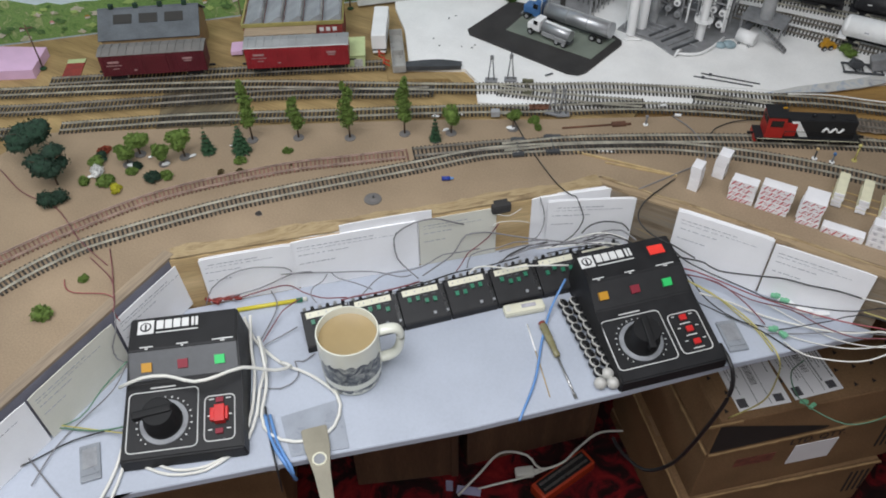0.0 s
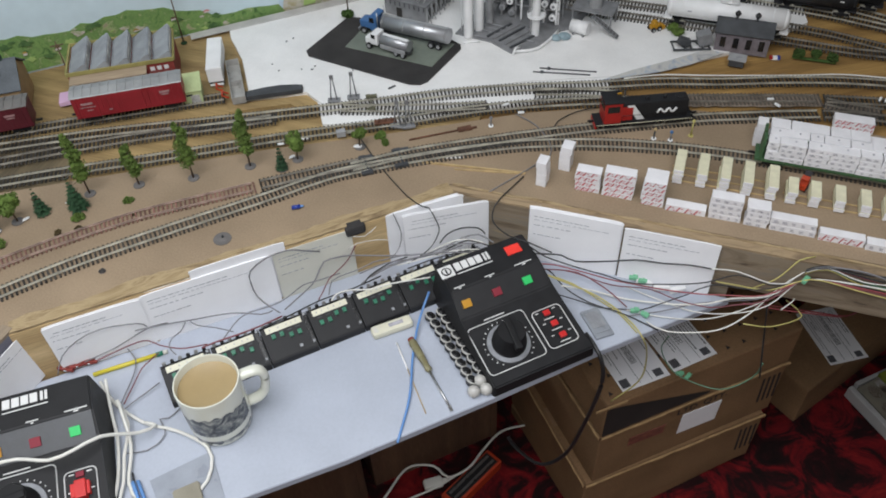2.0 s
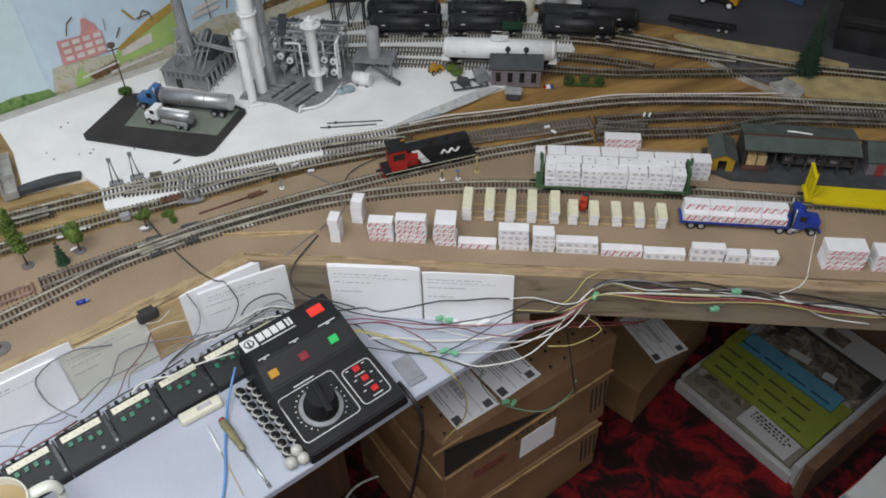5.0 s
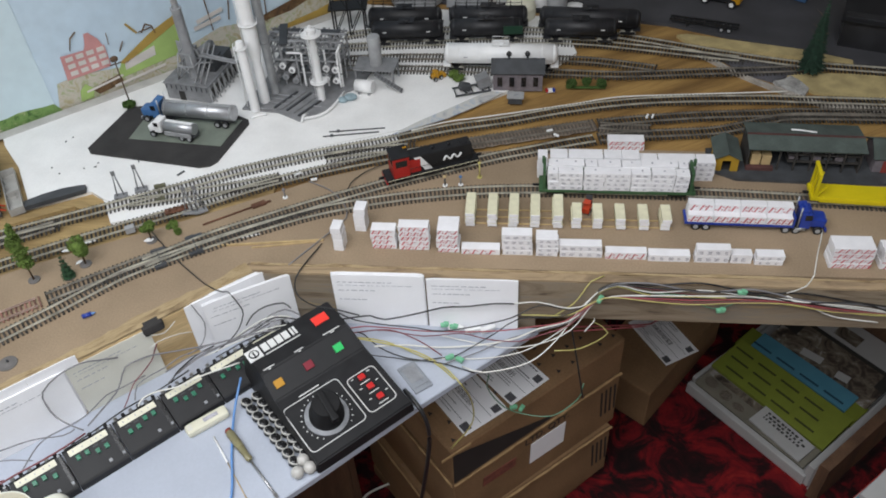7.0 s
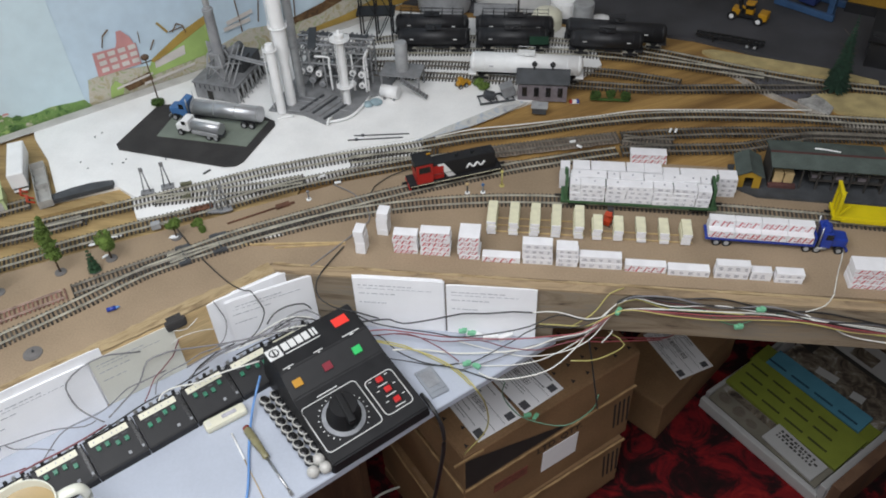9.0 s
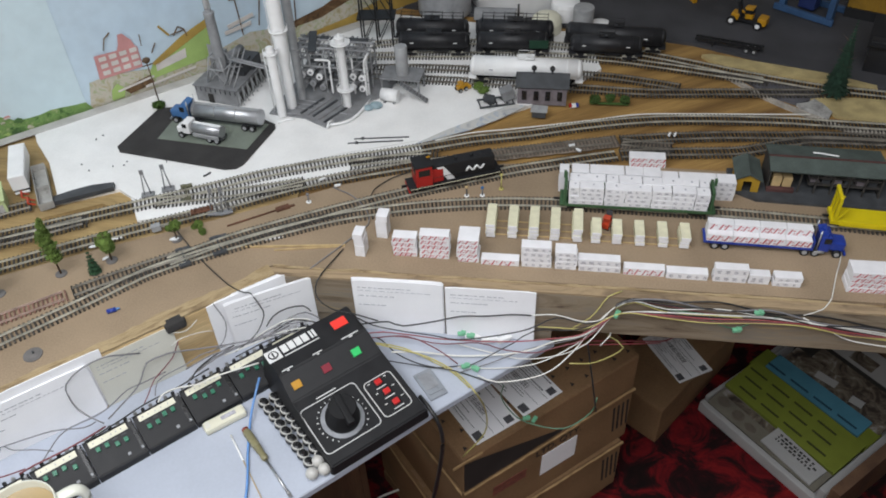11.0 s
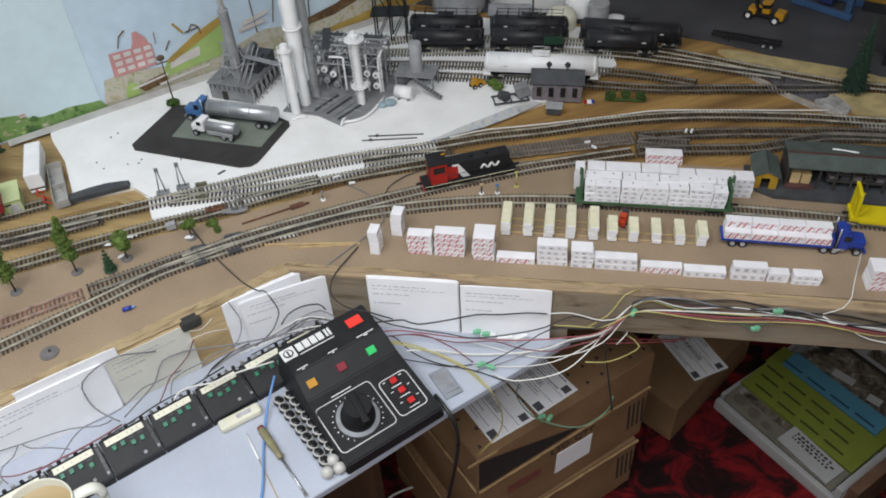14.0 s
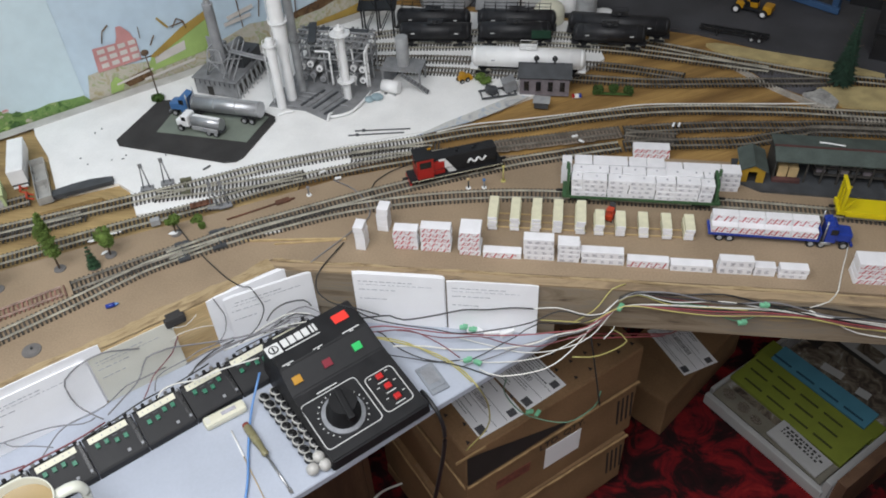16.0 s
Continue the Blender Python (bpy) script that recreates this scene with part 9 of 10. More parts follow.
wire("wire", [(0.170, -0.098, 0.930), (0.210, -0.084, 0.918), (0.260, -0.080, 0.911), (0.327, -0.076, 0.918), (0.367, -0.070, 0.927), (0.392, -0.061, 0.935), (0.434, -0.063, 0.956), (0.468, -0.042, 0.972), (0.492, -0.038, 0.980), (0.545, -0.037, 0.984), (0.600, -0.036, 0.984), (0.660, -0.036, 0.986), (0.720, -0.037, 0.984), (0.780, -0.036, 0.974), (0.840, -0.037, 0.966), (0.920, -0.037, 0.956)], 0.0013, W_WHITE, "white wire crossing in front of the cards to the fascia")
wire("wire", [(0.255, -0.060, 0.914), (0.300, -0.068, 0.911), (0.350, -0.078, 0.913), (0.398, -0.080, 0.928), (0.437, -0.073, 0.950), (0.468, -0.043, 0.973), (0.492, -0.040, 0.981), (0.545, -0.038, 0.982), (0.600, -0.037, 0.981), (0.660, -0.037, 0.984), (0.720, -0.038, 0.983), (0.780, -0.037, 0.972), (0.840, -0.037, 0.965), (0.920, -0.038, 0.956)], 0.00083, W_WHITE, "white wire crossing in front of the cards to the fascia")
wire("wire", [(-0.549, -0.477, 1.003), (-0.523, -0.484, 1.003), (-0.503, -0.490, 1.003), (-0.485, -0.501, 1.003), (-0.468, -0.518, 1.003)], 0.0007, W_MAROON, "dark red wire running over the table edge")
wire("wire", [(-0.538, -0.453, 1.003), (-0.506, -0.481, 1.003), (-0.481, -0.505, 1.004), (-0.464, -0.521, 1.003), (-0.456, -0.532, 1.003)], 0.0008, W_MAROON, "maroon wire running over the table edge")
wire("wire", [(-0.550, -0.521, 1.003), (-0.538, -0.531, 1.004), (-0.523, -0.532, 1.003), (-0.500, -0.522, 1.004), (-0.484, -0.515, 1.004), (-0.472, -0.515, 1.004)], 0.0007, W_RED, "red wire lying on the table")
wire("wire", [(-0.460, -0.528, 1.002), (-0.458, -0.529, 0.985), (-0.459, -0.522, 0.950), (-0.445, -0.527, 0.940)], 0.00088, W_RED, "red wire dropping behind a controller")
wire("wire", [(-0.459, -0.527, 1.002), (-0.449, -0.543, 0.982), (-0.452, -0.555, 0.960), (-0.448, -0.558, 0.941), (-0.435, -0.552, 0.930)], 0.00088, W_GREY, "grey wire dropping behind a controller")
wire("wire", [(0.473, -0.034, 0.989), (0.495, -0.034, 1.003), (0.540, -0.035, 1.001), (0.605, -0.034, 1.007), (0.673, -0.034, 0.992), (0.738, -0.034, 0.993), (0.811, -0.034, 0.979), (0.864, -0.034, 0.971)], 0.00123, W_BLACK, "wire of the loom strung along the fascia")
wire("wire", [(0.473, -0.037, 0.991), (0.495, -0.037, 1.004), (0.539, -0.038, 1.008), (0.607, -0.037, 0.993), (0.671, -0.037, 1.001), (0.740, -0.037, 0.983), (0.810, -0.038, 0.980), (0.864, -0.037, 0.969)], 0.00114, W_GREY, "wire of the loom strung along the fascia")
wire("wire", [(0.473, -0.041, 0.992), (0.495, -0.040, 1.005), (0.541, -0.040, 0.993), (0.606, -0.040, 1.000), (0.673, -0.040, 0.990), (0.739, -0.040, 0.983), (0.810, -0.040, 0.977), (0.865, -0.040, 0.966)], 0.00077, W_WHITE, "wire of the loom strung along the fascia")
wire("wire", [(0.474, -0.034, 0.984), (0.496, -0.034, 0.998), (0.541, -0.035, 0.994), (0.610, -0.034, 0.983), (0.676, -0.034, 0.983), (0.743, -0.034, 0.973), (0.815, -0.034, 0.966), (0.871, -0.034, 0.951)], 0.00088, W_MAROON, "wire of the loom strung along the fascia")
wire("wire", [(0.473, -0.037, 0.985), (0.496, -0.037, 0.999), (0.543, -0.037, 0.984), (0.609, -0.037, 0.984), (0.676, -0.037, 0.981), (0.743, -0.038, 0.971), (0.816, -0.037, 0.960), (0.868, -0.037, 0.959)], 0.00088, W_YELLOW, "wire of the loom strung along the fascia")
wire("wire", [(0.472, -0.040, 0.992), (0.495, -0.040, 1.006), (0.540, -0.041, 1.002), (0.606, -0.040, 0.999), (0.672, -0.040, 0.995), (0.739, -0.040, 0.982), (0.808, -0.040, 0.985), (0.866, -0.040, 0.962)], 0.00106, W_BLACK, "wire of the loom strung along the fascia")
wire("wire", [(0.474, -0.034, 0.983), (0.496, -0.035, 0.997), (0.542, -0.035, 0.987), (0.610, -0.035, 0.983), (0.677, -0.034, 0.976), (0.742, -0.034, 0.976), (0.818, -0.034, 0.957), (0.869, -0.034, 0.957)], 0.0011, W_GREEN, "wire of the loom strung along the fascia")
wire("wire", [(0.587, -0.036, 0.986), (0.613, -0.036, 0.966), (0.636, -0.036, 0.961), (0.655, -0.036, 0.975), (0.688, -0.036, 0.990)], 0.0009, W_GREEN, "thin green wire drooping below the loom")
wire("wire", [(0.716, -0.037, 0.991), (0.750, -0.037, 0.973), (0.784, -0.037, 0.954), (0.844, -0.037, 0.945)], 0.00095, W_WHITE, "white wire drooping below the loom")
wire("wire", [(0.715, -0.036, 0.995), (0.736, -0.036, 1.009), (0.742, -0.034, 1.029)], 0.00077, W_WHITE, "white wire rising over the fascia")
wire("wire", [(0.755, -0.006, 1.003), (0.770, 0.038, 1.002), (0.779, 0.061, 1.002), (0.786, 0.083, 1.004)], 0.00077, W_WHITE, "white wire lying on the lumber yard")
wire("wire", [(0.449, 0.011, 0.860), (0.493, 0.024, 0.850), (0.537, 0.036, 0.840), (0.569, 0.049, 0.830), (0.587, 0.064, 0.830)], 0.00114, W_RED, "red wire stretched under the table")


# ---- printed shapes on the backdrop ----
part("printed_street", flat(bmesh.new(), [(-0.075, 0.0), (0.73, 0.0), (0.73, 0.045), (0.55, 0.050), (0.475, 0.060), (0.40, 0.043), (0.34, 0.036), (0.25, 0.050), (0.18, 0.034), (0.05, 0.040), (-0.02, 0.053), (-0.062, 0.050)], 0.0015), BD_TOWN, bk, "printed yellow-brown street scene")
part("printed_ridge", flat(bmesh.new(), [(0.30, 0.03), (0.34, 0.044), (0.41, 0.056), (0.47, 0.078), (0.56, 0.066), (0.73, 0.085), (0.73, 0.040), (0.55, 0.044), (0.47, 0.052), (0.40, 0.034)], 0.0024), BD_DARK, bk, "printed brown ridge")
part("printed_ridge", flat(bmesh.new(), [(0.36, 0.008), (0.46, 0.016), (0.56, 0.036), (0.72, 0.03), (0.72, 0.0), (0.38, 0.0)], 0.0030), BD_OCHRE, bk, "printed ochre field")
rb = part("printed_red_building", flat(bmesh.new(), [(-0.043, 0.050), (0.036, 0.050), (0.037, 0.092), (-0.040, 0.096)], 0.0028), BD_RED, bk, "printed red and white building")
for i in range(4):
    for j in range(3):
        u, v = -0.034 + 0.0185 * i, 0.056 + 0.0135 * j
        part("printed_window", flat(bmesh.new(), [(u, v), (u + 0.013, v), (u + 0.013, v + 0.008), (u, v + 0.008)], 0.0036), BD_PALE, rb)
part("printed_red_roof", flat(bmesh.new(), [(0.000, 0.092), (0.034, 0.092), (0.030, 0.106), (0.018, 0.122), (0.010, 0.122), (0.006, 0.104)], 0.0026), BD_RED, bk, "printed pink roof tower")
gb = part("printed_green_building", flat(bmesh.new(), [(0.038, 0.020), (0.165, 0.028), (0.176, 0.096), (0.118, 0.073), (0.055, 0.050)], 0.0028), BD_LIME, bk, "printed lime green building")
part("printed_roof", flat(bmesh.new(), [(0.052, 0.050), (0.061, 0.044), (0.174, 0.090), (0.172, 0.104), (0.12, 0.086)], 0.0036), BD_OCHRE, gb, "printed ochre roof")
part("printed_wall", flat(bmesh.new(), [(0.060, 0.047), (0.120, 0.060), (0.118, 0.042), (0.058, 0.033)], 0.0036), BD_PALE, gb)
part("printed_terrace", flat(bmesh.new(), [(-0.010, 0.020), (0.045, 0.030), (0.048, 0.012), (0.0, 0.006)], 0.0034), BD_DARK, bk, "printed dark terrace")
part("printed_bush", flat(bmesh.new(), [(-0.035, 0.004), (-0.012, 0.004), (-0.006, 0.020), (-0.018, 0.034), (-0.030, 0.024)], 0.0040), BD_LIME, bk, "printed lime bush")
def printed_line(u0, v0, u1, v1, w, m, label):
    d = Vector((u1 - u0, v1 - v0))
    n = Vector((-d.y, d.x)).normalized() * w / 2
    part("printed_mast", flat(bmesh.new(), [(u0 + n.x, v0 + n.y), (u0 - n.x, v0 - n.y), (u1 - n.x, v1 - n.y), (u1 + n.x, v1 + n.y)], 0.0044), m, bk, label)


for u0, v0, u1, v1, w in ((0.082, 0.117, 0.097, 0.094, 0.0040), (0.069, 0.088, 0.058, 0.071, 0.0022), (0.105, 0.091, 0.116, 0.105, 0.0022), (0.116, 0.105, 0.126, 0.098, 0.0022), (0.126, 0.098, 0.129, 0.083, 0.0022), (0.100, 0.094, 0.128, 0.096, 0.0018),
                          (-0.021, 0.102, -0.014, 0.122, 0.0018), (-0.014, 0.122, -0.002, 0.131, 0.0024), (0.235, 0.05, 0.231, 0.150, 0.0020), (0.22, 0.125, 0.247, 0.123, 0.0014), (0.27, 0.06, 0.283, 0.128, 0.0020), (0.044, 0.09, 0.046, 0.112, 0.0012), (0.345, 0.03, 0.352, 0.11, 0.0022)):
    printed_line(u0, v0, u1, v1, w, BD_OCHRE if w > 0.0035 else BD_DARK, "printed crane or mast")
for u0, v0, u1, v1, w in ((0.208, 0.075, 0.262, 0.085, 0.008), (0.20, 0.064, 0.255, 0.070, 0.008), (-0.02, 0.018, 0.05, 0.026, 0.004), (0.03, 0.010, 0.13, 0.018, 0.005)):
    printed_line(u0, v0, u1, v1, w, BD_PALE, "printed pale quay")
rl = random.Random(61)
for k in range(90):
    u = rl.uniform(-1.05, -0.16)
    top = 0.062 if u < -0.38 else max(0.012, 0.060 - 0.17 * (u + 0.38))
    v, s = rl.uniform(0.06, 0.95) * top, rl.uniform(0.003, 0.011)
    pts = [(u + s * math.cos(a) * rl.uniform(0.5, 1.3), max(0.001, v + 0.55 * s * math.sin(a) * rl.uniform(0.5, 1.3))) for a in [6.283 * q / 15 for q in range(15)]]
    part("printed_tree", flat(bmesh.new(), pts, 0.0030 + 0.00002 * k), (BD_WOODS, BD_WOODS, BD_LIME, BD_TOWN)[k % 4], bk, "printed clump of trees")
for k in range(13):
    u, v = -0.96 + 0.061 * k + rl.uniform(-0.02, 0.02), rl.uniform(0.012, 0.040)
    if u > -0.20:
        continue
    w, h = rl.uniform(0.006, 0.012), rl.uniform(0.003, 0.005)
    hs_ = part("printed_house", flat(bmesh.new(), [(u, v), (u + w, v + 0.001), (u + w, v + h), (u, v + h)], 0.0046), BD_PALE, bk, "printed pale house")
    part("printed_roof", flat(bmesh.new(), [(u - 0.001, v + h), (u + w + 0.001, v + h), (u + w * 0.8, v + h + 0.003), (u + w * 0.2, v + h + 0.003)], 0.0050), (BD_RED, BD_OCHRE, BD_DARK)[k % 3], hs_)
solid("road_strip", prism(bmesh.new(), [tuple((BP + DV * u - DN * o).xy) for u, o in ((-0.25, 0.006), (0.55, 0.006), (0.55, 0.030), (-0.25, 0.026))], 1.0012, 1.0024), mat("pale_road_card", (0.52, 0.51, 0.49), 0.85, var=0.15, scale=40), "pale grey road strip at the foot of the backdrop", "road strip")

# ---- freight yard ----
dt = thing("flatbed_trailer", 0.703, 0.660, 1.0015, -17, "dark skeletal flatbed trailer on the asphalt", "trailer")
for s in (-1, 1):
    part("beam", b1((0, s * 0.006, 0.011), (0.128, 0.003, 0.004)), BLACK, dt)
for k in range(7):
    part("cross_member", b1((-0.058 + 0.0195 * k, 0, 0.0105), (0.003, 0.024, 0.002)), BLACK, dt)
for yy in (-0.010, 0.010):
    for xx in (0.034, 0.048):
        wheel(dt, xx, yy, 0.0052)
part("landing_leg", b1((-0.03, 0, 0.005), (0.003, 0.018, 0.010)), BLACK, dt)
rs = thing("container_loader", 0.748, 0.756, 1.0015, -27, "yellow container loader with black chassis and tyres", "loader")
part("chassis", b1((0.002, 0, 0.0105), (0.060, 0.015, 0.006), 0.001), BLACK, rs)
part("front_frame", b1((-0.022, 0, 0.0165), (0.016, 0.020, 0.012), 0.002, ry=8), YEL_ORANGE, rs)
part("counterweight", b1((0.032, 0, 0.0165), (0.018, 0.024, 0.016), 0.003), YEL_ORANGE, rs)
lcab = part("cab", b1((0.004, 0, 0.0260), (0.015, 0.014, 0.022), 0.0016, ry=-6), YEL_ORANGE, rs)
part("cab_glass", b1((0.0035, 0, 0.0300), (0.0158, 0.0148, 0.008), ry=-6), BLACK_GLOSS, lcab)
part("cab_roof", b1((0.003, 0, 0.0380), (0.018, 0.016, 0.0020), 0.0008, ry=-6), YEL_ORANGE, lcab)
part("mast", b1((-0.016, 0, 0.030), (0.006, 0.012, 0.034), 0.001, ry=-14), BLACK, rs)
part("lift_arm", b1((-0.005, 0, 0.0235), (0.030, 0.004, 0.0035), 0.0008, ry=22), YEL_ORANGE, rs)
for yy in (-0.012, 0.012):
    for xx in (-0.0265, 0.0265):
        wheel(rs, xx, yy, 0.0085, 0.007, WHITE_PAINT)
oc = thing("orange_crane", 0.690, 0.872, 1.0015, 24, "orange crane with long boom on the asphalt", "crane")
part("boom", b1((0.0, 0, 0.016), (0.085, 0.010, 0.008), 0.001, ry=-9), YEL_ORANGE, oc)
part("claw", b1((-0.042, 0, 0.006), (0.008, 0.030, 0.010), 0.001), YEL_ORANGE, oc)
part("body", b1((0.046, 0, 0.014), (0.034, 0.026, 0.026), 0.002), BLACK, oc)
for yy in (-0.014, 0.014):
    for xx in (0.034, 0.058):
        wheel(oc, xx, yy, 0.0075, 0.006)
gc = thing("gantry_crane", 0.870, 0.800, 1.0015, -38, "blue gantry crane straddling the yard", "crane")
for s in (-1, 1):
    part("leg", b1((s * 0.050, 0, 0.075), (0.012, 0.014, 0.150), 0.001), GANTRY, gc)
    part("wheel_beam", b1((0, s * 0.001 - 0.012, 0.008), (0.125, 0.008, 0.012), 0.001) if s > 0 else b1((0, 0.060, 0.008), (0.125, 0.010, 0.012), 0.001), GANTRY, gc)
part("girder", b1((0, 0.0, 0.155), (0.13, 0.016, 0.014), 0.001), GANTRY, gc)
part("winch_house", b1((-0.005, 0.02, 0.028), (0.034, 0.026, 0.034), 0.002), GANTRY_DARK, gc)
for k, (x, y, w, m) in enumerate(((1.055, 0.775, 0.22, MUSTARD), (0.92, 0.93, 0.20, MUSTARD), (0.80, 1.00, 0.14, OCHRE))):
    lift = 0.020 if k == 0 else 0.002
    ct = thing("freight_container", x, y, 1.0015, -24, "long mustard-yellow freight container on a dark frame", "container", "freight containers")
    part("container_box", b1((0, 0, lift + 0.020), (w, 0.034, 0.040), 0.001), m, ct)
    for j in range(int(w / 0.012)):
        part("side_rib", b1((-w / 2 + 0.008 + 0.012 * j, -0.0175, lift + 0.020), (0.004, 0.0014, 0.034)), m, ct)
    part("frame", b1((0, 0, lift / 2), (w * 1.02, 0.040 if k == 0 else 0.02, lift), 0.0006), BLACK, ct)
bs = thing("black_shed", 1.02, 0.600, 1.0015, -20, "black shed with grey gear at the yard edge", "shed")
part("wall", b1((0, 0, 0.03), (0.16, 0.08, 0.06), 0.001), TANK_BLACK, bs)
part("roof", b1((0, 0, 0.062), (0.17, 0.10, 0.003), rx=10), BLACK, bs)
yl = thing("wheel_loader", 0.206, 0.470, 1.0012, 40, "tiny yellow wheel loader on white foam", "loader")
part("body", b1((0, 0, 0.008), (0.018, 0.010, 0.008), 0.001), YEL_ORANGE, yl)
part("cab", b1((-0.002, 0, 0.015), (0.008, 0.009, 0.009), 0.001), YEL_ORANGE, yl)
part("bucket", b1((0.014, 0, 0.005), (0.006, 0.014, 0.007), 0.001), YEL_ORANGE, yl)
for yy in (-0.006, 0.006):
    for xx in (-0.006, 0.006):
        wheel(yl, xx, yy, 0.0042, 0.003)
cr = thing("dredge_frame", 0.272, 0.430, 1.0015, 18, "dark grey lattice frame lying beside the shed", "frame")
for s in (-1, 1):
    part("side_bar", b1((0, s * 0.013, 0.004), (0.064, 0.002, 0.003)), DARK_GREY, cr)
for k in range(5):
    part("cross_bar", b1((-0.030 + 0.015 * k, 0, 0.004), (0.002, 0.026, 0.002), 0, 25 * (k % 2)), DARK_GREY, cr)
part("machine_house", b1((0.022, 0.004, 0.016), (0.024, 0.020, 0.022), 0.002, ry=-18), GREY_MODEL, cr)
part("hopper", b1((-0.012, 0, 0.012), (0.02, 0.014, 0.012), 0.002, ry=20), DARK_GREY, cr)
pv = thing("toy_car", 0.410, 0.436, 0.9965, 10, "tiny red, white and blue car by the shed", "car")
part("body", b1((0, 0, 0.004), (0.016, 0.008, 0.005), 0.001), WHITE_PAINT, pv)
part("bonnet", b1((-0.006, 0, 0.0045), (0.005, 0.0084, 0.0046), 0.001), CN_RED, pv)
part("boot", b1((0.006, 0, 0.0045), (0.005, 0.0084, 0.0046), 0.001), BLUE_PAINT, pv)

# ---- under the table ----
carton(0.525, 0.392, FLOOR, -37.0, 0.16, 0.33, 0.118, "brown cardboard box on the carpet behind the stacked cartons")
label_sheet(0.697, 0.462, FLOOR + 0.1206, -59, 0.146, 0.090, "white printed shipping label on the box lid", seed=9)
# the tray and its packs stand on the carpet
TR = -48.0
ty = thing("storage_tray", 0.771, 0.403, FLOOR, TR, "white tray of coloured packs standing on the carpet", "tray")
part("tray_floor", b1((0.152, 0.200, 0.012), (0.304, 0.400, 0.024), 0.001), SHELF_WHITE, ty)
part("front_rail", b1((0.152, -0.005, 0.016), (0.316, 0.014, 0.032), 0.003), SHELF_WHITE, ty)
part("side_rail", b1((0.312, 0.200, 0.034), (0.016, 0.412, 0.068), 0.002), SHELF_WHITE, ty)
part("side_lip", b1((0.325, 0.200, 0.038), (0.006, 0.420, 0.076), 0.001), SHELF_WHITE, ty)
part("side_rail", b1((-0.004, 0.210, 0.018), (0.010, 0.400, 0.036), 0.002), SHELF_WHITE, ty)
part("side_panel", b1((0.340, 0.195, 0.060), (0.022, 0.440, 0.120), 0.001), BROWN_PANEL, ty, "brown wooden end panel")
part("back_panel", b1((0.155, 0.412, 0.070), (0.33, 0.012, 0.140)), BROWN_PANEL, ty)


def pack_sheet(u0, u1, v0, v1, z, th, m, tilt, label, lean=0.0):
    """A thin pack lying in the tray, raised towards its back edge; returns it with its width and depth."""
    w, d = u1 - u0, v1 - v0
    p = pose(0.771, 0.403, FLOOR - 0.016, 0, 0, TR) @ Vector(((u0 + u1) / 2, v0, z))
    root = thing("paper_pack", p.x, p.y, p.z, TR + lean, label, "pack", "packs in the tray", rx=tilt)
    part("cover", b1((0, d / 2, th / 2), (w, d, th), 0.0012), m, root)
    return root, w, d, th


def slot_rows(pk, rows, m):
    root, w, d, th = pk
    for v, off in rows:
        for k in range(4):
            part("dark_slot", b1((-w / 2 + off + 0.062 * k + 0.027, v, th), (0.048, 0.0050, 0.0012), 0.0005), m, root)


OLD_CREAM = mat("old_cream_cover", (0.205, 0.19, 0.15), 0.6, var=0.25, scale=25)
CYAN_DARK = mat("dark_cyan_slot", (0.015, 0.06, 0.10), 0.6, var=0.2)
LIME_DARK = mat("dark_olive_slot", (0.040, 0.048, 0.010), 0.7, var=0.25)
pk = pack_sheet(0.004, 0.296, 0.004, 0.072, 0.042, 0.008, OLD_CREAM, 8, "cream album with round printed pictures")
for k, (u, v, w, d) in enumerate(((-0.120, 0.026, 0.034, 0.024), (-0.076, 0.022, 0.030, 0.026), (-0.038, 0.018, 0.030, 0.018), (0.118, 0.034, 0.026, 0.016))):
    part("picture", lathe(bmesh.new(), [(0, 0.0078), (0.5, 0.0078), (0.5, 0.0088), (0, 0.0088)], 18), PHOTO, pk[0], "dark round printed picture").matrix_basis = pose(u, v, 0) @ Matrix.Diagonal((w, d, 1, 1))
part("picture", b1((-0.050, 0.048, 0.0082), (0.180, 0.016, 0.0012)), PHOTO, pk[0], "dark printed picture")
nb = pack_sheet(0.150, 0.282, 0.004, 0.058, 0.056, 0.006, SHELF_WHITE, 6, "cream notepad with dark printed lettering", -3)
rl = random.Random(17)
for i in range(3):
    u = -0.050
    while u < 0.046:
        w_ = rl.uniform(0.003, 0.009)
        part("print_mark", b1((u + w_ / 2, 0.044 - 0.008 * i, 0.0062), (w_, 0.0048, 0.001)), SLOT, nb[0])
        u += w_ + rl.uniform(0.002, 0.006)
pk = pack_sheet(0.002, 0.298, 0.061, 0.166, 0.056, 0.012, LIME, 8, "olive green pack with three rows of dark slots")
slot_rows(pk, ((0.020, 0.022), (0.050, 0.012), (0.078, 0.004)), LIME_DARK)
pk = pack_sheet(-0.008, 0.300, 0.158, 0.222, 0.056, 0.010, LIME, 6, "olive green pack with dark slots")
pk = pack_sheet(0.026, 0.272, 0.170, 0.222, 0.070, 0.008, CYAN, 8, "dull blue pack with dark slots", 1)
slot_rows(pk, ((0.014, -0.004),), CYAN_DARK)
pk = pack_sheet(0.034, 0.296, 0.216, 0.276, 0.066, 0.008, PHOTO, 8, "magazine with dark printed picture cover")
for u, w_ in ((-0.03, 0.05), (0.05, 0.03)):
    part("pale_panel", b1((u, 0.034, 0.0082), (w_, 0.020, 0.0008), 0, 8), SHELF_WHITE, pk[0], "pale printed panel")
pk = pack_sheet(0.030, 0.296, 0.268, 0.330, 0.070, 0.008, SLOT, 8, "dark magazine with grey printed picture")
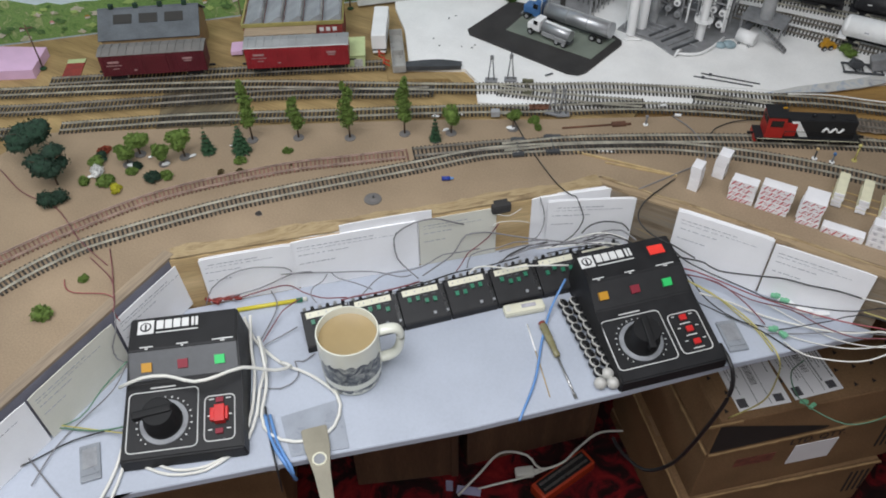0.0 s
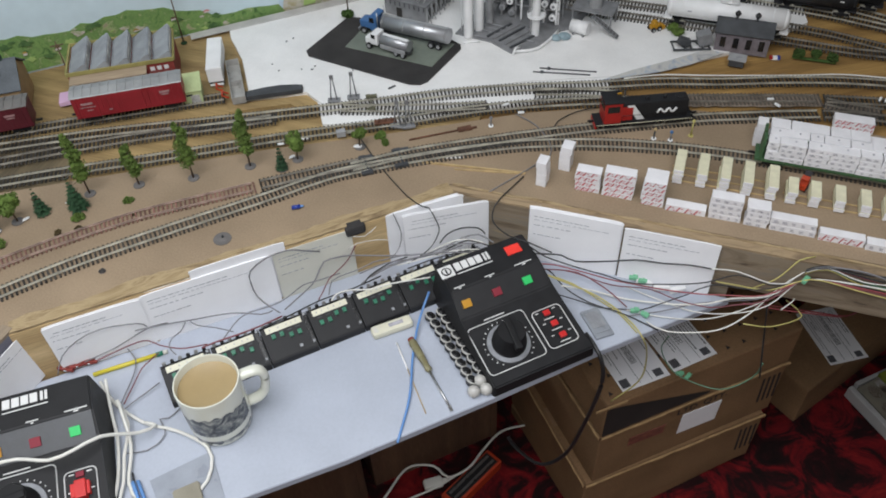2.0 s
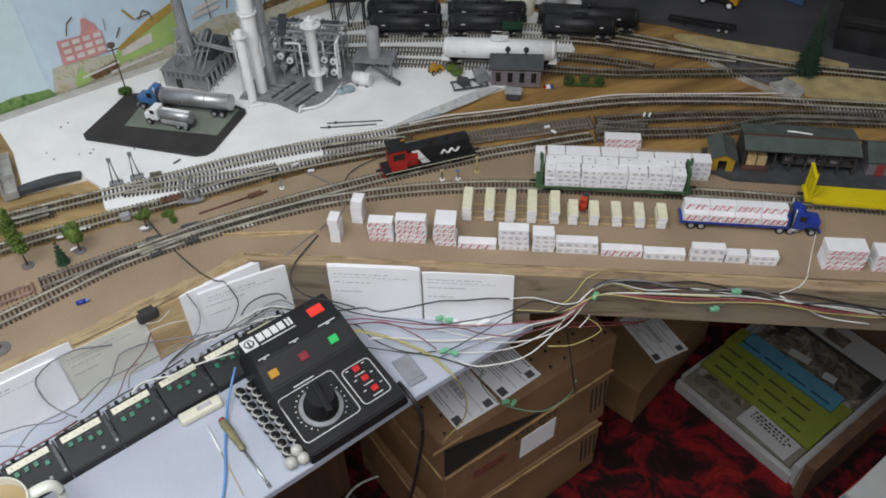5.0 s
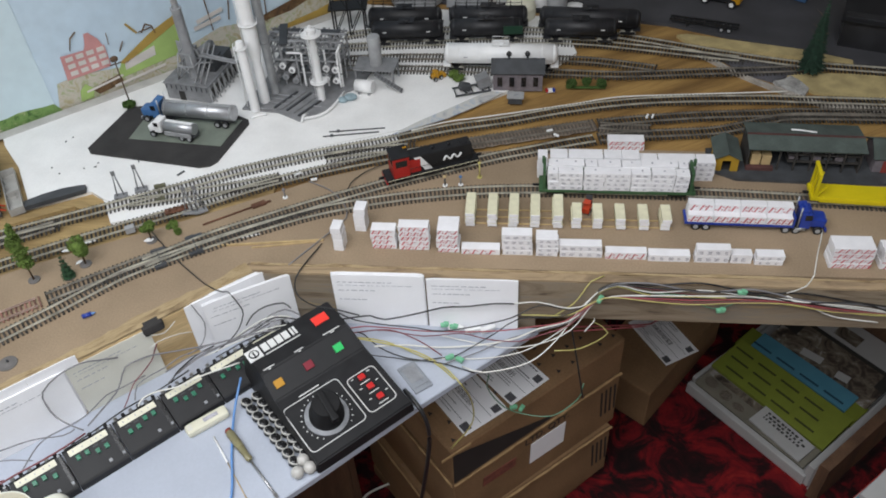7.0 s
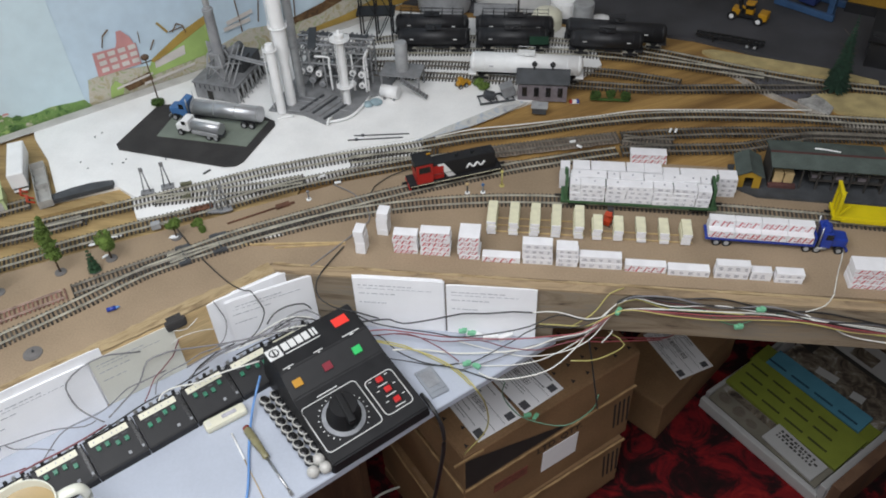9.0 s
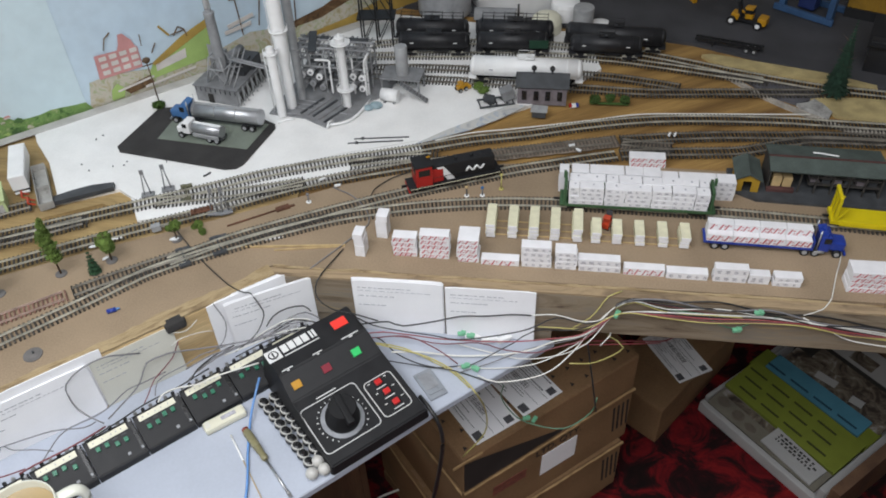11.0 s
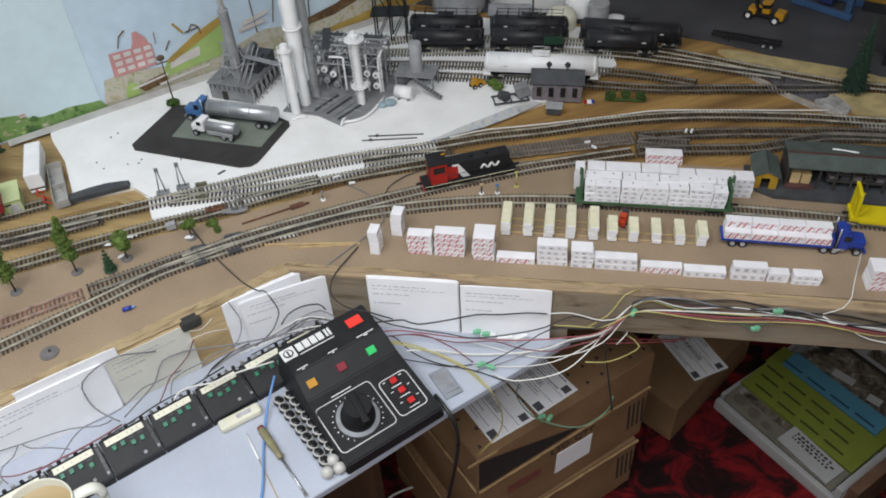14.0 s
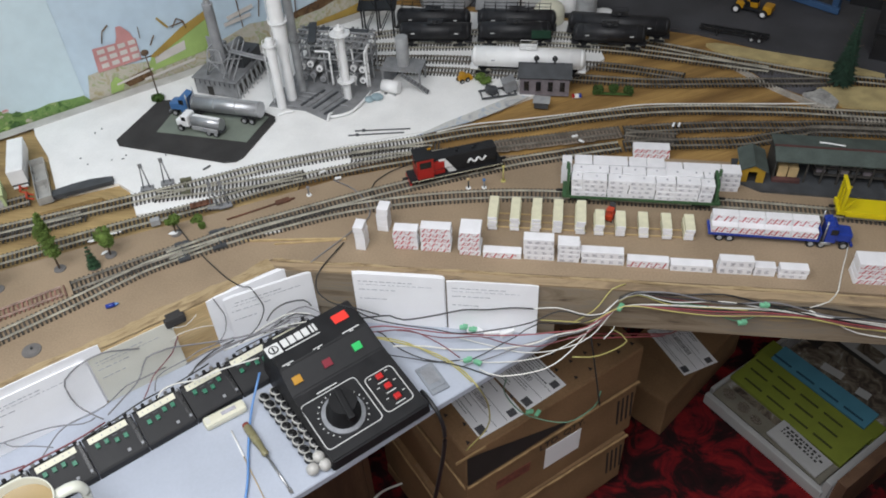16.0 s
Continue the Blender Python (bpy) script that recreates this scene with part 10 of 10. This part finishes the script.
part("picture", b1((0.01, 0.03, 0.0082), (0.20, 0.040, 0.0008)), PHOTO, pk[0], "grey printed picture")
pk = pack_sheet(0.036, 0.296, 0.322, 0.400, 0.074, 0.010, SHELF_WHITE, 6, "white magazine with small printed picture")
part("picture", b1((-0.01, 0.036, 0.0102), (0.060, 0.034, 0.0008)), PHOTO, pk[0], "small dark printed picture")
sb = thing("book_stack", 0.948, -0.060, 0.0, TR, "stack of white and blue magazines beside the brown panel", "book stack")
rl = random.Random(5)
for k in range(12):
    part("magazine", b1((0.045 + rl.uniform(-0.004, 0.004), 0.10 + rl.uniform(-0.006, 0.006), 0.42 + 0.010 * k), (0.13, 0.20, 0.0092), 0.001, rl.uniform(-2, 2)), (SHELF_WHITE, CYAN, BEIGE, CN_RED)[(0, 0, 1, 0, 2, 0, 0, 3, 0, 1, 0, 0)[k]], sb)
part("plinth", b1((0.045, 0.10, 0.307), (0.13, 0.20, 0.214), 0.001), BROWN_PANEL, sb)

def shaded_box(x, y, rz, w, d, h, label):
    """A plain box, its brown darkened for the shelf's shade; its origin is the near corner of the long face."""
    root = thing("shaded_box", x, y, FLOOR, rz, label, "wooden box", "boxes under the shelf")
    part("box_body", b1((w / 2, d / 2, h / 2), (w, d, h), 0.003), BROWN_PANEL, root)
    part("lid", b1((w / 2, d / 2, h + 0.005), (w + 0.006, d + 0.006, 0.010), 0.002), BROWN_PANEL, root)
    part("corner_strip", b1((w - 0.008, -0.002, h / 2), (0.014, 0.004, h), 0.001), BROWN_PANEL, root)


shaded_box(-0.170, -0.118, 43, 0.285, 0.22, 0.31, "box on the carpet, its brown darkened for shade under the shelf")
shaded_box(-0.350, -0.266, 35, 0.212, 0.15, 0.31, "second box under the shelf, its brown darkened for shade")
lc = thing("lavender_card", -0.176, -0.186, FLOOR, 20, "folded lavender card standing on the carpet", "card")
part("upright_flap", b1((0, 0, 0.020), (0.014, 0.002, 0.040)), LAVENDER, lc)
part("flat_flap", b1((0.040, 0.004, 0.0014), (0.050, 0.018, 0.0024)), LAVENDER, lc)
carton(-0.6148, -0.5605, FLOOR, 36, 0.26, 0.22, 0.24, "brown carton under the shelf with papers on top")
solid("paper_sheet", b1((-0.505, -0.393, 0.4432), (0.16, 0.12, 0.002), 0, 30), PAPER, "white paper lying on a carton", "paper")
for k in range(4):
    wire("wire", [(-0.56 + 0.02 * k, -0.445, 0.447), (-0.52 + 0.015 * k, -0.395 + 0.01 * k, 0.455), (-0.48, -0.385 + 0.012 * k, 0.447), (-0.44, -0.355, 0.447)], 0.0014, W_BLACK, "dark wire lying on papers")
ps = thing("power_strip", -0.0017, 0.0352, 0.0, 64, "orange-red power strip lying on the carpet", "power strip")
part("case", b1((0, 0, 0.020), (0.16, 0.046, 0.036), 0.006), ORANGE_RED, ps)
part("face_strip", b1((0, 0, 0.0395), (0.14, 0.034, 0.003), 0.001), W_BLACK, ps)
for k in range(2):
    part("metal_bar", b1((0, -0.008 + 0.016 * k, 0.0405), (0.13, 0.006, 0.003)), STEEL, ps)
cord_1 = wire("white_cable", [(-0.195, -0.120, 0.02), (-0.171, -0.069, 0.05), (-0.147, 0.002, 0.06), (-0.092, 0.028, 0.055), (-0.052, 0.014, 0.05), (-0.012, 0.045, 0.06), (0.006, 0.106, 0.05), (0.035, 0.166, 0.05), (0.094, 0.217, 0.03)], 0.0030, W_WHITE, "white power cord looping over the carpet")
cord_2 = wire("white_cable", [(-0.160, -0.089, 0.03), (-0.120, -0.058, 0.04), (-0.071, -0.016, 0.045), (-0.032, 0.035, 0.04)], 0.0028, W_WHITE, "white power cord lying over the carpet")
pl = thing("white_plug", -0.0815, -0.0067, 0.034, 35, "white mains plug on a cord", "plug")
part("body", b1((0, 0, 0.006), (0.045, 0.024, 0.020), 0.006), W_WHITE, pl)
part("cable_grip", c1((0.022, 0, 0.006), (0.036, 0, 0.006), 0.006, 0.0045, 12), W_WHITE, pl)
# everything lying on the carpet under the shelf
CARPET_SET = Matrix.Translation((0.0243, -0.0877, 0.2000)) @ Matrix.Scale(0.8985, 4)
for low in (ps, cord_1, cord_2, pl):
    low.matrix_basis = CARPET_SET @ low.matrix_basis
